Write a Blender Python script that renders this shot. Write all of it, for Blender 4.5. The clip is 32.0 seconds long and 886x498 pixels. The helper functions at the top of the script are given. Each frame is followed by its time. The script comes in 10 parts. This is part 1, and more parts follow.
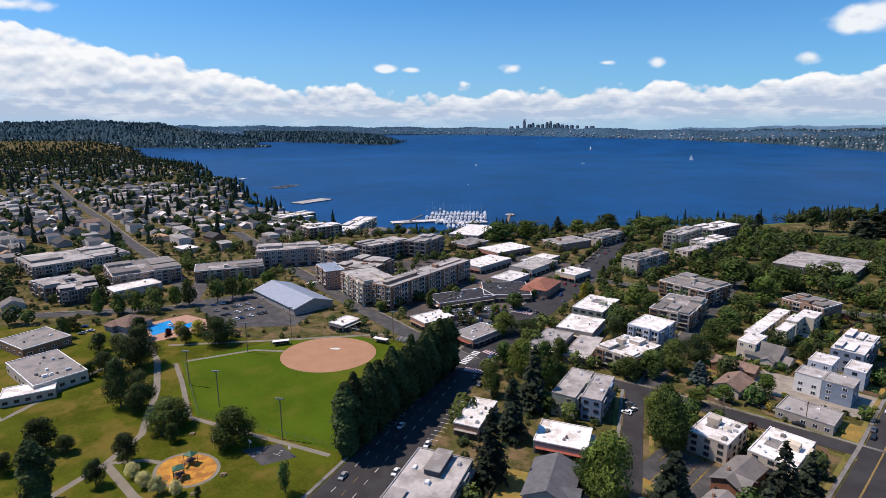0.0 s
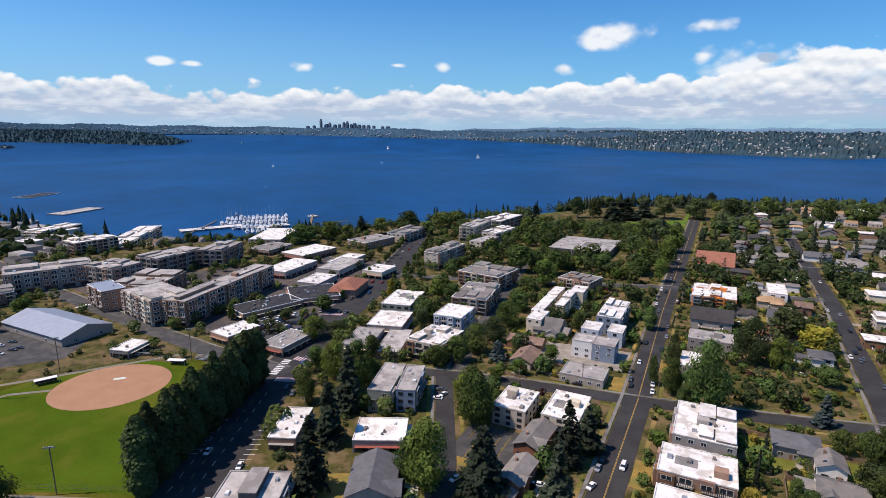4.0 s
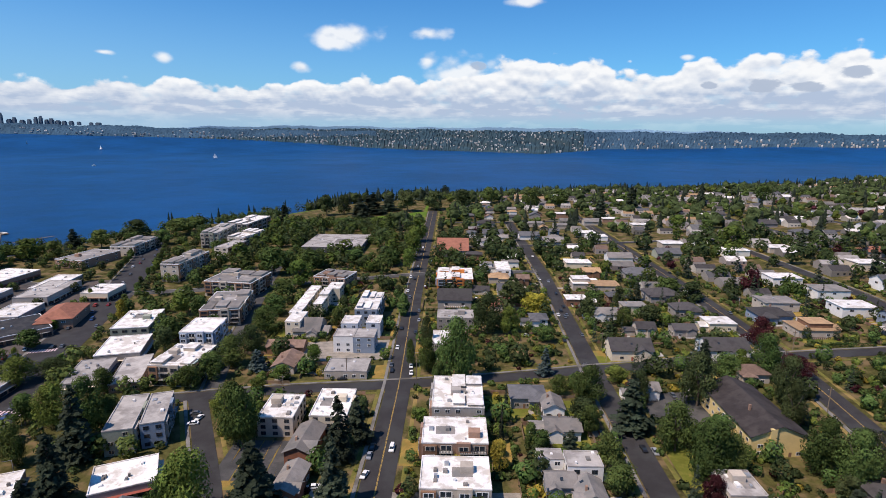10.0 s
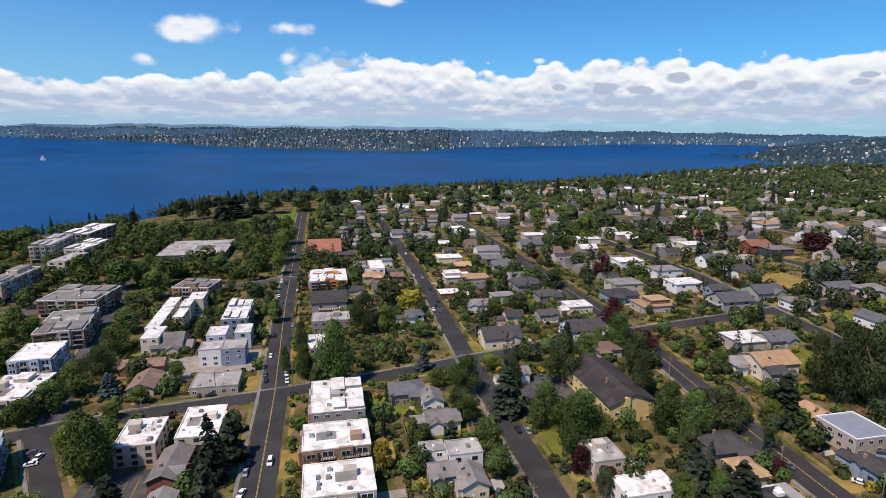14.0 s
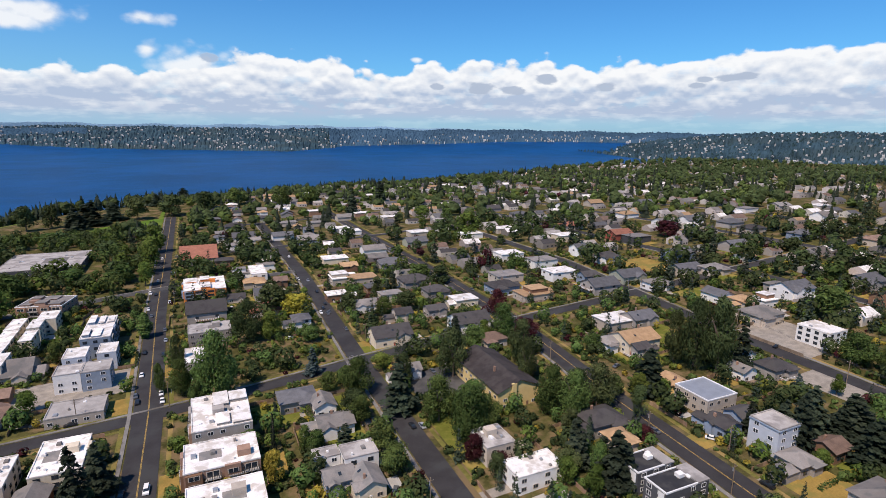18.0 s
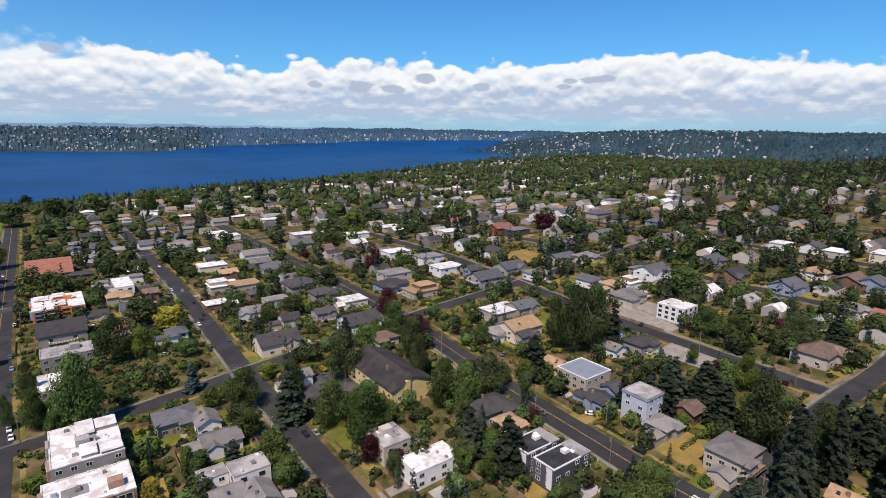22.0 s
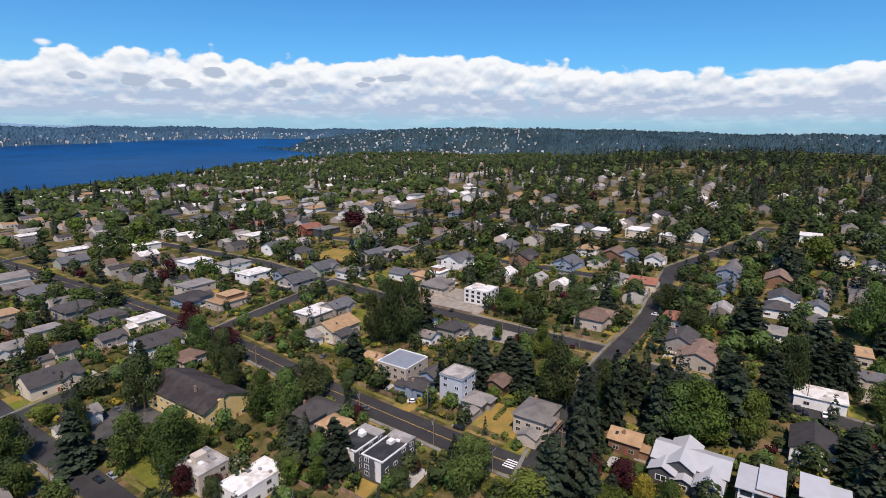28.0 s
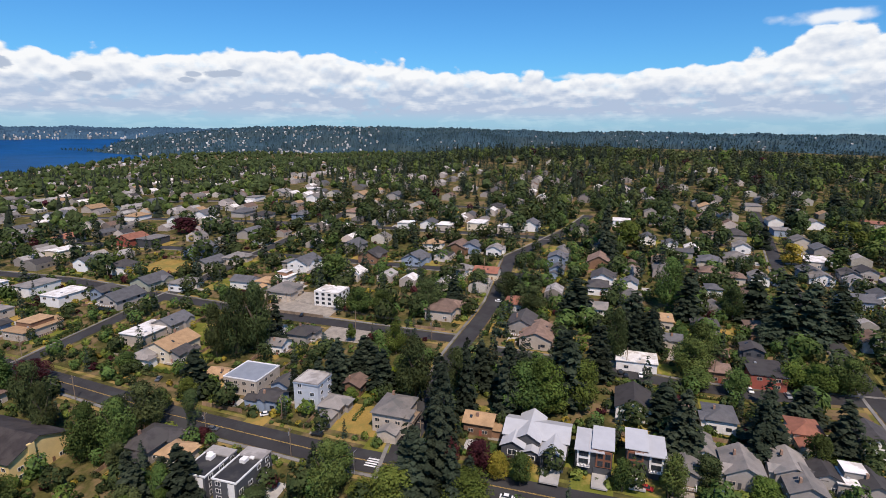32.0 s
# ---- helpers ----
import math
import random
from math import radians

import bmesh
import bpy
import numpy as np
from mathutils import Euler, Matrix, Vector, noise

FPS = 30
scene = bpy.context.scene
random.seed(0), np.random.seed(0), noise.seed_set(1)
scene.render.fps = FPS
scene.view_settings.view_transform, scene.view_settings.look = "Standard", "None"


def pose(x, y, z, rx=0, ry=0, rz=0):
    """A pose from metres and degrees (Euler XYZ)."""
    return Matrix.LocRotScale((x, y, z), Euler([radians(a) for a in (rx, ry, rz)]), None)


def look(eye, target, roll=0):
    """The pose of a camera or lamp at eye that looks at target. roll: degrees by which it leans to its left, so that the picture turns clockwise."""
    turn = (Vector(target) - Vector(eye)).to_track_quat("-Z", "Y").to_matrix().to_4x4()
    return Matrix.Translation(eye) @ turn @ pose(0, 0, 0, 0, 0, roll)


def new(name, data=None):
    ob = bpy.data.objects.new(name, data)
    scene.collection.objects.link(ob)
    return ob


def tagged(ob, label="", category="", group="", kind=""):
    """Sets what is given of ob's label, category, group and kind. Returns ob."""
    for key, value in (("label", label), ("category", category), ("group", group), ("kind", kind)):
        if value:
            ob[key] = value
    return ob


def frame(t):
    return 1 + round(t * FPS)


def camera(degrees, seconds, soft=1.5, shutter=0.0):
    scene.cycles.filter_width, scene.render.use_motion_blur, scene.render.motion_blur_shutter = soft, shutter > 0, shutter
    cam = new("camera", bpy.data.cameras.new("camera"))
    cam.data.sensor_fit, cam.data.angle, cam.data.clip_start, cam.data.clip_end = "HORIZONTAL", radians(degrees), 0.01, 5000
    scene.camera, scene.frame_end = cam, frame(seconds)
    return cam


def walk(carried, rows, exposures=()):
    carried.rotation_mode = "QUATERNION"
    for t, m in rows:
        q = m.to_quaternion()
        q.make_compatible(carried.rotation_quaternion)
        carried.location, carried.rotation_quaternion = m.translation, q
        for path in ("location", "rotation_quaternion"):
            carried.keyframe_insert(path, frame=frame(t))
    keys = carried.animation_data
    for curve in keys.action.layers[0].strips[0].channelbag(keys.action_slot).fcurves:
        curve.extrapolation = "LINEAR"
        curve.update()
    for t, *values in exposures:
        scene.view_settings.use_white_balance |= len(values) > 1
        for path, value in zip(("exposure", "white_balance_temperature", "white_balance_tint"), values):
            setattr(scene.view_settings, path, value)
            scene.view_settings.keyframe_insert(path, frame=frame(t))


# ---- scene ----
# ---- the camera: a drone that hangs at one spot and turns ----
cam = camera(77.8, 32.0, soft=0.85)
EYE = (0.0, 0.0, 118.75)
PATH = [
    (0, pose(*EYE, 77.74, 0.22, 47.45)),
    (1, pose(*EYE, 77.73, 0.11, 42.48)),
    (2, pose(*EYE, 77.73, -0.00, 37.36)),
    (3, pose(*EYE, 77.73, -0.10, 32.14)),
    (4, pose(*EYE, 77.73, -0.18, 27.00)),
    (4.5, pose(*EYE, 77.73, -0.22, 24.52)),
    (5.5, pose(*EYE, 77.72, -0.29, 19.81)),
    (6.5, pose(*EYE, 77.72, -0.35, 15.34)),
    (7, pose(*EYE, 77.72, -0.38, 13.14)),
    (8, pose(*EYE, 77.71, -0.43, 8.90)),
    (9, pose(*EYE, 77.71, -0.47, 4.92)),
    (10, pose(*EYE, 77.70, -0.50, 1.13)),
    (11, pose(*EYE, 77.70, -0.52, -2.53)),
    (12, pose(*EYE, 77.69, -0.54, -6.00)),
    (13, pose(*EYE, 77.68, -0.55, -9.26)),
    (14, pose(*EYE, 77.68, -0.56, -12.35)),
    (14.5, pose(*EYE, 77.67, -0.56, -13.87)),
    (15.5, pose(*EYE, 77.66, -0.56, -16.88)),
    (16.5, pose(*EYE, 77.66, -0.56, -19.88)),
    (17, pose(*EYE, 77.65, -0.56, -21.38)),
    (18, pose(*EYE, 77.64, -0.55, -24.45)),
    (19, pose(*EYE, 77.64, -0.53, -27.55)),
    (20, pose(*EYE, 77.63, -0.52, -30.38)),
    (21, pose(*EYE, 77.62, -0.50, -33.17)),
    (22, pose(*EYE, 77.61, -0.48, -36.46)),
    (23, pose(*EYE, 77.60, -0.46, -39.78)),
    (24, pose(*EYE, 77.58, -0.44, -42.88)),
    (24.5, pose(*EYE, 77.58, -0.43, -44.42)),
    (25.5, pose(*EYE, 77.57, -0.41, -47.57)),
    (26.5, pose(*EYE, 77.55, -0.39, -50.90)),
    (27, pose(*EYE, 77.55, -0.39, -52.67)),
    (28, pose(*EYE, 77.54, -0.37, -56.40)),
    (29, pose(*EYE, 77.52, -0.35, -60.30)),
    (30, pose(*EYE, 77.51, -0.34, -64.25)),
    (31, pose(*EYE, 77.49, -0.33, -68.28)),
    (32, pose(*EYE, 77.48, -0.32, -72.51)),
]
walk(cam, PATH)


# ---- sky and sun ----
SUN_EL, SUN_AZ = 58.5, 237.0      # degrees; azimuth from +y towards +x
world = bpy.data.worlds.new("sky")
scene.world = world
world.use_nodes = True
WT = world.node_tree
WT.nodes.clear()


class Graph:
    """Short hand for node trees."""

    def __init__(self, tree):
        self.t = tree

    def node(self, kind, **sets):
        n = self.t.nodes.new(kind)
        for k, v in sets.items():
            if k == "op":
                n.operation = v
            elif k == "blend":
                n.blend_type = v
            elif k == "data":
                n.data_type = v
        return n

    def put(self, socket, v):
        if isinstance(v, bpy.types.NodeSocket):
            self.t.links.new(v, socket)
        elif v is not None:
            socket.default_value = v

    def math(self, op, a, b=0.0, c=0.0, clamp=False):
        n = self.node("ShaderNodeMath", op=op)
        n.use_clamp = clamp
        for s, v in zip(n.inputs, (a, b, c)):
            self.put(s, v)
        return n.outputs[0]

    def ramp(self, v, lo, hi, a=0.0, b=1.0, smooth=True):
        n = self.node("ShaderNodeMapRange")
        n.interpolation_type = "SMOOTHSTEP" if smooth else "LINEAR"
        for s, w in zip(n.inputs, (v, lo, hi, a, b)):
            self.put(s, w)
        return n.outputs[0]

    def noise(self, vec, scale, detail=4.0, rough=0.55, out=0):
        n = self.node("ShaderNodeTexNoise")
        self.put(n.inputs["Vector"], vec)
        self.put(n.inputs["Scale"], scale)
        self.put(n.inputs["Detail"], detail)
        self.put(n.inputs["Roughness"], rough)
        return n.outputs[out]

    def mix(self, f, a, b, blend="MIX"):
        n = self.node("ShaderNodeMix", data="RGBA", blend=blend)
        n.clamp_factor = True
        for s, v in zip((n.inputs[0], n.inputs[6], n.inputs[7]), (f, a, b)):
            self.put(s, v if not (isinstance(v, tuple) and len(v) == 3) else (*v, 1.0))
        return n.outputs[2]


W = Graph(WT)
sky = W.node("ShaderNodeTexSky")
sky.sky_type = "NISHITA"
sky.sun_disc = False
sky.sun_elevation, sky.sun_rotation = radians(SUN_EL), radians(SUN_AZ)
sky.altitude, sky.air_density, sky.dust_density, sky.ozone_density = 100.0, 1.0, 0.35, 2.2
coord = W.node("ShaderNodeTexCoord").outputs["Generated"]
xyz = W.node("ShaderNodeSeparateXYZ")
W.put(xyz.inputs[0], coord)
sx, sy, sz = xyz.outputs
el = W.math("MULTIPLY", W.math("ARCSINE", sz), 57.2958)
az = W.math("MULTIPLY", W.math("ARCTAN2", sx, sy), 57.2958)


def sky_vec(ka, ke):
    n = W.node("ShaderNodeCombineXYZ")
    W.put(n.inputs[0], W.math("MULTIPLY", sx, ka))
    W.put(n.inputs[1], W.math("MULTIPLY", sy, ka))
    W.put(n.inputs[2], W.math("MULTIPLY", el, ke))
    return n.outputs[0]


def cloud_vec(size, lift=0.0, squash=1.0):
    """Directions for cloud noise, one unit for so many degrees."""
    n = W.node("ShaderNodeCombineXYZ")
    W.put(n.inputs[0], W.math("MULTIPLY", sx, 57.3 / size))
    W.put(n.inputs[1], W.math("MULTIPLY", sy, 57.3 / size))
    W.put(n.inputs[2], W.math("MULTIPLY", W.math("ADD", el, lift), squash / size))
    return n.outputs[0]


def lobes(vec):
    n = W.node("ShaderNodeTexVoronoi")
    n.feature = "SMOOTH_F1"
    n.inputs["Smoothness"].default_value = 0.35
    W.put(n.inputs["Vector"], vec)
    n.inputs["Scale"].default_value = 1.0
    return W.math("SUBTRACT", 1.0, n.outputs["Distance"])


def billow(lift):
    """Thickness of the clouds: round lobes of three sizes with ragged edges."""
    h = W.math("MULTIPLY", lobes(cloud_vec(4.6, lift, 1.5)), 0.42)
    h = W.math("ADD", h, W.math("MULTIPLY", lobes(cloud_vec(1.7, lift, 1.5)), 0.26))
    h = W.math("ADD", h, W.math("MULTIPLY", lobes(cloud_vec(0.7, lift, 1.4)), 0.07))
    return W.math("ADD", h, W.math("MULTIPLY", W.noise(cloud_vec(2.4, lift, 1.6), 1.0, 8.0, 0.6), 0.36))


# a bank of cumulus low over the horizon, with billowing tops of uneven height
puff = billow(0.0)
puff_above = billow(0.45)
fine = W.noise(sky_vec(30.0, 1.3), 1.0, 6.0, 0.62)
curve = W.node("ShaderNodeValToRGB")
W.put(curve.inputs[0], W.ramp(az, -110.0, 130.0, 0.0, 1.0, False))
# height of the bank's top, in degrees, by azimuth
TOPS = ((-110, 9.0), (-88, 9.6), (-76, 7.0), (-64, 4.7), (-50, 3.9), (-34, 4.2), (-20, 4.4), (-6, 4.7), (2, 5.6), (7, 7.2), (14, 6.6), (18, 5.2), (24, 6.2),
        (31, 6.9), (40, 6.5), (52, 7.0), (66, 7.0), (76, 5.6), (88, 4.9), (97, 6.4), (106, 8.4), (130, 7.0))
ramp_el = curve.color_ramp.elements
for i, (a, h) in enumerate(TOPS):
    k = (a + 110) / 240
    stop = ramp_el[i] if i < 2 else ramp_el.new(k)
    stop.position = k
    stop.color = (h / 12, h / 12, h / 12, 1)
top = W.math("ADD", W.math("MULTIPLY", curve.outputs[0], 12.0), W.math("MULTIPLY", W.math("SUBTRACT", puff, 0.62), 4.2))
bank = W.ramp(W.math("SUBTRACT", top, el), -0.12, 0.32)
gaps = W.ramp(W.math("ADD", W.noise(sky_vec(15.0, 0.62), 1.0, 6.0, 0.6), W.math("MULTIPLY", fine, 0.4)), 0.48, 0.66, 0.80, 1.0)
bank = W.math("MULTIPLY", bank, gaps)
# single small clouds above the bank: azimuth, elevation, half width, half height in degrees
puffs = None
for a, e, hw, hh in ((-12.1, 8.6, 3.0, 1.48), (-83.5, 9.7, 2.5, 0.80), (-10.0, 8.7, 4.7, 1.71), (-2.8, 9.1, 2.8, 0.91), (-15.0, 5.7, 1.8, 0.74), (-27.1, 6.0, 1.2, 0.80), (-40.5, 5.9, 1.3, 0.63), (-52.9, 5.9, 1.4, 0.51), (-50.8, 5.8, 1.1, 0.34), (-2.7, 6.6, 1.5, 1.14), (0.8, 5.4, 5.0, 1.94), (6.7, 11.9, 2.6, 0.68), (31.3, 4.7, 4.4, 1.60), (105.9, 9.0, 4.7, 0.80), (104.8, 5.5, 3.9, 1.60), (86.8, 4.8, 6.0, 0.46), (21.7, 6.6, 0.8, 0.34), (-31.7, 6.2, 1.2, 0.34)):
    da = W.math("DIVIDE", W.math("SUBTRACT", az, float(a)), float(hw))
    de = W.math("DIVIDE", W.math("SUBTRACT", el, float(e)), float(hh))
    r = W.math("SQRT", W.math("ADD", W.math("MULTIPLY", da, da), W.math("MULTIPLY", de, de)))
    v = W.math("SUBTRACT", 1.0, r)
    puffs = v if puffs is None else W.math("MAXIMUM", puffs, v)
puffs = W.ramp(W.math("ADD", puffs, W.math("MULTIPLY", W.math("SUBTRACT", puff, 0.6), 2.0)), 0.0, 0.7)
cover = W.math("MAXIMUM", bank, W.math("MULTIPLY", puffs, 0.9))
cover = W.math("MULTIPLY", cover, W.ramp(el, 0.2, 1.7, 0.30, 1.0))
streak = W.noise(cloud_vec(5.0, 0.0, 6.0), 1.0, 6.0, 0.6)
edge = W.ramp(W.math("SUBTRACT", top, el), 0.1, 2.2, 1.0, 0.0)
lit = W.math("ADD", W.ramp(el, 1.7, 5.2, 0.0, 0.66), W.math("MULTIPLY", W.math("SUBTRACT", puff, puff_above), W.ramp(el, 0.8, 3.5, 1.4, 3.4)))
lit = W.math("ADD", lit, W.math("MULTIPLY", edge, 0.34))
lit = W.math("ADD", lit, W.math("MULTIPLY", W.ramp(streak, 0.42, 0.60, -0.14, 0.26), W.ramp(el, 1.5, 5.0, 1.0, 0.15)), clamp=True)
cloud_col = W.mix(lit, (4.3, 5.2, 6.8), (9.0, 9.1, 9.3))
# small grey clouds that float before the bank
greys = None
for a, e, hw, hh in ((28.2, 4.1, 1.3, 0.5), (34.8, 4.8, 1.1, 0.42), (31.8, 3.7, 0.9, 0.3), (40.3, 3.9, 0.9, 0.33), (51.2, 4.7, 1.4, 0.35), (48.3, 4.1, 0.8, 0.3), (28.0, 3.9, 1.2, 0.5), (34.7, 4.9, 1.2, 0.42), (2.3, 6.2, 1.0, 0.4), (40.2, 4.1, 0.9, 0.4), (52.3, 4.8, 1.0, 0.3), (48.9, 4.6, 0.8, 0.3), (27.7, 3.8, 1.0, 0.4), (31.2, 3.8, 1.2, 0.4), (23.9, 4.1, 0.8, 0.3)):
    da = W.math("DIVIDE", W.math("SUBTRACT", az, float(a)), float(hw))
    de = W.math("DIVIDE", W.math("SUBTRACT", el, float(e)), float(hh))
    v = W.math("SUBTRACT", 1.0, W.math("SQRT", W.math("ADD", W.math("MULTIPLY", da, da), W.math("MULTIPLY", de, de))))
    greys = v if greys is None else W.math("MAXIMUM", greys, v)
greys = W.ramp(W.math("ADD", greys, W.math("MULTIPLY", W.math("SUBTRACT", fine, 0.5), 1.9)), -0.12, 0.35)
cloud_col = W.mix(W.math("MULTIPLY", greys, 0.92), cloud_col, (4.2, 4.9, 6.2))
cover = W.math("MAXIMUM", cover, W.math("MULTIPLY", greys, 0.75))
haze = W.math("ADD", W.ramp(el, 0.0, 3.5, 0.30, 0.0), W.math("MULTIPLY", W.ramp(el, 0.0, 15.0, 0.62, 0.0), W.ramp(az, -70.0, 40.0, 1.0, 0.12)))
tint = W.mix(1.0, sky.outputs[0], (0.345, 0.84, 1.29), "MULTIPLY")
clear = W.mix(haze, tint, (3.5, 5.4, 7.7))
full = W.mix(cover, clear, cloud_col)
bg = W.node("ShaderNodeBackground")
W.put(bg.inputs[0], full)
bg.inputs[1].default_value = 0.105
W.put(W.node("ShaderNodeOutputWorld").inputs[0], bg.outputs[0])

sun = new("sun", bpy.data.lights.new("sun", "SUN"))
sun.data.energy, sun.data.angle, sun.data.color = 5.0, radians(0.55), (1.0, 0.84, 0.735)
to_sun = Vector((math.sin(radians(SUN_AZ)) * math.cos(radians(SUN_EL)), math.cos(radians(SUN_AZ)) * math.cos(radians(SUN_EL)), math.sin(radians(SUN_EL))))
sun.matrix_world = look(to_sun * 300, (0, 0, 0))

# ---- materials ----
MATS = {}


def material(name, colour, rough=0.8, vary=0.18, scale=0.6, fine_scale=6.0, bump=0.0, metal=0.0, spec=0.3, spot=None, spot_scale=0.25, by_object=0.0, hue=0.0, island=0.0):
    """A procedural surface: base colour with two scales of wear, optional patches of a second colour, and a little relief."""
    if name in MATS:
        return MATS[name]
    m = MATS[name] = bpy.data.materials.new(name)
    m.use_nodes = True
    g = Graph(m.node_tree)
    b = m.node_tree.nodes["Principled BSDF"]
    b.inputs["Roughness"].default_value = rough
    b.inputs["Metallic"].default_value = metal
    b.inputs["Specular IOR Level"].default_value = spec
    geo = g.node("ShaderNodeNewGeometry")
    pos = geo.outputs["Position"]
    n1 = g.noise(pos, scale, 3.0)
    n2 = g.noise(pos, fine_scale, 3.0, 0.65)
    v = g.math("ADD", g.math("MULTIPLY", n1, 0.6), g.math("MULTIPLY", n2, 0.4))
    dark = tuple(c * (1 - vary) for c in colour)
    light = tuple(min(1.0, c * (1 + vary)) for c in colour)
    col = g.mix(g.ramp(v, 0.32, 0.68), dark, light)
    if spot:
        col = g.mix(g.ramp(g.noise(pos, spot_scale, 5.0, 0.6), 0.46, 0.62), col, spot)
    if by_object or hue:
        r = g.node("ShaderNodeObjectInfo").outputs["Random"]
        hs = g.node("ShaderNodeHueSaturation")
        g.put(hs.inputs["Value"], g.ramp(r, 0.0, 1.0, 1 - by_object, 1 + by_object, False))
        g.put(hs.inputs["Hue"], g.ramp(g.math("FRACT", g.math("MULTIPLY", r, 7.31)), 0.0, 1.0, 0.5 - hue, 0.5 + hue, False))
        g.put(hs.inputs["Color"], col)
        col = hs.outputs[0]
    if island:
        hs = g.node("ShaderNodeHueSaturation")
        g.put(hs.inputs["Value"], g.ramp(geo.outputs["Random Per Island"], 0.0, 1.0, 1 - island, 1 + island, False))
        g.put(hs.inputs["Hue"], g.ramp(g.math("FRACT", g.math("MULTIPLY", geo.outputs["Random Per Island"], 9.7)), 0.0, 1.0, 0.5 - island * 0.05, 0.5 + island * 0.05, False))
        g.put(hs.inputs["Color"], col)
        col = hs.outputs[0]
    g.put(b.inputs["Base Color"], col)
    if bump:
        bn = g.node("ShaderNodeBump")
        bn.inputs["Strength"].default_value = bump
        bn.inputs["Distance"].default_value = 0.05
        g.put(bn.inputs["Height"], n2)
        g.put(b.inputs["Normal"], bn.outputs[0])
    return m


def leaf_material(name, colour, hue=0.02, value=0.3):
    """Foliage: varies from plant to plant and from leaf to leaf, with some light through the leaves."""
    m = material(name, colour, 0.75, 0.48, 0.14, 1.2, 0.0, 0.0, 0.06, by_object=value, hue=hue, island=0.2)
    g = Graph(m.node_tree)
    b = m.node_tree.nodes["Principled BSDF"]
    tr = g.node("ShaderNodeBsdfTranslucent")
    src = b.inputs["Base Color"].links[0].from_socket
    g.put(tr.inputs[0], src)
    ms = g.node("ShaderNodeMixShader")
    ms.inputs[0].default_value = 0.25
    g.put(ms.inputs[1], b.outputs[0])
    g.put(ms.inputs[2], tr.outputs[0])
    g.put(m.node_tree.nodes["Material Output"].inputs[0], ms.outputs[0])
    return m


ASPHALT = material("asphalt", (0.034, 0.032, 0.033), 0.9, 0.22, 0.15, 3.0, 0.1, spot=(0.044, 0.044, 0.044), spot_scale=0.07)
ASPHALT_OLD = material("asphalt_old", (0.058, 0.057, 0.056), 0.92, 0.25, 0.2, 4.0, 0.1, spot=(0.09, 0.086, 0.082), spot_scale=0.12)
CONCRETE = material("concrete", (0.36, 0.345, 0.32), 0.9, 0.16, 0.3, 4.0, 0.1)
SIDEWALK = material("sidewalk", (0.20, 0.19, 0.175), 0.9, 0.25, 0.2, 3.0, 0.1, spot=(0.11, 0.10, 0.085), spot_scale=0.1)
PAINT_WHITE = material("road_paint_white", (0.72, 0.72, 0.70), 0.7, 0.25, 0.8, 5.0)
PAINT_YELLOW = material("road_paint_yellow", (0.42, 0.28, 0.07), 0.7, 0.25, 0.8, 5.0)
PAINT_PINK = material("brick_paving_pale", (0.62, 0.47, 0.50), 0.8, 0.2, 0.8, 5.0)
YARD = material("yard_ground", (0.074, 0.070, 0.024), 0.95, 0.45, 0.12, 0.9, 0.3, spec=0.03, spot=(0.165, 0.118, 0.062), spot_scale=0.09)
GRASS = material("mown_grass", (0.066, 0.078, 0.008), 0.95, 0.30, 0.05, 0.9, 0.2, spec=0.02, spot=(0.135, 0.108, 0.022), spot_scale=0.045)
FIELD = material("ball_field_grass", (0.060, 0.100, 0.007), 0.95, 0.16, 0.045, 0.9, 0.2, spec=0.02, spot=(0.092, 0.110, 0.012), spot_scale=0.03)
DRY = material("dry_grass", (0.28, 0.19, 0.055), 0.95, 0.22, 0.15, 1.5, 0.2, spot=(0.2, 0.17, 0.05), spot_scale=0.12, spec=0.03)
LAWN = material("yard_lawn", (0.125, 0.135, 0.026), 0.95, 0.2, 0.12, 1.5, 0.2, spot=(0.26, 0.20, 0.06), spot_scale=0.1, spec=0.03)
VERGE = material("verge_grass", (0.13, 0.125, 0.034), 0.95, 0.3, 0.2, 1.5, 0.2, spot=(0.27, 0.19, 0.075), spot_scale=0.06, spec=0.03)
MEADOW = material("park_meadow", (0.095, 0.160, 0.024), 0.95, 0.18, 0.05, 0.8, 0.1, spot=(0.13, 0.165, 0.035), spot_scale=0.03, spec=0.03)
DIRT = material("infield_dirt", (0.36, 0.20, 0.115), 0.95, 0.10, 0.12, 2.0, 0.1)
BARK_CHIPS = material("bark_chips", (0.50, 0.245, 0.04), 0.95, 0.22, 0.3, 3.0, 0.3, spot=(0.30, 0.13, 0.03), spot_scale=0.22)
TOWN_PAVING = material("town_paving", (0.095, 0.078, 0.068), 0.9, 0.25, 0.15, 2.0, 0.1, spot=(0.045, 0.043, 0.043), spot_scale=0.03)
PATHS = material("park_path", (0.20, 0.18, 0.14), 0.9, 0.15, 0.2, 3.0)
GRAVEL = material("gravel_drive", (0.27, 0.24, 0.20), 0.95, 0.25, 0.3, 3.0, 0.2)

# ---- the lie of the land ----
SHORE_X = [-5094, -3431, -2846, -2245, -1675, -1485, -1180, -990, -812, -700, -602, -520, -425, -361, -250, -150, -29, 138, 262, 512, 912, 1250, 1750, 2125, 3125]
SHORE_Y = [956, 880, 770, 790, 630, 632, 528, 474, 440, 440, 452, 550, 656, 800, 919, 1038, 1125, 1188, 1232, 1280, 1442, 1600, 1662, 1562, 1125]
LAKE = -15.0


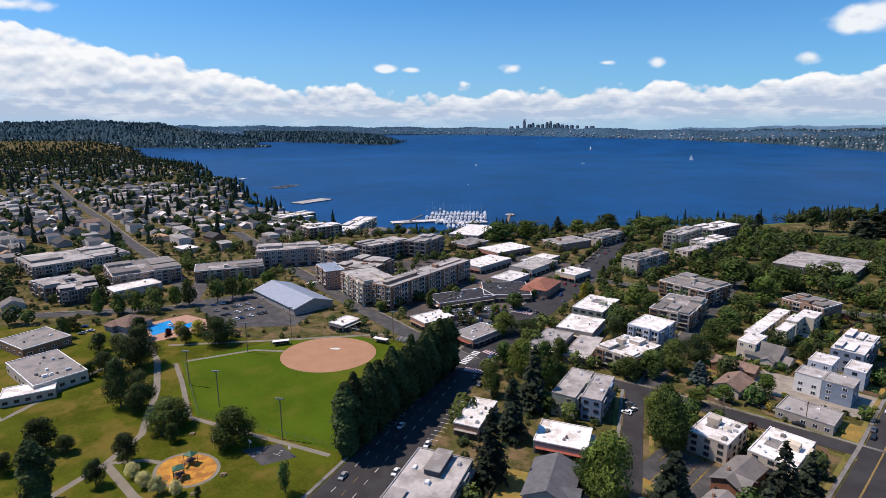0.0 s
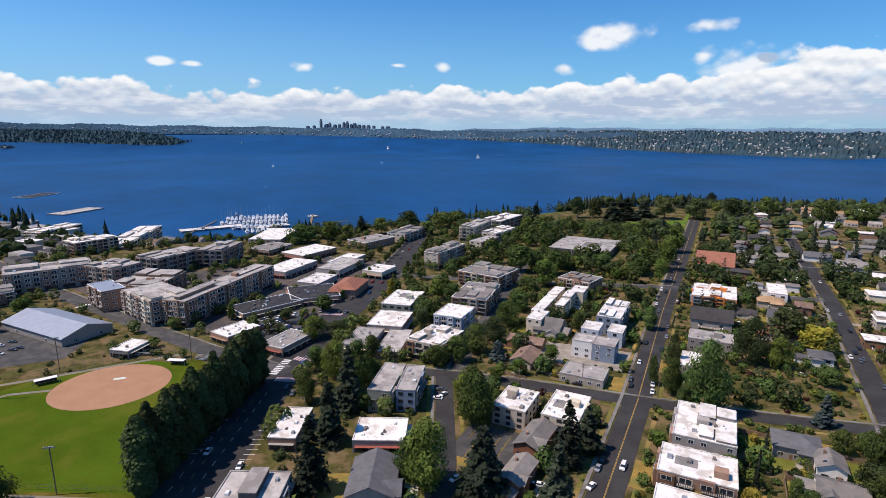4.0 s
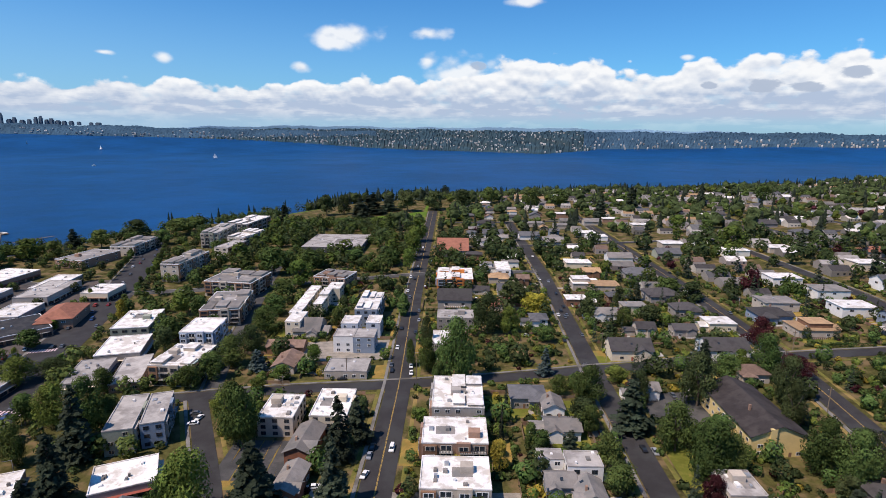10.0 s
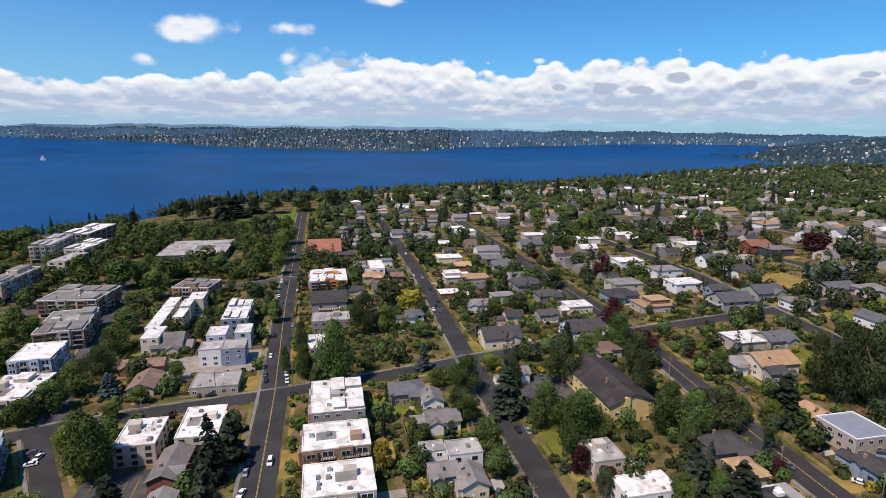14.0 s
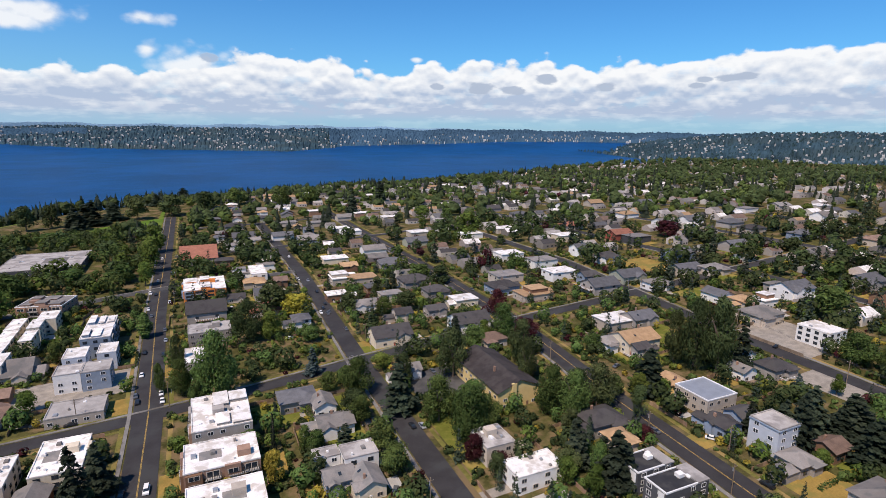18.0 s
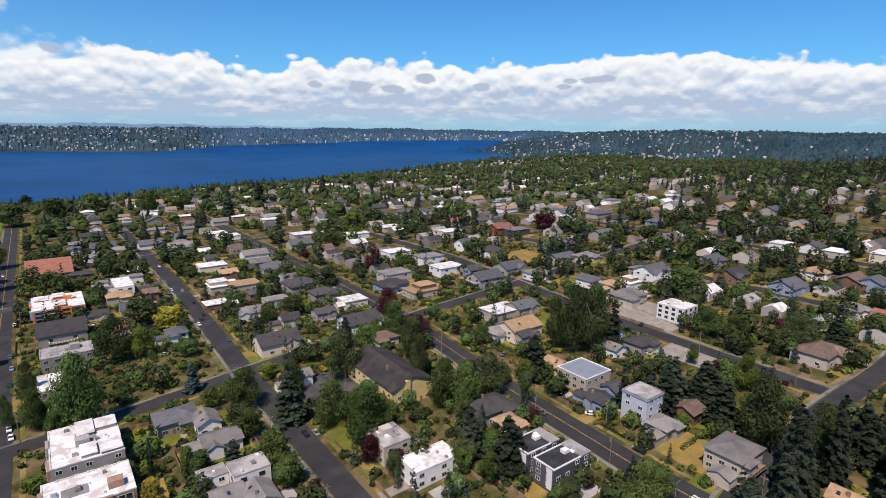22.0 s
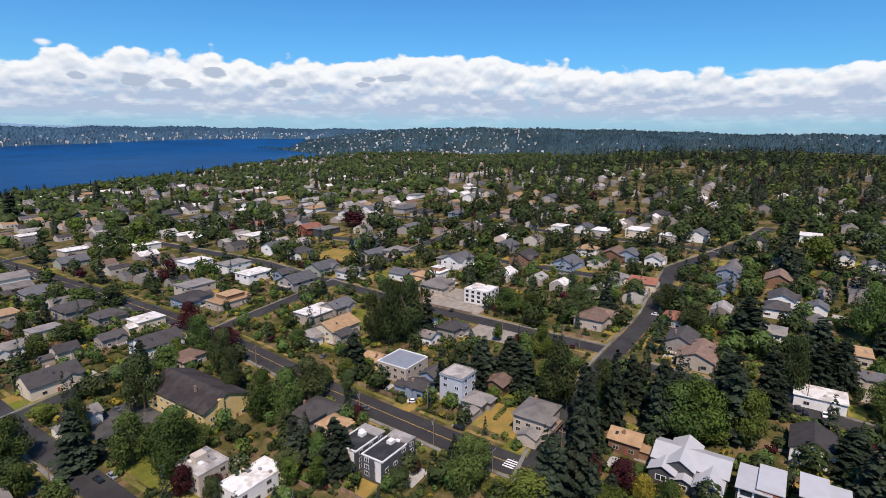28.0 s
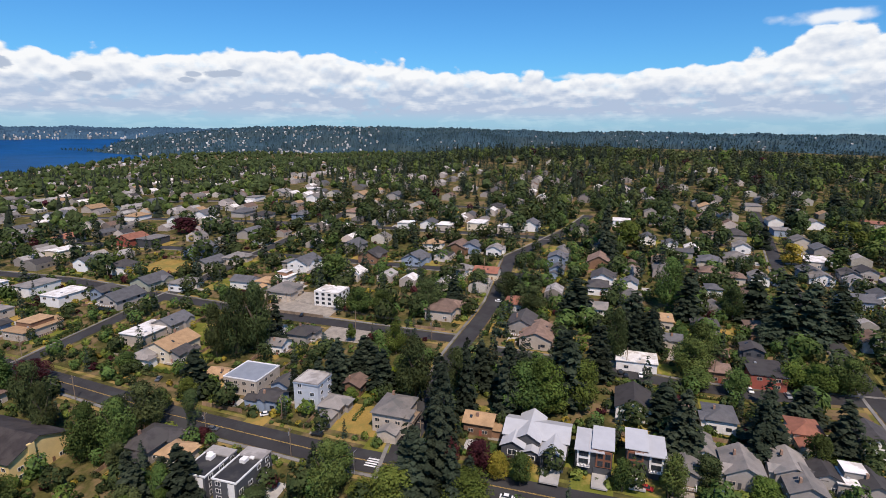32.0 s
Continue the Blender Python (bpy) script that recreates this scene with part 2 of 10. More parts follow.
def smooth_step(v, lo, hi):
    k = np.clip((v - lo) / (hi - lo), 0, 1)
    return k * k * (3 - 2 * k)


def land(x, y):
    """Height of the ground: level round the park, a slope up to a wooded ridge in the north, a bank down to the lake."""
    x, y = np.asarray(x, float), np.asarray(y, float)
    dist, way = np.hypot(x, y), np.degrees(np.arctan2(x, y))
    ridge = smooth_step(way, 64, 80) * (13.0 - 6 * smooth_step(way, 100, 108)) * smooth_step(dist, 620, 930) - (10 * smooth_step(way, 46, 58) + 42 * smooth_step(way, 63, 78)) * smooth_step(dist, 960, 1650)
    south = smooth_step(-x, 1000, 1700) * (91 * smooth_step(dist, 3000, 4500) + 14 * smooth_step(-x, 1500, 3000))
    s = x - 50
    up = 0.07 * 0.5 * (s + np.sqrt(s * s + 5625))
    up = np.where(up > 37.5, 37.5 + 31.25 * (1 - np.exp(-np.maximum(up - 37.5, 0) / 31.25)), up)
    q = np.clip((y - 187.5) / 625, 0, 1)
    up = up * (1 - 0.5 * q * q * (3 - 2 * q)) * (1 - 0.6 * smooth_step(y, 760, 1120) * smooth_step(x, 150, 400))
    k = np.clip((np.interp(x, SHORE_X, SHORE_Y) - y + 12.5) / 237.5, 0, 1)
    return -20 + (up + ridge + south + 20) * k * k * (3 - 2 * k) + 91 * smooth_step(-x, 1000, 1700) * smooth_step(dist, 3000, 4500) * (1 - k * k * (3 - 2 * k)) + 5.0 * np.exp(-((x + 137.5) / 150) ** 2 - ((y - 906) / 94) ** 2)


def Z(x, y):
    return float(land(x, y))


def mesh_object(name, verts, faces, mat, parent=None, smooth=False):
    me = bpy.data.meshes.new(name)
    me.from_pydata([tuple(map(float, v)) for v in verts], [], [tuple(map(int, f)) for f in faces])
    for m in (mat if isinstance(mat, (list, tuple)) else [mat]):
        me.materials.append(m)
    if smooth:
        me.polygons.foreach_set("use_smooth", [True] * len(me.polygons))
    me.update()
    ob = new(name, me)
    ob.parent = parent
    return ob


def spaced(*runs):
    out = []
    for a, b, n in runs:
        out += list(np.arange(a, b, n))
    return np.array(out + [runs[-1][1]])


def ground_sheet():
    xs = spaced((-4900, -2000, 200), (-2000, -600, 36), (-600, 650, 7), (650, 1640, 30), (1640, 3200, 100))
    ys = spaced((-2400, -380, 170), (-380, -28, 22), (-28, 600, 7), (600, 960, 9), (960, 1850, 25))
    gx, gy = np.meshgrid(xs, ys, indexing="ij")
    v = np.stack([gx, gy, land(gx, gy)], -1).reshape(-1, 3)
    n, m = len(xs), len(ys)
    i = np.arange((n - 1) * m).reshape(n - 1, m)[:, :-1].ravel()
    f = np.stack([i, i + m, i + m + 1, i + 1], 1)
    ob = mesh_object("ground", v, f, YARD, smooth=True)
    return tagged(ob, "rolling ground with green and dry yard grass", "ground", kind="structure")


ground_sheet()

# ---- the lake ----
def water_z(d):
    """The lake far out is drawn in towards the viewer, so that its last kilometres fit in sight."""
    k = np.clip((d - 3000) / 1500, 0, 1)
    return LAKE + 91 * k * k * (3 - 2 * k)


def water_distance(e):
    """How far off the water lies at e degrees under the level."""
    d = np.linspace(500, 4600, 2000)
    a = np.degrees(np.arctan2(EYE[2] - water_z(d), d))
    return float(d[np.argmin(np.abs(a - e))])


WATER = material("lake_water", (0.0034, 0.046, 0.150), 0.42, 0.32, 0.0035, 0.02, 0.0, 0.0, 0.10)
gw = Graph(WATER.node_tree)
wb = WATER.node_tree.nodes["Principled BSDF"]
bump = gw.node("ShaderNodeBump")
bump.inputs["Strength"].default_value, bump.inputs["Distance"].default_value = 0.5, 0.6
gw.put(bump.inputs["Height"], gw.noise(gw.node("ShaderNodeNewGeometry").outputs["Position"], 0.12, 6.0, 0.65))
gw.put(wb.inputs["Normal"], bump.outputs[0])


def lake():
    azs = np.radians(np.linspace(-100, 62, 110))
    ds = np.concatenate([np.linspace(300, 3000, 30), np.linspace(3060, 4800, 36)])
    A, D = np.meshgrid(azs, ds, indexing="ij")
    v = np.stack([np.sin(A) * D, np.cos(A) * D, water_z(D)], -1).reshape(-1, 3)
    m = len(ds)
    i = np.arange((len(azs) - 1) * m).reshape(-1, m)[:, :-1].ravel()
    f = np.stack([i, i + 1, i + m + 1, i + m], 1)
    ob = mesh_object("water", v, f, WATER, smooth=True)
    return tagged(ob, "deep blue rippled lake water", "lake", kind="structure")


lake()

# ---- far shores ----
# distance haze is mixed into these base colours, bluer and paler farther off
FOREST = material("hazed_forest", (0.038, 0.070, 0.090), 0.95, 0.35, 0.006, 0.05, 0.0, spot=(0.044, 0.070, 0.080), spot_scale=0.004, spec=0.0)
FOREST_FAR = material("hazed_forest_far", (0.044, 0.086, 0.130), 0.95, 0.25, 0.004, 0.03, 0.0, spec=0.0)
HAZED_MOUNTAINS = material("distant_mountains", (0.24, 0.37, 0.48), 0.95, 0.15, 0.002, 0.01, 0.0, spec=0.0)
FOREST_NEAR = material("hazed_forest_near", (0.030, 0.056, 0.062), 0.95, 0.35, 0.02, 0.2, 0.0, spec=0.0, island=0.35)
FAR_WALL = material("far_house_wall", (0.34, 0.335, 0.32), 0.8, 0.3, 0.02, 0.3, island=0.5)


def shore(name, azimuths, foot, crest, depth, mat, label, rough=7.0, seed=0, step=0.12, at=None):
    """A wooded shore: azimuths with the angle of its foot and of its crest under (-) or over (+) the level, in degrees."""
    a = np.arange(azimuths[0], azimuths[-1] + step, step)
    e0, e1 = np.interp(a, azimuths, foot), np.interp(a, azimuths, crest)
    rng = np.random.default_rng(seed)
    rows = 16
    V = []
    d0 = np.array([at if at else water_distance(-e) for e in e0])
    z0 = EYE[2] + d0 * np.tan(np.radians(e0))
    d1 = np.minimum(d0 + depth, 4930)
    wob = sum(np.sin(a * f + p) / f for f, p in ((2.1, 1), (5.3, 2), (11.7, 3), (0.9, 4)))
    z1 = EYE[2] + d1 * np.tan(np.radians(e1 + 0.05 * wob))
    for j in range(rows):
        k = j / (rows - 1)
        d = d0 + (d1 - d0) * k
        z = z0 + (z1 - z0) * (math.sin(k * math.pi / 2) ** 0.9)
        tree = rng.uniform(0, 1, len(a)) ** 2 * rough * (0.35 if j == 0 else 1) * d / 3500
        V.append(np.stack([np.sin(np.radians(a)) * d, np.cos(np.radians(a)) * d, z - (3 if j == 0 else 0) + tree], 1))
    V.append(V[-1] - np.array([0, 0, 120.0]))
    v = np.concatenate(V)
    m = len(a)
    i = np.arange(rows * m).reshape(rows, m)[:, :-1].ravel()
    f = np.stack([i, i + 1, i + m + 1, i + m], 1)
    return tagged(mesh_object(name, v, f, mat), label, "hills", kind="structure")


def far_houses(azimuths, foot, crest, depth, count, seed, lo=0.05, hi=0.9, at=None):
    """Specks of houses on a far slope."""
    rng = np.random.default_rng(seed)
    V, F = [], []
    for _ in range(count):
        a = rng.uniform(azimuths[0], azimuths[-1])
        k = rng.uniform(lo, hi) ** 1.4
        e0, e1 = np.interp(a, azimuths, foot), np.interp(a, azimuths, crest)
        d0 = at if at else water_distance(-e0)
        d1 = min(d0 + depth, 4930)
        z0, z1 = EYE[2] + d0 * math.tan(math.radians(e0)), EYE[2] + d1 * math.tan(math.radians(e1))
        d = d0 + (d1 - d0) * k
        z = z0 + (z1 - z0) * math.sin(k * math.pi / 2) ** 0.9
        w, h = rng.uniform(2.5, 5.5), rng.uniform(5.0, 9.5)
        s, c = math.sin(math.radians(a)), math.cos(math.radians(a))
        o = len(V)
        for du, dv, dz in ((-w, -8, -4), (w, -8, -4), (w, 6, -4), (-w, 6, -4), (-w, -8, h), (w, -8, h), (w, 6, h + 2), (-w, 6, h + 2)):
            V.append((s * (d + dv - 6) + c * du, c * (d + dv - 6) - s * du, z + dz))
        F += [(o, o + 1, o + 5, o + 4), (o + 1, o + 2, o + 6, o + 5), (o + 3, o, o + 4, o + 7), (o + 4, o + 5, o + 6, o + 7)]
    return tagged(mesh_object("far_houses", V, F, FAR_WALL), "tiny pale houses among trees on a far shore", "houses", kind="stuff")


def slope_trees(azimuths, foot, crest, depth, count, mat, seed, height=(9, 20), lo=0.0, at=None, words="far conifers on a wooded slope"):
    """Many small spires and crowns that cover a far slope."""
    rng = np.random.default_rng(seed)
    a = rng.uniform(azimuths[0], azimuths[-1], count)
    k = rng.uniform(lo, 1, count)
    e0, e1 = np.interp(a, azimuths, foot), np.interp(a, azimuths, crest)
    d0 = np.full(count, float(at)) if at else np.interp(-e0, WATER_EL, WATER_D)
    d1 = np.minimum(d0 + depth, 4930)
    z0, z1 = EYE[2] + d0 * np.tan(np.radians(e0)), EYE[2] + d1 * np.tan(np.radians(e1))
    d = d0 + (d1 - d0) * k
    z = z0 + (z1 - z0) * np.sin(k * math.pi / 2) ** 0.9
    h = rng.uniform(*height, count) * np.where(k > .9, .6, 1)
    w = h * rng.uniform(.18, .42, count)
    spire = (rng.uniform(0, 1, count) < .45)[:, None]
    x, y = np.sin(np.radians(a)) * d, np.cos(np.radians(a)) * d
    tris = []
    turn = rng.uniform(0, 6.28, count)
    ring = [np.stack([x + w * np.cos(turn + t), y + w * np.sin(turn + t), z + h * rng.uniform(.1, .3, count)], 1) for t in np.arange(5) * 1.257]
    up = [np.where(spire, np.stack([x, y, z + h], 1), np.stack([x + w * .6 * np.cos(turn + t), y + w * .6 * np.sin(turn + t), z + h * .75], 1)) for t in np.arange(5) * 1.257]
    tip = np.stack([x, y, z + h * np.where(spire[:, 0], 1.0, .85)], 1)
    for i in range(5):
        j = (i + 1) % 5
        tris += [np.stack([ring[i], ring[j], up[i]], 1), np.stack([ring[j], up[j], up[i]], 1), np.stack([up[i], up[j], tip], 1)]
    v = np.concatenate(tris)
    area = np.linalg.norm(np.cross(v[:, 1] - v[:, 0], v[:, 2] - v[:, 0]), axis=1)
    v = v[area > 1e-3].reshape(-1, 3)
    f = np.arange(len(v)).reshape(-1, 3)
    return tagged(mesh_object("far_trees", v, f, mat), words, "trees", kind="stuff")


WATER_D = np.linspace(500, 4600, 2000)
WATER_EL = np.degrees(np.arctan2(EYE[2] - water_z(WATER_D), WATER_D))
WATER_D, WATER_EL = WATER_D[np.argsort(WATER_EL)], np.sort(WATER_EL)
SHORES = {
    "mountains": ((-34, -24, -14, -4, 6, 16, 26, 40), (-0.6, -0.6, -0.6, -0.6, -0.6, -0.6, -0.6, -0.6), (-0.4, 0.02, 0.22, 0.12, 0.2, 0.1, -0.05, -0.5)),
    "city": ((-75, -62, -51, -41, -32, -25, -18, -8), (-0.5, -0.45, -0.42, -0.6, -0.83, -1.0, -1.03, -1.03), (0.42, 0.36, 0.22, 0.12, 0.04, -0.14, -0.25, -0.3)),
    "west": ((-26, -20, -15, -9, -2, 5, 9, 13.5, 15), (-1.0, -1.22, -1.5, -1.93, -2.15, -2.3, -2.38, -2.0, -1.65), (-0.6, -0.2, -0.16, -0.14, -0.14, -0.2, -0.2, -0.2, -0.5)),
    "north": ((13, 18, 24, 30, 37, 44, 56), (-1.85, -1.72, -1.55, -1.28, -1.17, -1.2, -1.2), (-0.12, -0.2, -0.18, -0.1, -0.2, -0.25, -0.3)),
    "island": ((-67, -60, -55, -52.9, -51.2), (-1.05, -1.25, -1.45, -1.5, -1.2), (-0.2, -0.25, -0.45, -0.85, -1.15)),
    "south": ((-100, -86, -80, -74.3, -72, -68.6, -66, -64.6), (-1.3, -1.4, -1.46, -1.56, -1.62, -1.74, -1.65, -1.6), (0.6, 0.6, 0.78, 0.6, 0.0, -0.38, -0.8, -1.5)),
    "headland": ((38.0, 39.5, 43, 45.5, 49.4, 56, 65, 76.5, 84.5, 88.5, 90.8, 95, 115), (-2.05, -2.2, -2.6, -2.78, -3.0, -3.1, -3.1, -3.1, -3.1, -3.1, -3.1, -3.1, -3.1), (-2.0, -1.75, -1.3, -1.0, -0.5, -0.1, -0.1, -0.25, -0.5, -0.5, -0.33, -0.52, -0.55)),
}
shore("mountains", *SHORES["mountains"], 10, HAZED_MOUNTAINS, "pale blue distant mountains", 3, 1, at=4900)
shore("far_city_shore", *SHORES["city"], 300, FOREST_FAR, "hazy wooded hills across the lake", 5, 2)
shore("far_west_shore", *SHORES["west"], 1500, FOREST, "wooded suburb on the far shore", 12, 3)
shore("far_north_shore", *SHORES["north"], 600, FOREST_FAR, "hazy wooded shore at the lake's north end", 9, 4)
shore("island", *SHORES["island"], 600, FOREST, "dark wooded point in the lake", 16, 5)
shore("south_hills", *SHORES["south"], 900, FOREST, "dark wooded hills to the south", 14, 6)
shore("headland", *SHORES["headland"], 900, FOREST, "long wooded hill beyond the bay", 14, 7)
far_houses(*SHORES["city"], 300, 260, 11, 0.0, 0.5)
far_houses(*SHORES["west"], 1500, 620, 12)
far_houses(*SHORES["north"], 600, 200, 13, 0.0, 0.5)
far_houses((41.5, 44, 48, 56, 62), (-2.42, -2.66, -2.92, -3.1, -3.1), (-1.5, -1.2, -0.65, -0.12, -0.12), 900, 120, 14, 0.02, 0.8)
far_houses((47, 50, 57, 66), (-2.88, -3.0, -3.1, -3.1), (-0.78, -0.47, -0.12, -0.12), 900, 170, 16, 0.1, 0.95)
far_houses((62, 80, 110), (-3.1, -3.1, -3.1), (-0.12, -0.4, -0.57), 900, 60, 17, 0.1, 0.9)
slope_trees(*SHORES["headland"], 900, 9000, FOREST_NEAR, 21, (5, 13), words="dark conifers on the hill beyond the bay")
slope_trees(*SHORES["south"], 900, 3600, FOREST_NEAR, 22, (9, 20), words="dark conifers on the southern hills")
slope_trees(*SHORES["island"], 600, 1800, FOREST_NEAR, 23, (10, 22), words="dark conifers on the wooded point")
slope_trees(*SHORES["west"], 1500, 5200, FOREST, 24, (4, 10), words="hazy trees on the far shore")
far_houses(*SHORES["south"], 900, 90, 15, 0.0, 0.3)

# ---- building kit ----
ROOFS = {
    "k": material("shingle_charcoal", (0.062, 0.057, 0.057), 0.9, 0.25, 0.4, 4.0, 0.2, by_object=0.25, spot=(0.07, 0.066, 0.063), spot_scale=0.15),
    "s": material("shingle_slate", (0.104, 0.104, 0.110), 0.9, 0.2, 0.4, 4.0, 0.2, by_object=0.25),
    "b": material("shingle_brown", (0.185, 0.125, 0.095), 0.9, 0.25, 0.4, 4.0, 0.2, by_object=0.25),
    "t": material("shingle_tan", (0.36, 0.235, 0.13), 0.9, 0.2, 0.4, 4.0, 0.2, by_object=0.2),
    "w": material("white_membrane", (0.74, 0.715, 0.68), 0.75, 0.12, 0.25, 2.0, 0.0, spot=(0.52, 0.475, 0.42), spot_scale=0.22, by_object=0.1),
    "r": material("roof_terracotta", (0.27, 0.115, 0.075), 0.9, 0.2, 0.4, 4.0, 0.2, by_object=0.15),
    "l": material("shingle_light_grey", (0.225, 0.205, 0.188), 0.9, 0.18, 0.4, 4.0, 0.2, by_object=0.25, spot=(0.155, 0.15, 0.142), spot_scale=0.2),
    "g": material("roof_grey_gravel", (0.39, 0.365, 0.34), 0.9, 0.18, 0.25, 4.0, 0.1, spot=(0.25, 0.23, 0.215), spot_scale=0.12, by_object=0.18),
    "n": material("shingle_dark_brown", (0.036, 0.030, 0.029), 0.9, 0.25, 0.4, 4.0, 0.2, spot=(0.055, 0.047, 0.044), spot_scale=0.15),
    "d": material("roof_dark_membrane", (0.028, 0.028, 0.031), 0.85, 0.2, 0.3, 4.0, 0.1, spot=(0.05, 0.048, 0.047), spot_scale=0.2),
    "p": material("pale_metal_roof", (0.44, 0.445, 0.46), 0.55, 0.06, 0.3, 3.0, spec=0.4, by_object=0.06),
    "m": material("metal_roof_grey", (0.33, 0.36, 0.41), 0.45, 0.10, 0.3, 3.0, 0.0, 0.3, 0.4),
}
WALLS = {
    "w": material("paint_white", (0.77, 0.75, 0.715), 0.8, 0.07, 0.5, 4.0, by_object=0.06),
    "c": material("stucco_cream", (0.62, 0.54, 0.41), 0.9, 0.08, 0.5, 4.0, by_object=0.1),
    "b": material("siding_beige", (0.47, 0.41, 0.34), 0.85, 0.10, 0.5, 4.0, by_object=0.15),
    "g": material("siding_grey", (0.31, 0.285, 0.26), 0.85, 0.10, 0.5, 4.0, by_object=0.2),
    "u": material("siding_blue", (0.24, 0.29, 0.36), 0.85, 0.10, 0.5, 4.0, by_object=0.2),
    "n": material("wood_siding_brown", (0.22, 0.125, 0.075), 0.85, 0.18, 0.5, 6.0, by_object=0.2),
    "r": material("siding_red", (0.30, 0.085, 0.06), 0.85, 0.12, 0.5, 4.0),
    "y": material("stucco_yellow", (0.66, 0.50, 0.22), 0.9, 0.06, 0.5, 4.0),
    "d": material("siding_dark", (0.075, 0.078, 0.085), 0.8, 0.12, 0.5, 4.0, by_object=0.2),
    "e": material("siding_sage", (0.30, 0.315, 0.25), 0.85, 0.10, 0.5, 4.0, by_object=0.15),
    "k": material("brick_brown", (0.30, 0.19, 0.135), 0.9, 0.15, 0.6, 5.0, by_object=0.1),
    "o": material("sheathing_orange", (0.70, 0.24, 0.06), 0.8, 0.1, 0.6, 5.0),
    "p": material("siding_pale_blue", (0.48, 0.51, 0.555), 0.8, 0.07, 0.6, 5.0),
    "a": material("wood_siding_warm", (0.23, 0.10, 0.06), 0.8, 0.15, 0.6, 5.0),
}
TRIM = material("trim_white", (0.76, 0.75, 0.73), 0.7, 0.06, 0.8, 5.0)
GLASS = material("window_glass", (0.025, 0.033, 0.042), 0.08, 0.2, 0.3, 2.0, spec=0.6)
METAL = material("galvanised_metal", (0.42, 0.43, 0.44), 0.5, 0.12, 0.8, 5.0, metal=0.5)
DARK = material("dark_metal", (0.05, 0.05, 0.055), 0.6, 0.15, 0.8, 5.0)
WOOD = material("weathered_wood", (0.22, 0.165, 0.115), 0.9, 0.2, 0.8, 6.0, by_object=0.2)
BARK = material("bark", (0.11, 0.085, 0.065), 0.95, 0.25, 0.8, 5.0)


def raw(name, verts, faces, slots=1, idx=None):
    """A mesh to be shared by many parts; its materials sit on the objects."""
    me = bpy.data.meshes.new(name)
    me.from_pydata([tuple(map(float, v)) for v in verts], [], [tuple(map(int, f)) for f in faces])
    for _ in range(slots):
        me.materials.append(None)
    if idx is not None:
        me.polygons.foreach_set("material_index", idx)
    me.update()
    return me


def boxes(*specs):
    """Vertices and faces of boxes (x0, y0, z0, x1, y1, z1)."""
    V, F = [], []
    for x0, y0, z0, x1, y1, z1 in specs:
        o = len(V)
        V += [(x0, y0, z0), (x1, y0, z0), (x1, y1, z0), (x0, y1, z0), (x0, y0, z1), (x1, y0, z1), (x1, y1, z1), (x0, y1, z1)]
        F += [(o, o + 3, o + 2, o + 1), (o + 4, o + 5, o + 6, o + 7), (o, o + 1, o + 5, o + 4), (o + 1, o + 2, o + 6, o + 5), (o + 2, o + 3, o + 7, o + 6), (o + 3, o, o + 4, o + 7)]
    return V, F


BOX = raw("box", *boxes((-.5, -.5, 0, .5, .5, 1)))
CAPPED = raw("roof_storey", *boxes((-.5, -.5, 0, .5, .5, .88), (-.54, -.53, .88, .54, .53, 1)), 2, [0] * 6 + [1] * 6)
# window: a frame round a recessed pane, one unit wide and high, facing -y
_v, _f = boxes((-.5, -.06, 0, -.42, .02, 1), (.42, -.06, 0, .5, .02, 1), (-.42, -.06, 0, .42, .02, .07), (-.42, -.06, .93, .42, .02, 1), (-.03, -.05, .07, .03, .02, .93))
FRAME = raw("window_frame", _v, _f)
PANE = raw("pane", *boxes((-.42, -.03, .07, .42, .0, .93)))
_v2, _f2 = boxes((-.5, -.06, 0, .5, -.01, 1), (-.42, -.07, .08, -.03, -.02, .92), (.03, -.07, .08, .42, -.02, .92))
WINDOW = raw("window", _v2, _f2, 2, [0] * 6 + [1] * 12)
RAIL = raw("railing", *boxes((-.5, -.5, .92, .5, -.46, 1), (-.5, -.46, .92, -.47, .5, 1), (.47, -.46, .92, .5, .5, 1),
                             *[(-.49 + i * .0885, -.49, 0, -.47 + i * .0885, -.47, .92) for i in range(12)]))

# balcony: a slab with a solid-looking barred front, one unit wide and deep, rail one unit over the slab
BALCONY = raw("balcony", *boxes((-.5, -1, -.18, .5, 0, 0), (-.5, -1, .9, .5, -.95, 1), (-.5, -.95, .9, -.47, 0, 1), (.47, -.95, .9, .5, 0, 1),
                                *[(-.49 + i * .104, -.99, 0, -.455 + i * .104, -.96, .9) for i in range(10)], (-.49, -.5, 0, -.47, -.47, .9), (.47, -.5, 0, .49, -.47, .9)), 2, [0] * 6 + [1] * 90)


def cylinder(n, r0, r1, z0, z1):
    a = [2 * math.pi * i / n for i in range(n)]
    V = [(r0 * math.cos(t), r0 * math.sin(t), z0) for t in a] + [(r1 * math.cos(t), r1 * math.sin(t), z1) for t in a]
    F = [(i, (i + 1) % n, n + (i + 1) % n, n + i) for i in range(n)] + [tuple(range(n, 2 * n)), tuple(range(n - 1, -1, -1))]
    return V, F


TUBE = raw("tube", *cylinder(8, .5, .5, 0, 1))
VENT = raw("roof_unit", *boxes((-.5, -.5, 0, .5, .5, .8), (-.42, -.42, .8, .42, .42, 1)))


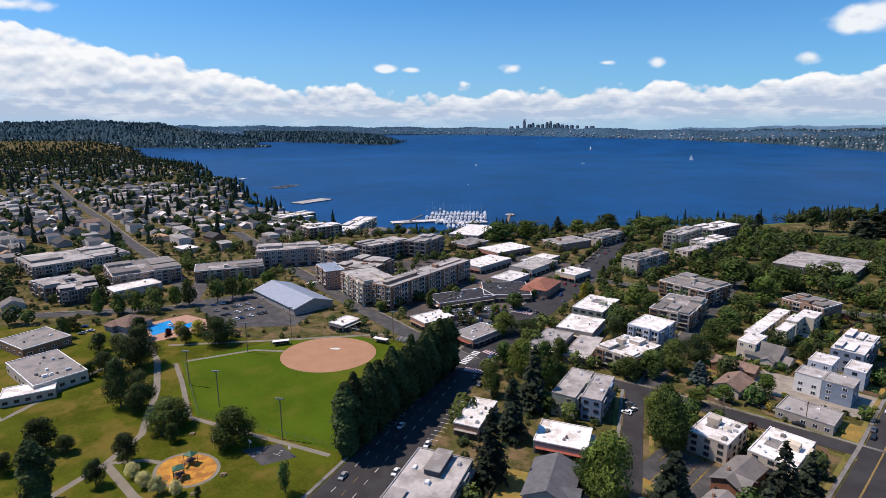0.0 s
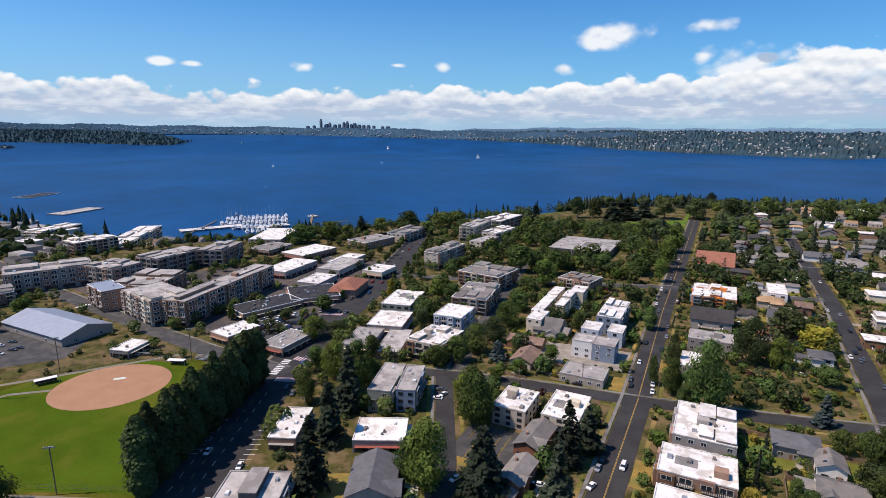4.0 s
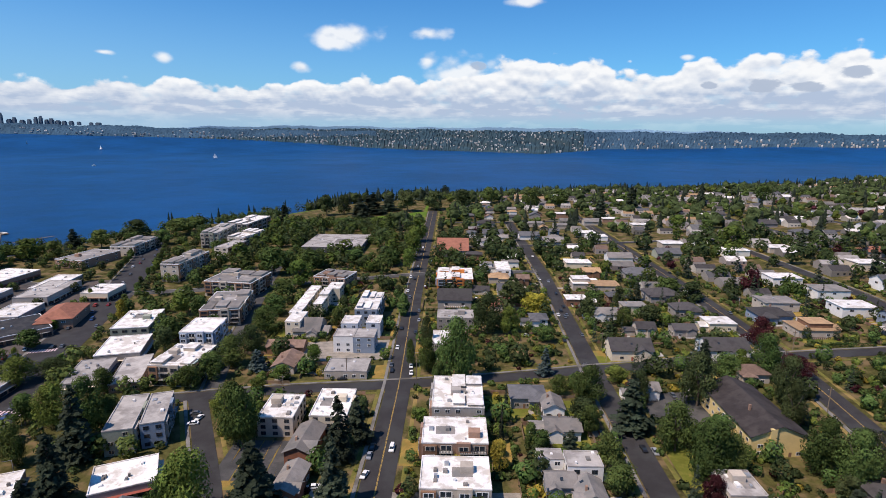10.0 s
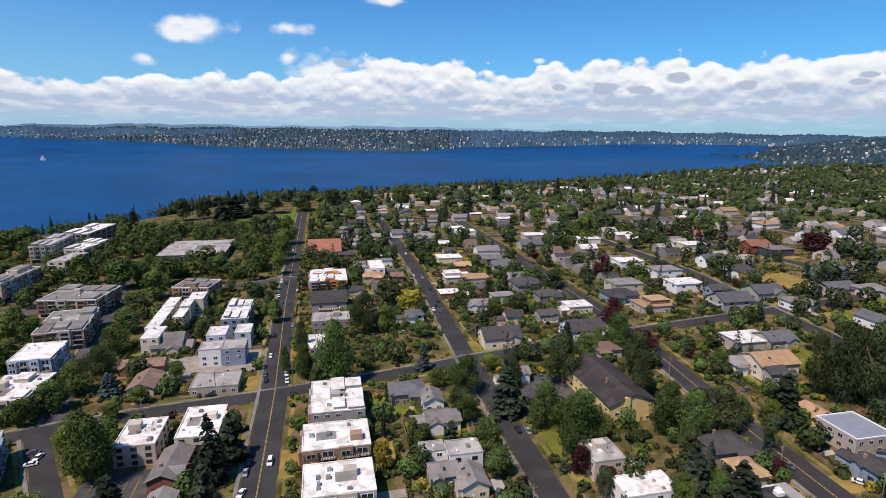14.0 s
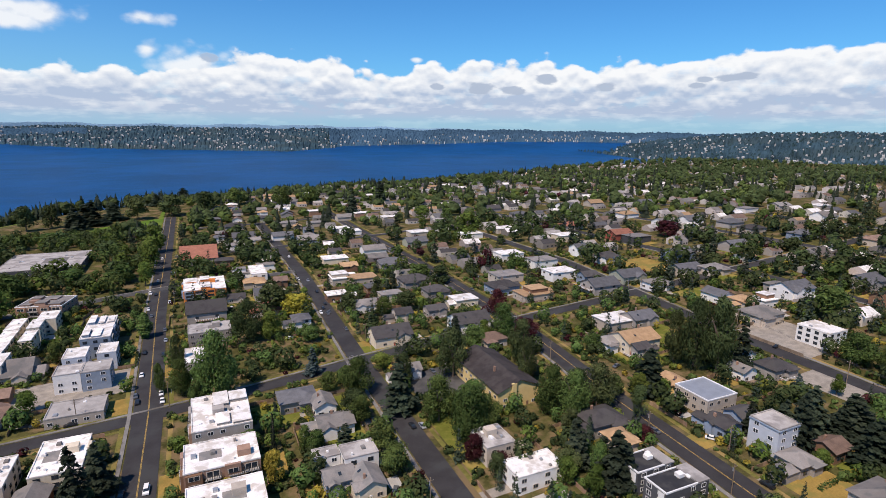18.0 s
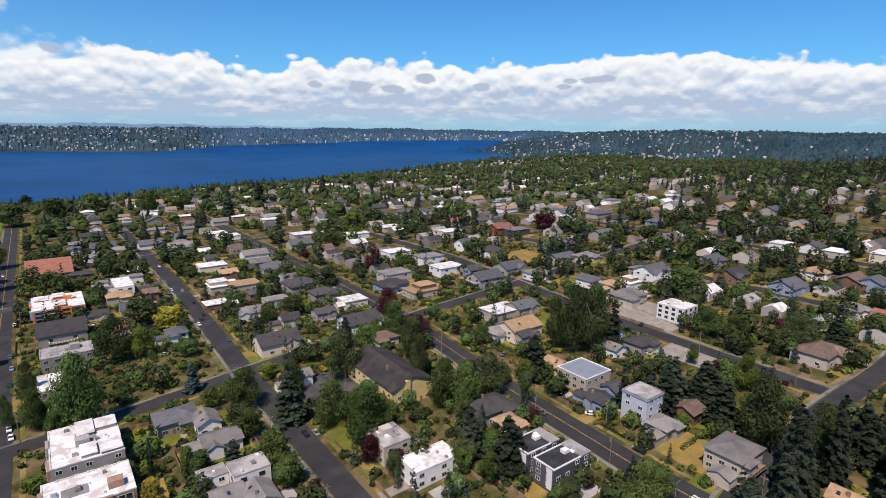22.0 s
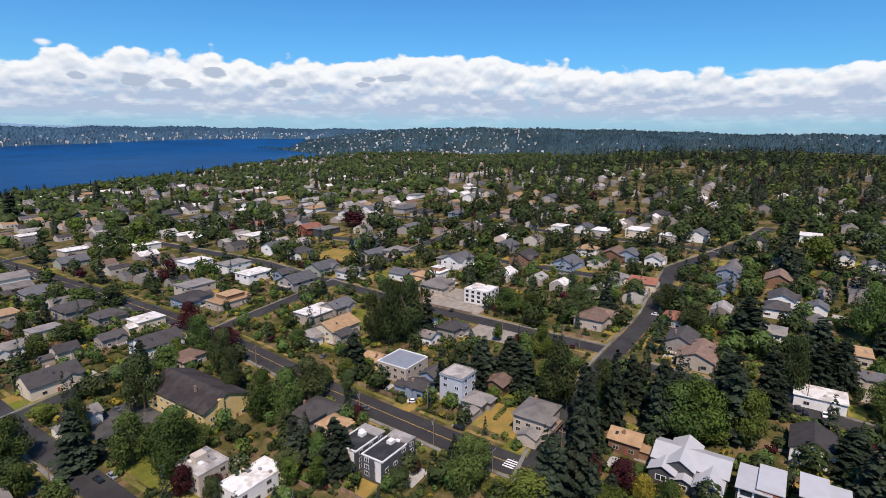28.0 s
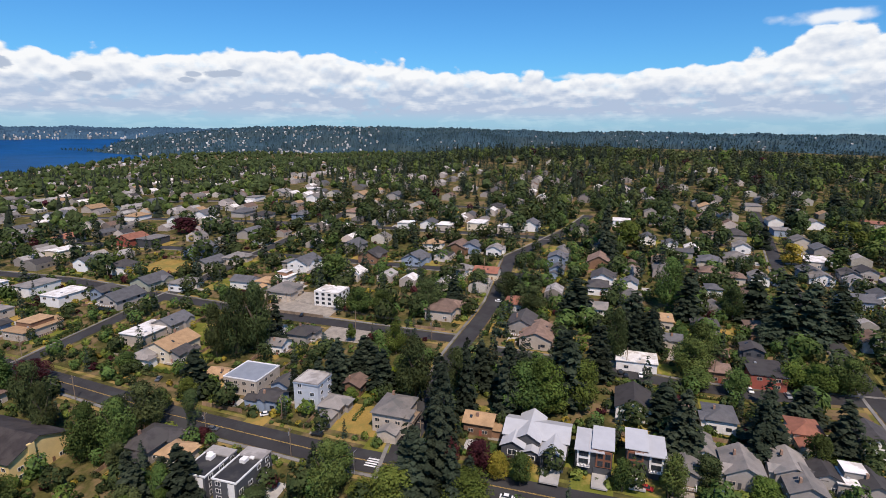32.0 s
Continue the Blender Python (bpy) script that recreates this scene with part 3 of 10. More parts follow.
def part(name, me, mat, parent, x=0, y=0, z=0, sx=1, sy=1, sz=1, rz=0, label="", rx=0, ry=0):
    ob = new(name, me)
    ob.parent = parent
    ob.location, ob.scale = (x, y, z), (sx, sy, sz)
    if rx or ry or rz:
        ob.rotation_euler = (radians(rx), radians(ry), radians(rz))
    mats = mat if isinstance(mat, (list, tuple)) else [mat]
    for i, m in enumerate(mats):
        ob.material_slots[i].link = "OBJECT"
        ob.material_slots[i].material = m
    if label:
        ob["label"] = label
    return ob


def thing(name, x, y, rot=0, label="", category="", group="", z=None):
    ob = new(name)
    ob.location = (x, y, Z(x, y) if z is None else z)
    ob.rotation_euler = (0, 0, radians(rot))
    ob.empty_display_size = 0.5
    return tagged(ob, label, category, group)


def prism(w, d, h, rise, below=1.5):
    """Walls with gable ends; the ridge runs along x."""
    p = [(-d / 2, -below), (d / 2, -below), (d / 2, h), (0, h + rise), (-d / 2, h)]
    V = [(-w / 2, a, b) for a, b in p] + [(w / 2, a, b) for a, b in p]
    F = [tuple(range(4, -1, -1)), tuple(range(5, 10))] + [(i, (i + 1) % 5, 5 + (i + 1) % 5, 5 + i) for i in range(5)]
    return raw("wall", V, F)


def gable(w, d, rise, over=0.65, thick=0.22):
    s = rise / (d / 2)
    p = [(-d / 2 - over, -over * s), (0, rise), (d / 2 + over, -over * s)]
    p = [(a, b + 0.05) for a, b in p] + [(a, b + thick) for a, b in reversed(p)]
    x = w / 2 + over
    V = [(-x, a, b) for a, b in p] + [(x, a, b) for a, b in p]
    F = [(i, (i + 1) % 6, 6 + (i + 1) % 6, 6 + i) for i in range(6)] + [(0, 5, 4, 1), (1, 4, 3, 2), (6, 7, 10, 11), (7, 8, 9, 10)]
    return raw("roof", V, F)


def hip(w, d, rise, over=0.7, thick=0.2):
    a, b = w / 2 + over, d / 2 + over
    r = max(0.0, (w - d) / 2)
    q = max(0.0, (d - w) / 2)
    V = [(-a, -b, 0), (a, -b, 0), (a, b, 0), (-a, b, 0), (-a, -b, thick), (a, -b, thick), (a, b, thick), (-a, b, thick), (-r, -q, rise + thick), (r, q, rise + thick)]
    F = [(0, 3, 2, 1), (0, 1, 5, 4), (1, 2, 6, 5), (2, 3, 7, 6), (3, 0, 4, 7)]
    F += [(4, 5, 9, 8), (5, 6, 9), (6, 7, 8, 9), (7, 4, 8)] if w >= d else [(4, 5, 8), (5, 6, 9, 8), (6, 7, 9), (7, 4, 8, 9)]
    return raw("roof", V, F)


NAMES_ROOF = {"k": "charcoal shingle", "n": "dark brown shingle", "s": "slate-blue shingle", "b": "brown shingle", "t": "tan shingle", "w": "white membrane", "r": "terracotta-red", "l": "light grey shingle", "g": "grey gravel", "d": "black membrane", "m": "grey metal", "p": "pale grey metal"}
NAMES_WALL = {"w": "white", "c": "cream stucco", "b": "beige", "g": "grey", "u": "blue", "n": "brown wooden", "r": "red", "y": "yellow stucco", "d": "dark grey", "e": "sage green", "k": "brown brick", "o": "orange-sheathed unfinished", "p": "pale blue", "a": "warm wood-clad"}
SIDES = ((0, -1, 0), (-1, 0, -90), (1, 0, 90), (0, 1, 180))   # outward way and turn of a window that faces -y


def put_window(b, x, y, z, w, h, turn, fine, edge=None):
    edge = edge or TRIM
    if fine:
        f = part("window", FRAME, edge, b, x, y, z, w, 1.6, h, turn)
        part("pane", PANE, GLASS, f)
    else:
        part("window", WINDOW, [edge, GLASS], b, x, y, z, w, 1.4, h, turn)


def windows_on(b, w, d, floors, z0, fh, gap, ww, wh, fine=False, sides=(0, 1, 2, 3), skip=0.0, rng=random, most=99, edge=None):
    for s in sides:
        ux, uy, turn = SIDES[s]
        run = w if ux == 0 else d
        n = max(1, min(most, int((run - 1.0) / gap))) if most else 0
        for i in range(n):
            t = (i + .5) / n * run - run / 2
            for k in range(floors):
                if skip and rng.random() < skip:
                    continue
                px, py = (t, uy * d / 2) if ux == 0 else (ux * w / 2, t)
                put_window(b, px, py, z0 + k * fh, ww, wh, turn, fine, edge)


def facing(x, y, rot):
    """The two sides of a building that look to the middle of town, then the other two."""
    c, s = math.cos(radians(rot)), math.sin(radians(rot))
    dots = [((ux * c - uy * s) * -x + (ux * s + uy * c) * -y, i) for i, (ux, uy, _) in enumerate(SIDES)]
    return [i for _, i in sorted(dots, reverse=True)]


def house(x, y, w, d, h=5.0, kind="g", roof="k", wall="w", rot=0, pitch=None):
    """A house w along its own x, d deep, walls h high. kind: g ridge along x, G ridge along y, h hipped, f flat."""
    rng = random.Random(int(x * 7 + y * 13))
    dist = math.hypot(x, y)
    style = {"g": "gabled", "G": "gabled", "h": "hip-roofed", "f": "flat-roofed"}[kind]
    b = thing("house", x, y, rot, f"{NAMES_WALL[wall]} {style} house with {NAMES_ROOF[roof]} roof", "house")
    if kind == "G":
        w, d = d, w
        b.rotation_euler[2] += math.pi / 2
        rot += 90
    low = min(w, d)
    rise = low * rng.uniform(0.2, 0.27)
    if pitch:
        rise = low * pitch / 2
    elif kind in "gG":
        rise = d * rng.uniform(0.2, 0.27)
    if kind in "gG":
        part("wall", prism(w, d, h, rise), WALLS[wall], b)
        part("roof", gable(w, d, rise), ROOFS[roof], b, z=h)
    elif kind == "h":
        part("wall", BOX, WALLS[wall], b, z=-1.5, sx=w, sy=d, sz=h + 1.5)
        part("roof", hip(w, d, rise), ROOFS[roof], b, z=h)
    else:
        part("wall", BOX, WALLS[wall], b, z=-1.5, sx=w, sy=d, sz=h + 1.5)
        part("roof", BOX, ROOFS[roof], b, z=h, sx=w + 0.9, sy=d + 0.9, sz=0.28)
        part("fascia", BOX, TRIM if wall != "w" else WALLS["g"], b, z=h - 0.16, sx=w + 0.5, sy=d + 0.5, sz=0.16)
        if dist < 400:
            part("roof_unit", VENT, METAL, b, rng.uniform(-.3, .3) * w, rng.uniform(-.3, .3) * d, h + 0.28, 1.1, 0.9, 0.6)
    order = facing(x, y, rot)
    floors = max(1, int(h / 2.7))
    edge = rng.choice((TRIM, TRIM, DARK, WALLS["b"]))
    front = SIDES[order[0]]
    sgn = -1 if order.index(0) < order.index(3) else 1
    if dist < 470 and not pitch:
        # every house has a second body: a cross gable, a hipped wing or an upper storey
        o = rng.choice((-.24, .24)) * w
        if kind in "gG" and w > 8 and rng.random() < 0.85:
            gw, gd = w * rng.uniform(.34, .46), d * 0.62
            wing = part("wing", prism(gd, gw, h * 0.92, gw * 0.27), WALLS[wall], b, o, sgn * d * 0.34, 0, rz=90)
            part("wing_roof", gable(gd, gw, gw * 0.27, 0.4), ROOFS[roof], wing, z=h * 0.92)
        elif kind == "h":
            gw, gd = w * rng.uniform(.4, .5), d * 0.6
            wing = part("wing", BOX, WALLS[wall], b, o, sgn * d * 0.36, -1.2, gw, gd, h * .9 + 1.2)
            part("wing_roof", hip(gw, gd, gw * 0.22), ROOFS[roof], b, o, sgn * d * 0.36, h * .9)
        elif kind == "f" and rng.random() < .4:
            up = part("upper_storey", BOX, WALLS[rng.choice((wall, wall, "g", "n"))], b, o * .7, -sgn * d * .12, h + .2, w * .62, d * .7, 2.3)
            part("upper_roof", BOX, ROOFS[roof], b, o * .7, -sgn * d * .12, h + 2.5, w * .62 + .7, d * .7 + .7, .2)
    if dist < 380:
        near = dist < 190
        windows_on(b, w, d, floors, 0.9, 2.75, 3.4, 2.0, 1.4, near, order[:2], 0.15, rng, 3 if dist < 230 else 2, edge)
        if dist < 180:
            windows_on(b, w, d, 1, 0.9, 2.7, 6.0, 1.5, 1.3, False, order[2:3], 0.2, rng, 1, edge)
        ux, uy, turn = front
        o = rng.uniform(-.3, .3)
        part("door", BOX, WALLS[rng.choice("rndw")], b, (o * w if ux == 0 else ux * w / 2), (uy * d / 2 if ux == 0 else o * d), -0.1, 1.0 if ux == 0 else .16, .16 if ux == 0 else 1.0, 2.1)
        if kind != "f" and rng.random() < 0.5:
            part("chimney", BOX, WALLS["k"], b, rng.uniform(-.3, .3) * w, d * 0.2, h - 0.2, 0.9, 0.7, rise + 1.0)
        if kind in "gG" and rng.random() < 0.5 and not pitch:
            # roof windows lie on the slope that is seen
            sl = math.degrees(math.atan2(rise, d / 2))
            part("skylight", BOX, [GLASS], b, rng.uniform(-.3, .3) * w, sgn * d * .25, h + rise * .5 + .2, 1.0, 1.3, .12, rx=-sgn * sl)
        if rng.random() < 0.55 and not pitch and w < 21:
            # a lower garage at one end
            sd = rng.choice((-1, 1))
            gl = rng.uniform(4.5, 6.5)
            an = part("garage", prism(gl, d * 0.6, min(h, 2.8), d * 0.12), WALLS[wall], b, sd * (w / 2 + gl / 2 - .1), rng.choice((-.15, .15)) * d)
            part("garage_roof", gable(gl, d * 0.6, d * 0.12, 0.4), ROOFS[roof], an, z=min(h, 2.8))
        if rng.random() < 0.55 and not pitch:
            ux, uy, turn = SIDES[order[rng.choice((0, 1))]]
            run = w if ux == 0 else d
            dz = 2.75 if floors > 1 else 0.35
            part("deck", BALCONY, [WOOD, TRIM if wall in "gudn" else DARK], b, (0 if ux == 0 else ux * w / 2), (uy * d / 2 if ux == 0 else 0), dz, run * rng.uniform(.45, .8), rng.uniform(2.2, 3.4), 1.0, turn)
    else:
        windows_on(b, w, d, 1, 0.9 + 2.75 * (min(2, floors) - 1), 2.75, 5.0, 2.4, 1.4, False, order[:2], 0.1, rng, 2 if dist < 420 else (1 if dist < 470 else 0), edge)
    return b


def block(x, y, w, d, h, roof="w", wall="b", rot=0, floors=3, gap=3.7, units=5, balcony=0, name="apartment_building", parapet=0.45, win=(1.7, 1.5), label="", below=1.5, band=None, fine=None, skip=0.08, most=14, cap=None):
    """A flat-roofed block with a parapet, rows of windows, things on its roof and, where asked, balconies."""
    rng = random.Random(int(x * 11 + y * 17))
    dist = math.hypot(x, y)
    b = thing(name, x, y, rot, label or f"{NAMES_WALL[wall]} {floors}-storey block with flat {NAMES_ROOF[roof]} roof", "building")
    part("wall", BOX, WALLS[wall], b, z=-below, sx=w, sy=d, sz=h + below)
    part("roof", BOX, ROOFS[roof], b, z=h, sx=w - 0.5, sy=d - 0.5, sz=0.12)
    t = 0.3
    pv, pf = boxes((-w / 2 - .08, -d / 2 - .08, 0, w / 2 + .08, -d / 2 + t, parapet), (-w / 2 - .08, d / 2 - t, 0, w / 2 + .08, d / 2 + .08, parapet),
                   (-w / 2 - .08, -d / 2 + t, 0, -w / 2 + t, d / 2 - t, parapet), (w / 2 - t, -d / 2 + t, 0, w / 2 + .08, d / 2 - t, parapet))
    part("parapet", raw("parapet", pv, pf), cap or (ROOFS[roof] if roof in "wg" else TRIM), b, z=h - 0.02)
    for _ in range(units):
        s = rng.uniform(0.6, 1.7)
        part("roof_unit", VENT, rng.choice((METAL, TRIM, ROOFS["l"])), b, rng.uniform(-.38, .38) * w, rng.uniform(-.38, .38) * d, h + 0.1, s, s * rng.uniform(.7, 1.6), rng.uniform(.4, 1.2))
    if units > 3 and floors > 1:
        part("stair_head", BOX, WALLS[wall], b, rng.uniform(-.3, .3) * w, rng.uniform(-.2, .2) * d, h, 4.2, 3.4, 2.4)
        part("roof_patch", BOX, ROOFS["l" if roof in "wg" else "g"], b, rng.uniform(-.2, .2) * w, rng.uniform(-.2, .2) * d, h + .12, w * .3, d * .3, .03)
    if floors >= 3 and w * d > 480 and name != "townhouse":
        for cx in (-.31, .02, .33):
            for cy in (-.3, .3):
                if rng.random() < .72:
                    part("roof_storey", CAPPED, [WALLS[wall], ROOFS[roof]], b, cx * w, cy * d, h + .1, w * rng.uniform(.2, .3), d * rng.uniform(.26, .4), rng.uniform(.6, 2.3))
    fh = h / floors
    order = facing(x, y, rot)
    if fine is None:
        fine = dist < 240
    edge = rng.choice((TRIM, DARK, DARK, WALLS["b"])) if wall not in "dkan" else rng.choice((TRIM, WALLS["b"]))
    other = {"k": "n", "g": "k", "c": "k", "b": "n", "e": "b", "w": "g", "d": "g", "u": "g", "p": "u", "y": "c", "n": "c", "a": "d", "o": "u", "r": "c"}[wall]
    shop = name in ("shop", "pavilion")
    for rank, s in enumerate(order):
        ux, uy, turn = SIDES[s]
        run = w if ux == 0 else d

        def at(t, out):
            return (t, uy * (d / 2 + out)) if ux == 0 else (ux * (w / 2 + out), t)

        if rank > 1:
            n = max(1, min(2, int(run / 9)))
            for i in range(n if dist < 230 else 0):
                px, py = at((i + .5) / n * run - run / 2, 0)
                put_window(b, px, py, fh * (floors - .7), 2.4, min(1.6, fh * .5), turn, False, edge)
            continue
        if shop:
            n = max(1, min(6, int(run / 5.0)))
            for i in range(n):
                px, py = at((i + .5) / n * run - run / 2, 0)
                put_window(b, px, py, 0.3, run / n * .8, 2.3, turn, False, DARK)
            px, py = at(0, .7)
            part("awning", BOX, WALLS[rng.choice("kdnrgc")], b, px, py, 2.9, run * .9, 1.5, .16, turn)
            if floors == 1:
                continue
        wide = floors >= 3 and run > 15 and (balcony or run > 22)
        if not wide:
            n = max(1, min(7 if dist < 350 else 4, most, int((run - 1) / (gap if dist < 350 else max(gap, 4.6)))))
            for i in range(n):
                for k in range(1 if shop else 0, floors):
                    if rng.random() < skip:
                        continue
                    px, py = at((i + .5) / n * run - run / 2, 0)
                    put_window(b, px, py, fh * (k + .28), win[0] * (1.15 if dist < 350 else 1.6), win[1], turn, fine and floors * w < 60, edge)
            continue
        # long fronts: projecting bays between stacks of balconies, and a taller ground floor
        n = max(2, min(5, int(run / 9.5)))
        step = run / n
        for i in range(n):
            t = (i + .5) / n * run - run / 2
            px, py = at(t - step * .24, .45)
            part("bay", BOX, WALLS[wall if i % 2 else other], b, px, py, fh * .9, step * .42, 1.0, h - fh * .9 + (.7 if i % 2 else -.4), turn)
            for k in range(1, floors):
                px, py = at(t - step * .24, .96)
                put_window(b, px, py, fh * (k + .24), step * .3, fh * .56, turn, False, edge)
                px, py = at(t + step * .24, 0)
                put_window(b, px, py, fh * (k + .08), step * .36, fh * .72, turn, False, edge)
                if dist < 640 and (i + k + rank) % 4:
                    part("balcony", BALCONY, [CONCRETE, DARK], b, px, py, fh * (k + .06), step * .42, 1.5, 1.05, turn)
            px, py = at(t, 0)
            put_window(b, px, py, .4, step * .72, fh * .66, turn, False, DARK)
    if band or floors >= 4:
        part("cornice", BOX, WALLS[band or other], b, z=h - 0.55, sx=w + 0.5, sy=d + 0.5, sz=0.4)
    elif balcony:
        ux, uy, turn = SIDES[order[0]]
        run = w if ux == 0 else d
        for k in range(1, floors):
            px, py = (run * .2, uy * d / 2) if ux == 0 else (ux * w / 2, run * .2)
            part("balcony", BALCONY, [CONCRETE, DARK], b, px, py, fh * k + .1, min(6.0, run * .5), 1.6, 1.05, turn)
    return b


# ---- trees ----
def leaf_mesh(name, pts, nrm, size, rng, flat=0.0):
    """A crown of small leaf tufts: one small blade each at pts, turned roughly along nrm."""
    n = len(pts)
    nr = nrm + rng.normal(0, 0.27, (n, 3))
    nr /= np.linalg.norm(nr, axis=1)[:, None] + 1e-9
    t = np.cross(nr, rng.normal(0, 1, (n, 3)))
    t /= np.linalg.norm(t, axis=1)[:, None] + 1e-9
    u = np.cross(nr, t)
    s = (size * rng.uniform(0.6, 1.35, n))[:, None]
    v = np.stack([pts - t * s - u * s * .6, pts + t * s * 1.1 - u * s * .5, pts + t * s * rng.uniform(-.3, .3, (n, 1)) + u * s * 1.2], 1).reshape(-1, 3)
    me = bpy.data.meshes.new(name)
    me.vertices.add(3 * n)
    me.vertices.foreach_set("co", v.ravel())
    me.loops.add(3 * n)
    me.loops.foreach_set("vertex_index", np.arange(3 * n))
    me.polygons.add(n)
    me.polygons.foreach_set("loop_start", np.arange(0, 3 * n, 3))
    me.polygons.foreach_set("loop_total", np.full(n, 3))
    me.materials.append(None)
    me.update()
    me.validate()
    return me


def ball_points(rng, n):
    p = rng.normal(0, 1, (n, 3))
    return p / np.linalg.norm(p, axis=1)[:, None]


def broadleaf(seed, leaves=3600, clumps=16, low=0.10, size=0.026):
    """Crown for a tree one unit high and about one unit wide."""
    rng = np.random.default_rng(seed)
    P, N = [], []
    for i in range(clumps):
        a, k = rng.uniform(0, 6.28), rng.uniform(0, 1)
        zc = low + 0.12 + (0.86 - low) * k
        r = 0.30 * math.sin(math.pi * min(1, (0.25 + 0.72 * k))) * math.sqrt(rng.uniform(0.15, 1))
        c = np.array([r * math.cos(a), r * math.sin(a), min(zc, 0.84)])
        rad = rng.uniform(0.16, 0.23) * (1.0 if k < 0.75 else 0.8)
        q = ball_points(rng, leaves // clumps)
        P.append(c + q * rad * rng.uniform(0.72, 1.08, (len(q), 1)) * [1, 1, 0.85])
        N.append(q + [0, 0, 0.25])
    return leaf_mesh("crown", np.concatenate(P), np.concatenate(N), size, rng)


def conifer(seed, leaves=1500, base=0.08, wide=0.20, size=0.030, droop=0.25, taper=0.85):
    """Drooping boughs round a spire, one unit high."""
    rng = np.random.default_rng(seed)
    P, N = [], []
    boughs = 190
    m = leaves // boughs
    lobe = rng.uniform(0, 6.28, 3)
    for i in range(boughs):
        k = 1 - math.sqrt(rng.uniform(0.0, 1.0))
        a = rng.uniform(0, 6.28)
        R = wide * (1 - k) ** taper * rng.uniform(0.55, 1.1) * (1 + 0.15 * math.sin(2 * a + lobe[0] + 9 * k)) + 0.01
        z = base + (1 - base) * k
        f = np.sqrt(rng.uniform(0.02, 1, m))
        w = rng.normal(0, 0.17, m) * R * (1.15 - f * 0.7)
        x = np.cos(a) * f * R - np.sin(a) * w
        y = np.sin(a) * f * R + np.cos(a) * w
        P.append(np.stack([x, y, z + 0.02 - droop * f * R + rng.normal(0, .006, m)], 1))
        N.append(np.stack([np.cos(a) * f * .7, np.sin(a) * f * .7, np.ones(m)], 1))
    return leaf_mesh("crown", np.concatenate(P), np.concatenate(N), size, rng)


def column(seed, leaves=2600, wide=0.11, size=0.019):
    """A narrow upright crown such as a Lombardy poplar's."""
    rng = np.random.default_rng(seed)
    k = rng.uniform(0.03, 1, leaves)
    r = wide * np.sin(np.clip(k * 1.02, 0, 1) * math.pi * 0.93 + 0.12) ** 0.6 * (1 + 0.10 * np.sin(k * 23 + rng.uniform(0, 6)))
    a = rng.uniform(0, 6.28, leaves)
    rr = r * rng.uniform(0.6, 1.1, leaves) * (1 + 0.2 * np.sin(a * 3 + k * 9))
    p = np.stack([rr * np.cos(a), rr * np.sin(a), k], 1)
    return leaf_mesh("crown", p, np.stack([np.cos(a), np.sin(a), np.full(leaves, .5)], 1), size, rng)


CROWNS = {
    "broad": [broadleaf(i, 3600, 20 + 2 * i, size=0.024) for i in range(6)],
    "big": [broadleaf(10 + i, 6500, 34 + 4 * i, 0.06, 0.018) for i in range(2)],
    "distant": [broadleaf(30 + i, 1500, 18 + 2 * i, size=0.036) for i in range(4)],
    "distant_conifer": [conifer(50 + i, 1330, wide=0.19 + .02 * i, size=0.034) for i in range(3)],
    "light": [broadleaf(20 + i, 1800, 14 + i, 0.18, 0.026) for i in range(3)],
    "conifer": [conifer(40 + i, 3000, wide=0.19 + .02 * i, size=0.023) for i in range(4)],
    "column": [column(60 + i) for i in range(4)],
    "shrub": [broadleaf(80 + i, 500, 6, -0.05, 0.07) for i in range(4)],
}
TRUNK = raw("trunk", *cylinder(7, .5, .28, 0, 1))
_tv, _tf = cylinder(7, .5, .3, 0, .62)
for _a in range(5):
    _o = len(_tv)
    _c, _s = math.cos(_a * 1.257), math.sin(_a * 1.257)
    _tv += [(_c * .1, _s * .1, .42), (_c * .1 - _s * .14, _s * .1 + _c * .14, .48), (_c * .12, _s * .12, .56), (_c * 3.2, _s * 3.2, .95)]
    _tf += [(_o, _o + 1, _o + 3), (_o + 1, _o + 2, _o + 3), (_o + 2, _o, _o + 3)]
LIMBED = raw("trunk", _tv, _tf)
# green, dark, bright and needle colours hold extra blue that imitates distance haze
LEAF = {
    "green": leaf_material("leaves_green", (0.078, 0.112, 0.031)),
    "dark": leaf_material("leaves_dark", (0.058, 0.077, 0.029)),
    "bright": leaf_material("leaves_bright", (0.112, 0.150, 0.032)),
    "yellow": leaf_material("leaves_yellow", (0.30, 0.25, 0.04)),
    "purple": leaf_material("leaves_purple", (0.060, 0.018, 0.022), 0.01),
    "needle": leaf_material("needles", (0.039, 0.052, 0.033), 0.014, 0.35),
    "blue": leaf_material("needles_blue", (0.075, 0.105, 0.10), 0.01, 0.15),
    "blossom": leaf_material("blossom_cream", (0.48, 0.46, 0.20), 0.015, 0.12),
    "white": leaf_material("blossom_white", (0.70, 0.66, 0.60), 0.01, 0.08),
}
TREE_WORDS = {"green": "green", "dark": "dark green", "bright": "bright green", "yellow": "yellow-leaved", "purple": "purple-leaved", "needle": "dark green", "blue": "blue-green", "blossom": "cream-flowering", "white": "white-flowering"}
TAKEN = []     # footprints that scattered plants keep clear of: x, y, radius


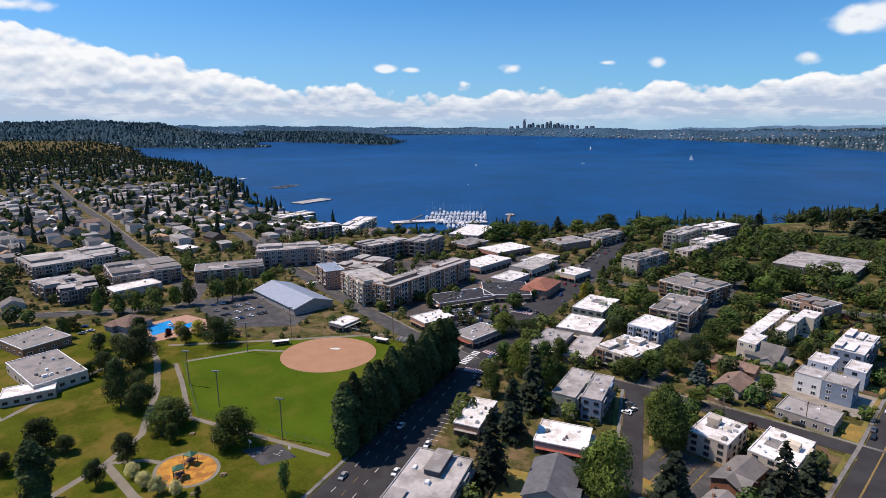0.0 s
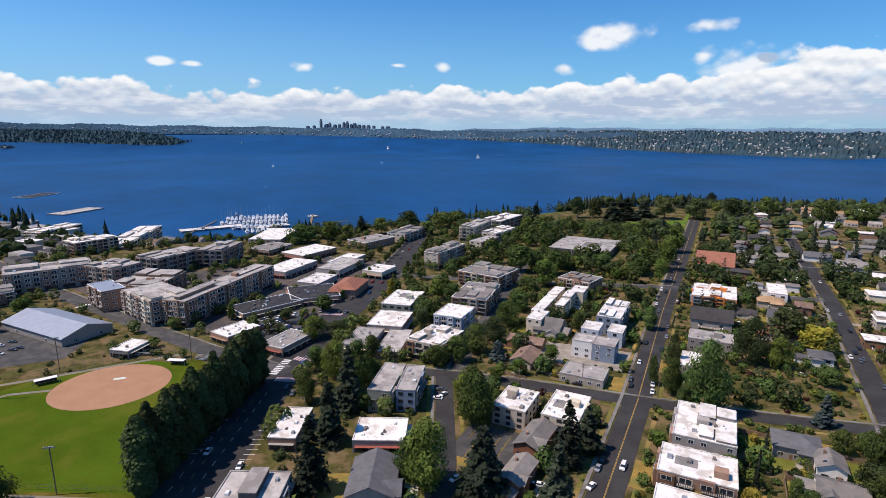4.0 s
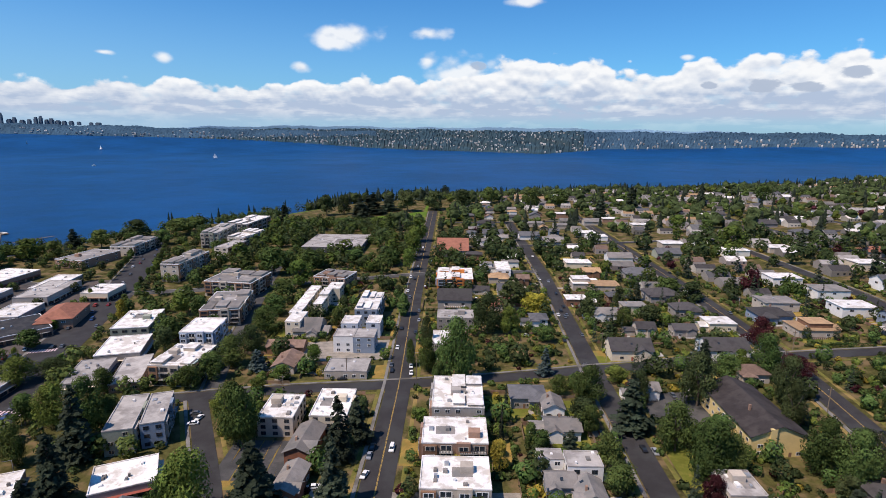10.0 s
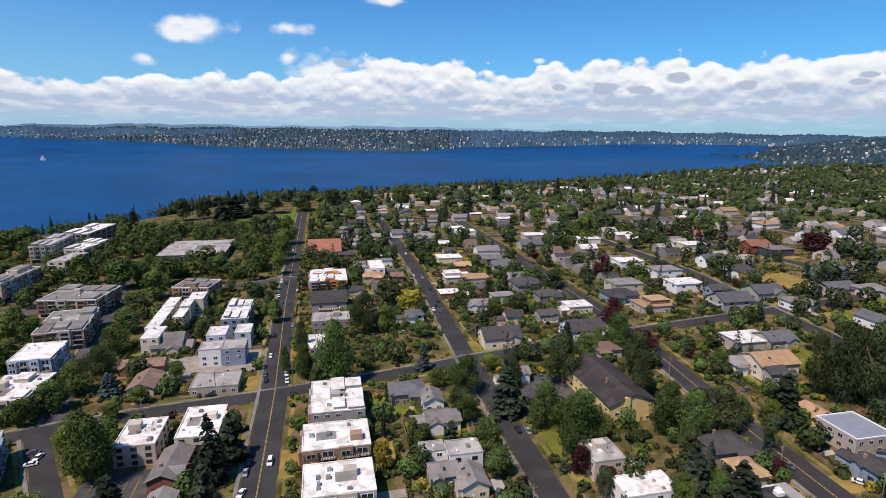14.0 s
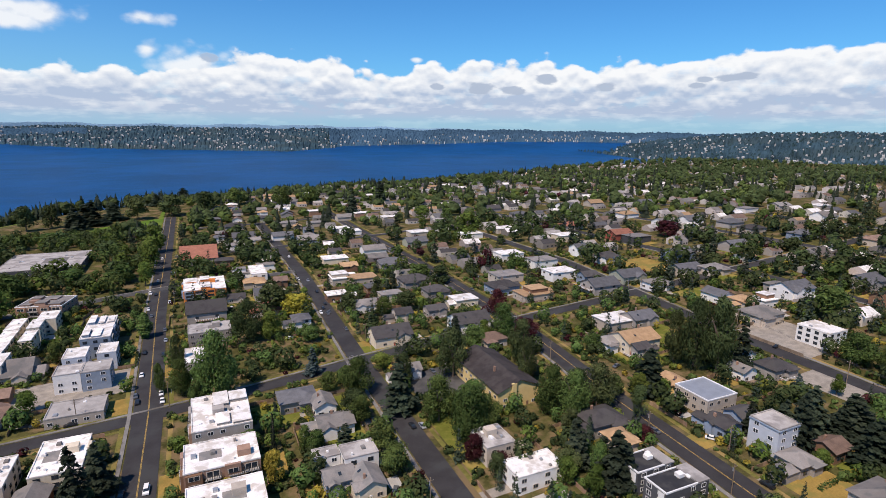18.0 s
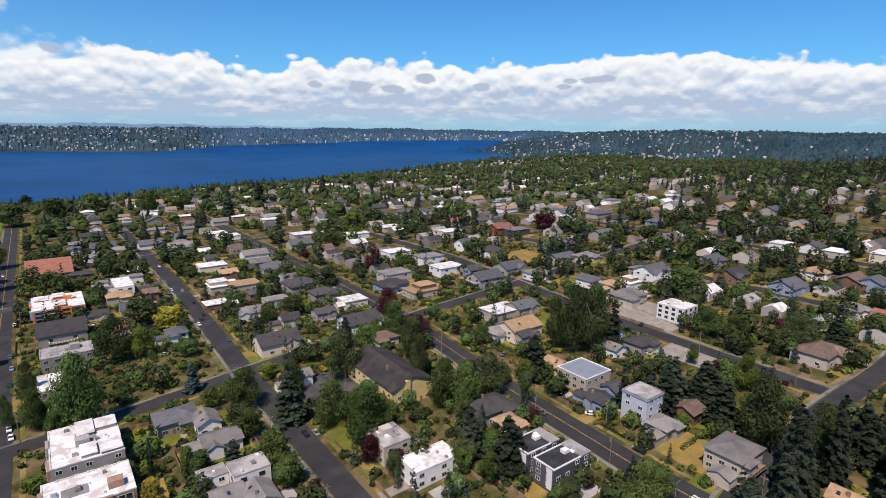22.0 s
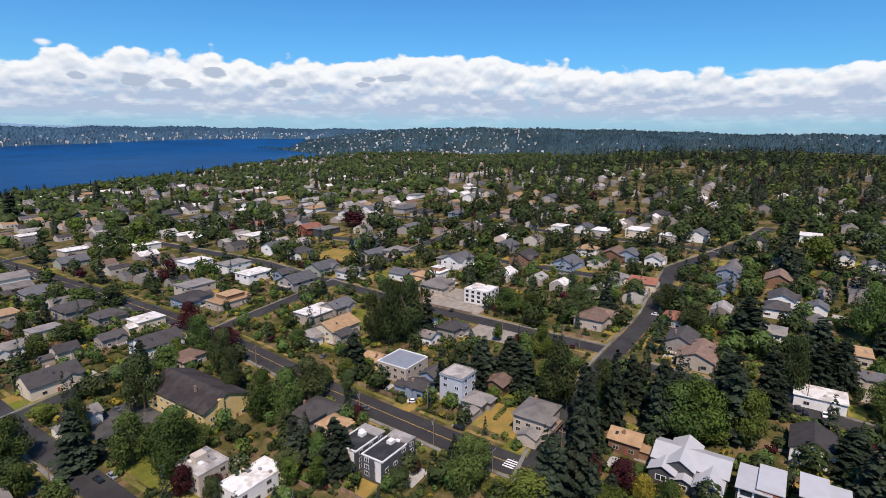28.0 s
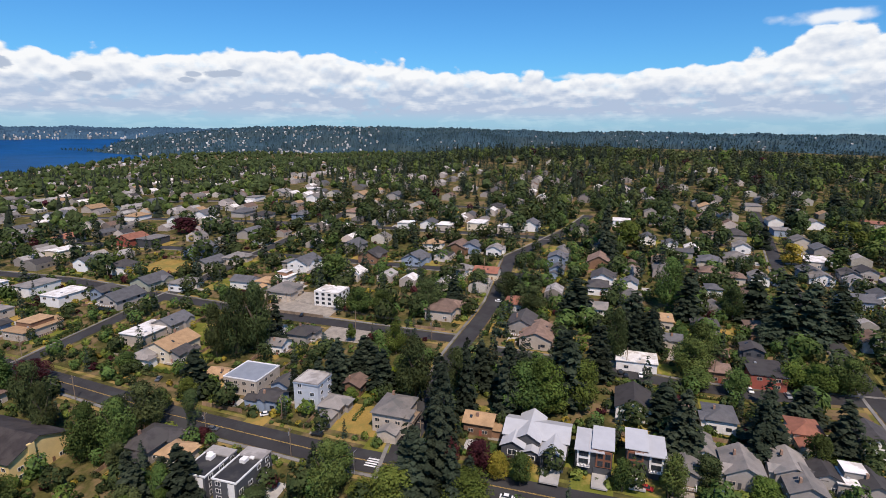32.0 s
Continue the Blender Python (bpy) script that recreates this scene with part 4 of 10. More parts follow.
def tree(x, y, h, wide, kind="broad", leaf="green", z=None):
    """A tree h metres high and wide metres across."""
    rng = random.Random(int(x * 31 + y * 17))
    far = math.hypot(x, y)
    form = kind
    if kind == "broad":
        form = "distant" if far > 330 else ("big" if h > 15 or wide > 15 else "broad")
    elif kind == "conifer" and far > 360:
        form = "distant_conifer"
    crown = rng.choice(CROWNS[form])
    what = {"broad": "broadleaf tree with an uneven crown", "light": "young broadleaf tree with a loose crown", "conifer": "conifer with drooping boughs", "column": "tall columnar poplar", "shrub": "rounded garden shrub"}[kind]
    name = "shrub" if kind == "shrub" else "tree"
    t = thing(name, x, y, rng.uniform(0, 360), f"{TREE_WORDS[leaf]} {what}", "shrub" if kind == "shrub" else "tree", z=z)
    unit = {"broad": 1.0, "light": 1.0, "conifer": 0.42, "column": 0.24, "shrub": 0.9}[kind]
    s = wide / unit
    part("crown", crown, LEAF[leaf], t, sx=s * rng.uniform(.92, 1.08), sy=s * rng.uniform(.92, 1.08), sz=h)
    if kind == "conifer":
        part("trunk", TRUNK, BARK, t, z=-0.3, sx=h * .035, sy=h * .035, sz=h * 0.8)
    elif kind == "column":
        part("trunk", TRUNK, BARK, t, z=-0.3, sx=.6, sy=.6, sz=h * 0.5)
    else:
        r = max(.1, h * .045)
        part("trunk", LIMBED, BARK, t, z=-0.3, sx=r, sy=r, sz=h * 0.8)
    TAKEN.append((x, y, wide * 0.35))
    return t


# ---- streets ----
def strip(name, pts, width, mat, lift, label, category, thick=0.0, offset=0.0, kind="structure", parent=None, step=6.0):
    """A band that follows a line of points over the land."""
    line = []
    for (x0, y0), (x1, y1) in zip(pts, pts[1:]):
        n = max(1, int(math.hypot(x1 - x0, y1 - y0) / step))
        line += [(x0 + (x1 - x0) * i / n, y0 + (y1 - y0) * i / n) for i in range(n)]
    line.append(pts[-1])
    p = np.array(line, float)
    t = np.gradient(p, axis=0)
    t /= np.linalg.norm(t, axis=1)[:, None]
    nrm = np.stack([-t[:, 1], t[:, 0]], 1)
    cross = (-width / 2, 0.0, width / 2)
    V, F = [], []
    for q, m in zip(p, nrm):
        for c in cross:
            a = q + m * (c + offset)
            V.append((a[0], a[1], Z(a[0], a[1]) + lift))
    n = len(p)
    for i in range(n - 1):
        for j in range(2):
            F.append((i * 3 + j, i * 3 + 3 + j, i * 3 + 4 + j, i * 3 + 1 + j))
    if thick:
        o = len(V)
        V += [(x, y, z - thick) for x, y, z in V]
        for i in range(n - 1):
            F += [(o + i * 3, o + i * 3 + 3, i * 3 + 3, i * 3), (i * 3 + 2, i * 3 + 5, o + i * 3 + 5, o + i * 3 + 2)]
        F += [(0, 1, 2, o + 2, o + 1, o), (3 * n - 1, 3 * n - 2, 3 * n - 3, o + 3 * n - 3, o + 3 * n - 2, o + 3 * n - 1)]
    ob = mesh_object(name, V, F, mat, parent)
    return tagged(ob, label, category, kind=kind) if not parent else ob


ROADS = []
OPEN = []      # outlines of lawns, lots and courts, kept clear of scattered plants


def road(pts, width, walks=(1, 0), line=None, mat=ASPHALT, lift=0.10):
    strip("road", pts, width, mat, lift, "dark asphalt street", "street")
    ROADS.append((pts, width / 2 + 2.2))
    for s, on in zip((1, -1), walks):
        if on:
            strip("pavement", pts, 1.4, SIDEWALK, 0.22, "pale concrete pavement with kerb", "pavement", 0.3, s * (width / 2 + 1.3))
    if walks[0] and mat is ASPHALT and width < 20:
        for sd in (1, -1):
            strip("verge", pts, 1.7, VERGE, 0.05, "narrow grass verge with dry patches beside the street", "verge", 0, sd * (width / 2 + 3.0))
    if line == "yellow":
        for o in (-.14, .14):
            strip("lane_line", pts, .13, PAINT_YELLOW, lift + 0.025, "yellow painted double centre line", "road marking", 0, o)


def patch(name, pts, mat, lift, label, category, step=4.0, kind="structure"):
    """A level patch of ground with straight edges, draped over the land."""
    OPEN.append(np.array(pts, float))
    bm = bmesh.new()
    vs = [bm.verts.new((px, py, 0)) for px, py in pts]
    bm.faces.new(vs)
    me = bpy.data.meshes.new(name)
    for _ in range(2):
        bmesh.ops.subdivide_edges(bm, edges=[e for e in bm.edges if e.calc_length() > step], cuts=2, use_grid_fill=True)
    bmesh.ops.triangulate(bm, faces=bm.faces[:])
    for v in bm.verts:
        v.co.z = Z(v.co.x, v.co.y) + lift
    bmesh.ops.recalc_face_normals(bm, faces=bm.faces[:])
    if bm.faces and sum(f.normal.z for f in bm.faces) < 0:
        bmesh.ops.reverse_faces(bm, faces=bm.faces[:])
    bm.to_mesh(me)
    bm.free()
    me.materials.append(mat)
    return tagged(new(name, me), label, category, kind=kind)


def disc(name, x, y, rx, ry, mat, lift, label, category, rot=0, n=40):
    c, s = math.cos(radians(rot)), math.sin(radians(rot))
    pts = [(x + rx * math.cos(t) * c - ry * math.sin(t) * s, y + rx * math.cos(t) * s + ry * math.sin(t) * c) for t in [2 * math.pi * i / n for i in range(n)]]
    ob = mesh_object(name, [(a, b, Z(a, b) + lift) for a, b in pts], [tuple(range(n))], mat)
    return tagged(ob, label, category, kind="structure")


def crosswalk(x, y, length, rot, bars, mat=PAINT_WHITE, lift=0.14):
    """Painted bars across a street: rot turns the line of bars; each bar is a part of the crossing."""
    c = thing("crosswalk", x, y, rot, "painted zebra crossing bars on asphalt", "crosswalk", z=Z(x, y) + lift)
    for i in range(bars):
        part("bar", BOX, mat, c, x=(i + .5) / bars * length - length / 2, sx=length / bars * 0.55, sy=4.2, sz=0.02)


# ---- cars ----
def car_meshes(van=False):
    L, Wd = (4.6, 1.8) if not van else (5.0, 1.95)
    prof = [(-L / 2, .35), (-L / 2 + .05, .75), (-L / 2 + .95, .92), (L / 2 - .85, .95), (L / 2 - .05, .85), (L / 2, .4)]
    if van:
        prof = [(-L / 2, .35), (-L / 2 + .05, .85), (-L / 2 + .8, 1.05), (L / 2 - .2, 1.1), (L / 2, .95), (L / 2, .4)]
    V, F = [], []
    for y in (-Wd / 2, Wd / 2):
        V += [(px, y * (0.96 if z > .8 else 1), z) for px, z in prof]
    n = len(prof)
    F = [tuple(range(n - 1, -1, -1)), tuple(range(n, 2 * n))] + [(i, (i + 1) % n, n + (i + 1) % n, n + i) for i in range(n)]
    x0, x1, t0, t1, zr = (-L / 2 + 1.0, L / 2 - .55, -L / 2 + 1.75, L / 2 - 1.25, 1.42) if not van else (-L / 2 + .9, L / 2 - .15, -L / 2 + 1.5, L / 2 - .35, 1.75)
    cab = [(x0, -.82, .9), (x1, -.82, .9), (x1, .82, .9), (x0, .82, .9), (t0, -.66, zr), (t1, -.66, zr), (t1, .66, zr), (t0, .66, zr)]
    cf = [(0, 1, 5, 4), (1, 2, 6, 5), (2, 3, 7, 6), (3, 0, 4, 7), (4, 5, 6, 7)]
    rf = boxes((t0 + .02, -.67, zr - .03, t1 - .02, .67, zr + .04))
    return raw("body", V, F), raw("cabin_glass", cab, cf), raw("car_roof", *rf), L


CAR, VAN = car_meshes(), car_meshes(True)
_wv, _wf = cylinder(10, .33, .33, -.11, .11)
WHEEL = raw("wheel", [(a, c, b) for a, b, c in _wv], _wf)
CARPAINT = {n: material("car_paint_" + n, c, 0.3, 0.03, 1, 5, spec=0.5, metal=m) for n, c, m in (
    ("white", (0.75, 0.75, 0.74), 0), ("black", (0.015, 0.015, 0.017), 0), ("silver", (0.42, 0.43, 0.45), .4), ("grey", (0.13, 0.135, 0.14), .3), ("red", (0.32, 0.02, 0.02), 0), ("blue", (0.03, 0.07, 0.2), .2))}
TYRE = material("tyre_rubber", (0.02, 0.02, 0.02), 0.9, 0.1, 1, 5)


def car(x, y, rot, colour="grey", van=False, lift=0.1):
    """A parked car that points along its own x."""
    body, cab, roof, L = VAN if van else CAR
    c = thing("van" if van else "car", x, y, rot, f"{colour} parked {'van' if van else 'car'} on asphalt", "car", "parked cars", z=Z(x, y) + lift)
    part("body", body, CARPAINT[colour], c)
    part("cabin_glass", cab, GLASS, c)
    part("roof", roof, CARPAINT[colour], c)
    for sx in (-1, 1) if math.hypot(x, y) < 235 else ():
        for sy in (-1, 1):
            part("wheel", WHEEL, TYRE, c, sx * L * .31, sy * .82, .33)
    return c


def utility_pole(x, y, h=11.0, rot=0):
    p = thing("utility_pole", x, y, rot, "weathered wooden utility pole with crossarm", "utility pole")
    part("pole", TUBE, WOOD, p, z=-0.5, sx=.32, sy=.32, sz=h)
    part("crossarm", BOX, WOOD, p, z=h - 1.6, sx=2.4, sy=.14, sz=.16)
    for o in (-1, 1):
        part("insulator", TUBE, METAL, p, x=o, z=h - 1.44, sx=.12, sy=.12, sz=.2)
    if int(x) % 2:
        part("transformer", TUBE, METAL, p, y=.35, z=h - 3.2, sx=.55, sy=.55, sz=1.0)
    return p


def street_lamp(x, y, rot, h=8.5):
    p = thing("street_lamp", x, y, rot, "grey metal street lamp with long arm", "street lamp")
    part("pole", TUBE, METAL, p, z=-0.3, sx=.18, sy=.18, sz=h)
    part("arm", BOX, METAL, p, x=1.2, z=h - .4, sx=2.4, sy=.08, sz=.08)
    part("lamp_head", BOX, DARK, p, x=2.4, z=h - .45, sx=.7, sy=.28, sz=.14)


def hedge(x, y, w, d, h, rot=0):
    rng = np.random.default_rng(int(abs(x * 3 + y * 5)) + 1)
    n = int(w * d * 14 + (w + d) * h * 14)
    p = rng.uniform(-.5, .5, (n, 3)) * [w, d, h]
    k = rng.integers(0, 3, n)
    p[k == 0, 2] = h / 2
    sg = rng.choice((-1, 1), n)
    p[k == 1, 0] = (sg * w / 2)[k == 1]
    p[k == 2, 1] = (sg * d / 2)[k == 2]
    p += rng.normal(0, .1, p.shape) + [0, 0, h / 2]
    me = leaf_mesh("hedge", p, np.tile([0, 0, .6], (n, 1)) + rng.normal(0, .5, p.shape), .22, rng)
    o = new("hedge", me)
    o.location, o.rotation_euler = (x, y, Z(x, y)), (0, 0, radians(rot))
    o.material_slots[0].link, o.material_slots[0].material = "OBJECT", LEAF["green"]
    return tagged(o, "clipped green hedge along a yard", "hedge")


def fence(x0, y0, x1, y1, h=1.7, mat=None):
    """A board fence: posts, and boards between them."""
    L = math.hypot(x1 - x0, y1 - y0)
    n = max(2, int(L / 2.4))
    f = thing("fence", (x0 + x1) / 2, (y0 + y1) / 2, math.degrees(math.atan2(y1 - y0, x1 - x0)), "weathered board fence between yards", "fence")
    for i in range(n + 1):
        part("post", BOX, mat or WOOD, f, x=i / n * L - L / 2, z=-.4, sx=.12, sy=.12, sz=h + .5)
    for i in range(n):
        part("panel", BOX, mat or WOOD, f, x=(i + .5) / n * L - L / 2, z=-.2, sx=L / n - .1, sy=.05, sz=h + .15)

# ---- streets of the town ----
road([(-25, 25), (-24.4, 240), (-27.5, 375), (-28.8, 800)], 11.5, line="yellow")
road([(68.8, 50), (70, 250), (75, 435), (72.5, 700)], 9.5)
road([(152.5, -87.5), (151.2, 7.5), (151.2, 92.5), (155, 161.2), (161.2, 216.2), (166.2, 268.8), (168.8, 375), (167.5, 525), (166.2, 800)], 11.0, line="yellow")
road([(-140, 217.5), (-112.5, 225), (-73.8, 232.5), (-23.8, 238.8), (17.5, 245), (70, 253.8), (125, 260), (175, 261.2), (250, 262.5), (375, 263.8), (525, 265)], 8.5, lift=0.11)
road([(146.2, 62.5), (162.5, 65), (233.8, 67.5), (303.8, 63.8), (395, 71.2), (440, 53.8), (492.5, 35), (550, 22.5)], 9.0, lift=0.11)
road([(270, 525), (270, 352.5), (258.8, 256.2), (252.5, 183.8), (250, 72.5)], 8.0, lift=0.12)
road([(242.5, 50), (238.8, 6.2), (233.8, -28.8), (232.5, -58.8), (237.5, -87.5), (241.2, -137.5)], 7.5, lift=0.12)
road([(150, -106.2), (232.5, -105), (256.2, -105), (408.8, -108.8), (502.5, -121.2), (650, -137.5)], 8.0, lift=0.13)
road([(-115, 25), (-130, 62.5), (-150, 110), (-183.8, 181.2), (-205, 240), (-221.2, 300), (-240, 371.2), (-281.2, 487.5), (-327.5, 587.5)], 23.0, line=None, lift=0.1)
road([(-650, 256.2), (-450, 220), (-378.8, 210), (-297.5, 198.8), (-242.5, 192.5), (-187.5, 190)], 11.0, mat=ASPHALT_OLD, lift=0.12)
road([(-60, 115), (-80, 160), (-112.5, 222.5)], 8.0, lift=0.12)
road([(-525, -50), (-433.8, 33.8), (-383.8, 112.5), (-412.5, 130), (-500, 175)], 9.0, mat=ASPHALT_OLD, lift=0.1)
road([(-1650, 205), (-1201.2, 171.2), (-858.8, 157.5), (-660, 143.8), (-550, 140), (-412.5, 125)], 10.0, mat=ASPHALT_OLD, lift=0.11)
road([(-110, 232.5), (-118.8, 268.8), (-137.5, 375), (-162.5, 525)], 8.0, mat=ASPHALT_OLD, lift=0.12)
road([(-375, 412.5), (-240, 375), (-150, 397.5), (-28.8, 440), (71.2, 447.5)], 8.0, mat=ASPHALT_OLD, lift=0.13)
for k, gx in enumerate((356, 456, 562)):
    road([(gx, 38), (gx, 375), (gx - 12, 875)], 7.5, (1, 0), lift=0.12)
for gy in (550, 700):
    road([(-20, gy), (200, gy + 6), (460, gy + 40)], 7.5, (1, 0), lift=0.14)
# markings
for x, y, L, rot, n, m in ((-191.6, 194.6, 18.7, 108, 9, PAINT_WHITE), (-186.0, 207.0, 13.6, 3, 8, PAINT_PINK), (-179.0, 184.6, 10.3, 22, 8, PAINT_PINK), (-220, 272.5, 14, 17, 10, PAINT_PINK),
                           (152.5, 71.9, 9, 0, 7, PAINT_WHITE), (145, 61.2, 8, 90, 6, PAINT_WHITE), (-381.2, 207.5, 9, 90, 8, PAINT_WHITE)):
    crosswalk(x, y, L, rot, n, m)


def dashes(x0, y0, x1, y1, n, length=2.0, mat=PAINT_WHITE, lift=0.135, wide=0.14):
    """A broken lane line: one object with its dashes as parts."""
    r = math.degrees(math.atan2(y1 - y0, x1 - x0))
    t = thing("lane_marking", x0, y0, r, "broken white lane line on asphalt", "road marking", z=0)
    L = math.hypot(x1 - x0, y1 - y0)
    for i in range(n):
        k = (i + .5) / n
        part("dash", BOX, mat, t, x=L * k, z=Z(x0 + (x1 - x0) * k, y0 + (y1 - y0) * k) + lift, sx=length, sy=wide, sz=0.015)


for o in (-6.2, -2.0, 2.0):
    c, s = 0.93 * o, 0.40 * o
    dashes(-135 + c, 75 + s, -180 + c, 172 + s, 14, 3.0, PAINT_YELLOW if o == -2.0 else PAINT_WHITE)
dashes(-166, 120, -197, 187, 26, 0.16, PAINT_WHITE, wide=4.6)
dashes(-122, 78, -162, 162, 28, 0.16, PAINT_WHITE, wide=4.6)

# ---- the park ----
patch("park_lawn", [(-431.2, 6.2), (-375, 72.5), (-295, 122.5), (-237.5, 182.5), (-197.5, 170), (-152.5, 95), (-122.5, 25), (-175, -37.5), (-375, -50)], GRASS, 0.035, "mown park lawn with yellowed patches", "lawn")
patch("ball_field", [(-291.2, 80), (-228.8, 66.2), (-163.8, 96.2), (-197.5, 160), (-235, 177.5), (-262.5, 167.5), (-285, 133.8)], FIELD, 0.06, "bright green mown ball field", "sports field")
disc("infield", -247.5, 142.5, 25.6, 23.8, DIRT, 0.085, "reddish brown bare dirt infield", "infield", 45)
disc("home_plate_circle", -251.2, 148.8, 3, 1.2, material("chalk", (0.55, 0.62, 0.55), 0.9), 0.10, "chalk-marked home plate area", "infield", 40)
disc("playground_surface", -191.2, 50.6, 12.6, 10.1, PATHS, 0.07, "tan gravel ring round a playground", "path", 20)
disc("bark_bed", -191.2, 50.6, 11.2, 8.9, BARK_CHIPS, 0.10, "orange bark chip playground bed", "playground", 20)
patch("basketball_court", [(-190, 70), (-183.8, 82.5), (-171.2, 83.1), (-175, 71.2)], ASPHALT_OLD, 0.09, "worn asphalt basketball court", "court")
for pts, w in (([(-327.5, 75), (-300, 71.2), (-265, 61.2), (-227.5, 45), (-215, 30), (-187.5, 32.5), (-162.5, 37.5)], 3.0), ([(-215, 30), (-206.2, 12.5), (-187.5, -25)], 3.0), ([(-362.5, -17.5), (-280, 5), (-296.2, 28.8), (-307.5, 43.8), (-327.5, 75)], 2.6),
               ([(-291.2, 77.5), (-265, 72.5), (-228.8, 63.8), (-163.8, 92.5)], 2.2), ([(-215, 30), (-207.5, 41.2), (-200, 46.2)], 2.0), ([(-320, 82.5), (-285, 131.2), (-250, 182.5)], 2.6)):
    strip("path", pts, w, PATHS, 0.08, "pale gravel park path", "path")
strip("foul_track", [(-290, 82.5), (-280, 115), (-267.5, 126.2)], 2.2, PATHS, 0.088, "brown dirt track at the field's edge", "path")
patch("pool_deck", [(-368, 73), (-368, 108), (-350, 114), (-330, 108), (-331, 76)], material("terracotta_paving", (0.40, 0.24, 0.17), 0.85, 0.15, 0.5, 4.0), 0.09, "terracotta paved pool deck", "paving")
POOL = material("pool_water", (0.02, 0.27, 0.62), 0.15, 0.05, 0.3, 2.0, spec=0.4)
patch("swimming_pool", [(-361, 82), (-364, 96.5), (-346, 94.5), (-342, 80.5)], POOL, 0.13, "bright blue swimming pool", "swimming pool")
patch("wading_pool", [(-351, 97.5), (-350, 108.5), (-340, 106), (-341, 96)], POOL, 0.13, "small bright blue pool", "swimming pool")
patch("car_park", [(-397.5, 120), (-327.5, 115), (-300, 150), (-327.5, 190), (-375, 187.5)], ASPHALT_OLD, 0.07, "worn asphalt car park", "car park")
patch("car_park", [(-265, 215), (-210, 215), (-225, 268.8), (-256.2, 265)], ASPHALT_OLD, 0.07, "worn asphalt car park", "car park")
patch("car_park", [(-375, 65), (-343.8, 60), (-327.5, 75), (-375, 90)], ASPHALT_OLD, 0.08, "asphalt car park beside trees", "car park")
patch("car_park", [(82.5, 197.5), (112.5, 197.5), (112.5, 227.5), (82.5, 227.5)], ASPHALT_OLD, 0.12, "worn asphalt car park", "car park")
patch("car_park", [(-82.5, 165), (-50, 165), (-50, 190), (-82.5, 190)], ASPHALT_OLD, 0.07, "worn asphalt car park", "car park")
patch("car_park", [(-82.5, 262.5), (-35, 267.5), (-35, 295), (-82.5, 290)], GRAVEL, 0.07, "concrete and gravel yard before houses", "car park")
patch("downtown_paving", [(-512.5, 237.5), (-293.8, 212.5), (-200, 212.5), (-243.8, 375), (-287.5, 500), (-412.5, 587.5), (-550, 525)], TOWN_PAVING, 0.045, "worn brown paving and lots between shops", "paving")
patch("hill_park", [(-235, 690), (-100, 690), (-38, 715), (-36, 935), (-120, 935), (-250, 845)], MEADOW, 0.35, "sloping green park lawn above the lake", "lawn")
# lawns and bare plots in the yards
for pts, m, words in (([(-77.5, 160), (-60, 160), (-62.5, 190), (-80, 190)], DRY, "dry golden grass plot"), ([(-50, 175), (-40, 175), (-40, 200), (-50, 200)], DRY, "dry golden verge"),
                      ([(38.8, 185), (53.8, 185), (53.8, 222.5), (38.8, 222.5)], LAWN, "yellowed back-yard lawn"), ([(37.5, 226.2), (55, 225), (55, 232.5), (37.5, 233.8)], DRY, "dry yard patch"),
                      ([(57.5, 220), (65, 220), (65, 235), (57.5, 235)], DRY, "dry grass verge"), ([(78.8, 147.5), (90, 147.5), (87.5, 187.5), (78.8, 187.5)], LAWN, "yellow-green verge"),
                      ([(130, 105), (142.5, 105), (140, 125), (125, 122.5)], LAWN, "mown yellow-green lawn"), ([(163.8, 77.5), (182.5, 80), (182.5, 97.5), (163.8, 97.5)], DRY, "dry front lawn"),
                      ([(212.5, 187.5), (232.5, 187.5), (232.5, 210), (212.5, 210)], LAWN, "yellow-green lawn"), ([(277.5, 222.5), (300, 222.5), (300, 250), (277.5, 250)], LAWN, "yellow-green corner lawn"),
                      ([(297.5, 295), (327.5, 295), (327.5, 327.5), (297.5, 327.5)], DRY, "dry vacant lot"), ([(256.2, 147.5), (290, 147.5), (290, 187.5), (256.2, 187.5)], GRAVEL, "bare building plot"),
                      ([(232.5, 115), (247.5, 115), (247.5, 140), (232.5, 140)], GRAVEL, "pale rocky yard"), ([(75, 257.5), (92.5, 258.8), (95, 267.5), (75, 270)], LAWN, "corner lawn"),
                      ([(412.5, 25), (440, 25), (431.2, 45), (412.5, 55)], LAWN, "yellow-green hillside lawn"), ([(-41.2, 245), (-32.5, 245), (-32.5, 260), (-41.2, 260)], DRY, "dry verge at the corner"),
                      ([(175, -7.5), (190, -7.5), (190, -25), (175, -25)], DRY, "dry back yard"), ([(200, 75), (215, 75), (215, 92.5), (200, 92.5)], FIELD, "small artificial green lawn")):
    patch("lawn", pts, m, 0.07, words, "lawn")

# ---- buildings, street by street ----
block(-116.9, 98.9, 20.0, 36.5, 9, rot=26, roof='g', wall='d', floors=3, units=3, name='office_building')
block(-142.8, 148.9, 10.7, 23.2, 5, rot=24, roof='w', wall='k', floors=1, units=5, name='shop')
block(-125.4, 192.2, 10.1, 28.1, 10, rot=17, roof='g', wall='e', floors=3, units=1, name='townhouse')
block(-115.6, 196.2, 8.4, 25.3, 10, rot=19, roof='g', wall='u', floors=3, units=3, name='townhouse')
block(-108.2, 160.7, 19.6, 16.5, 5, rot=26, roof='w', wall='g', floors=1, units=7, name='shop')
house(-93.1, 133.1, 14.8, 20.9, 6.5, rot=26, kind='G', roof='s', wall='g')
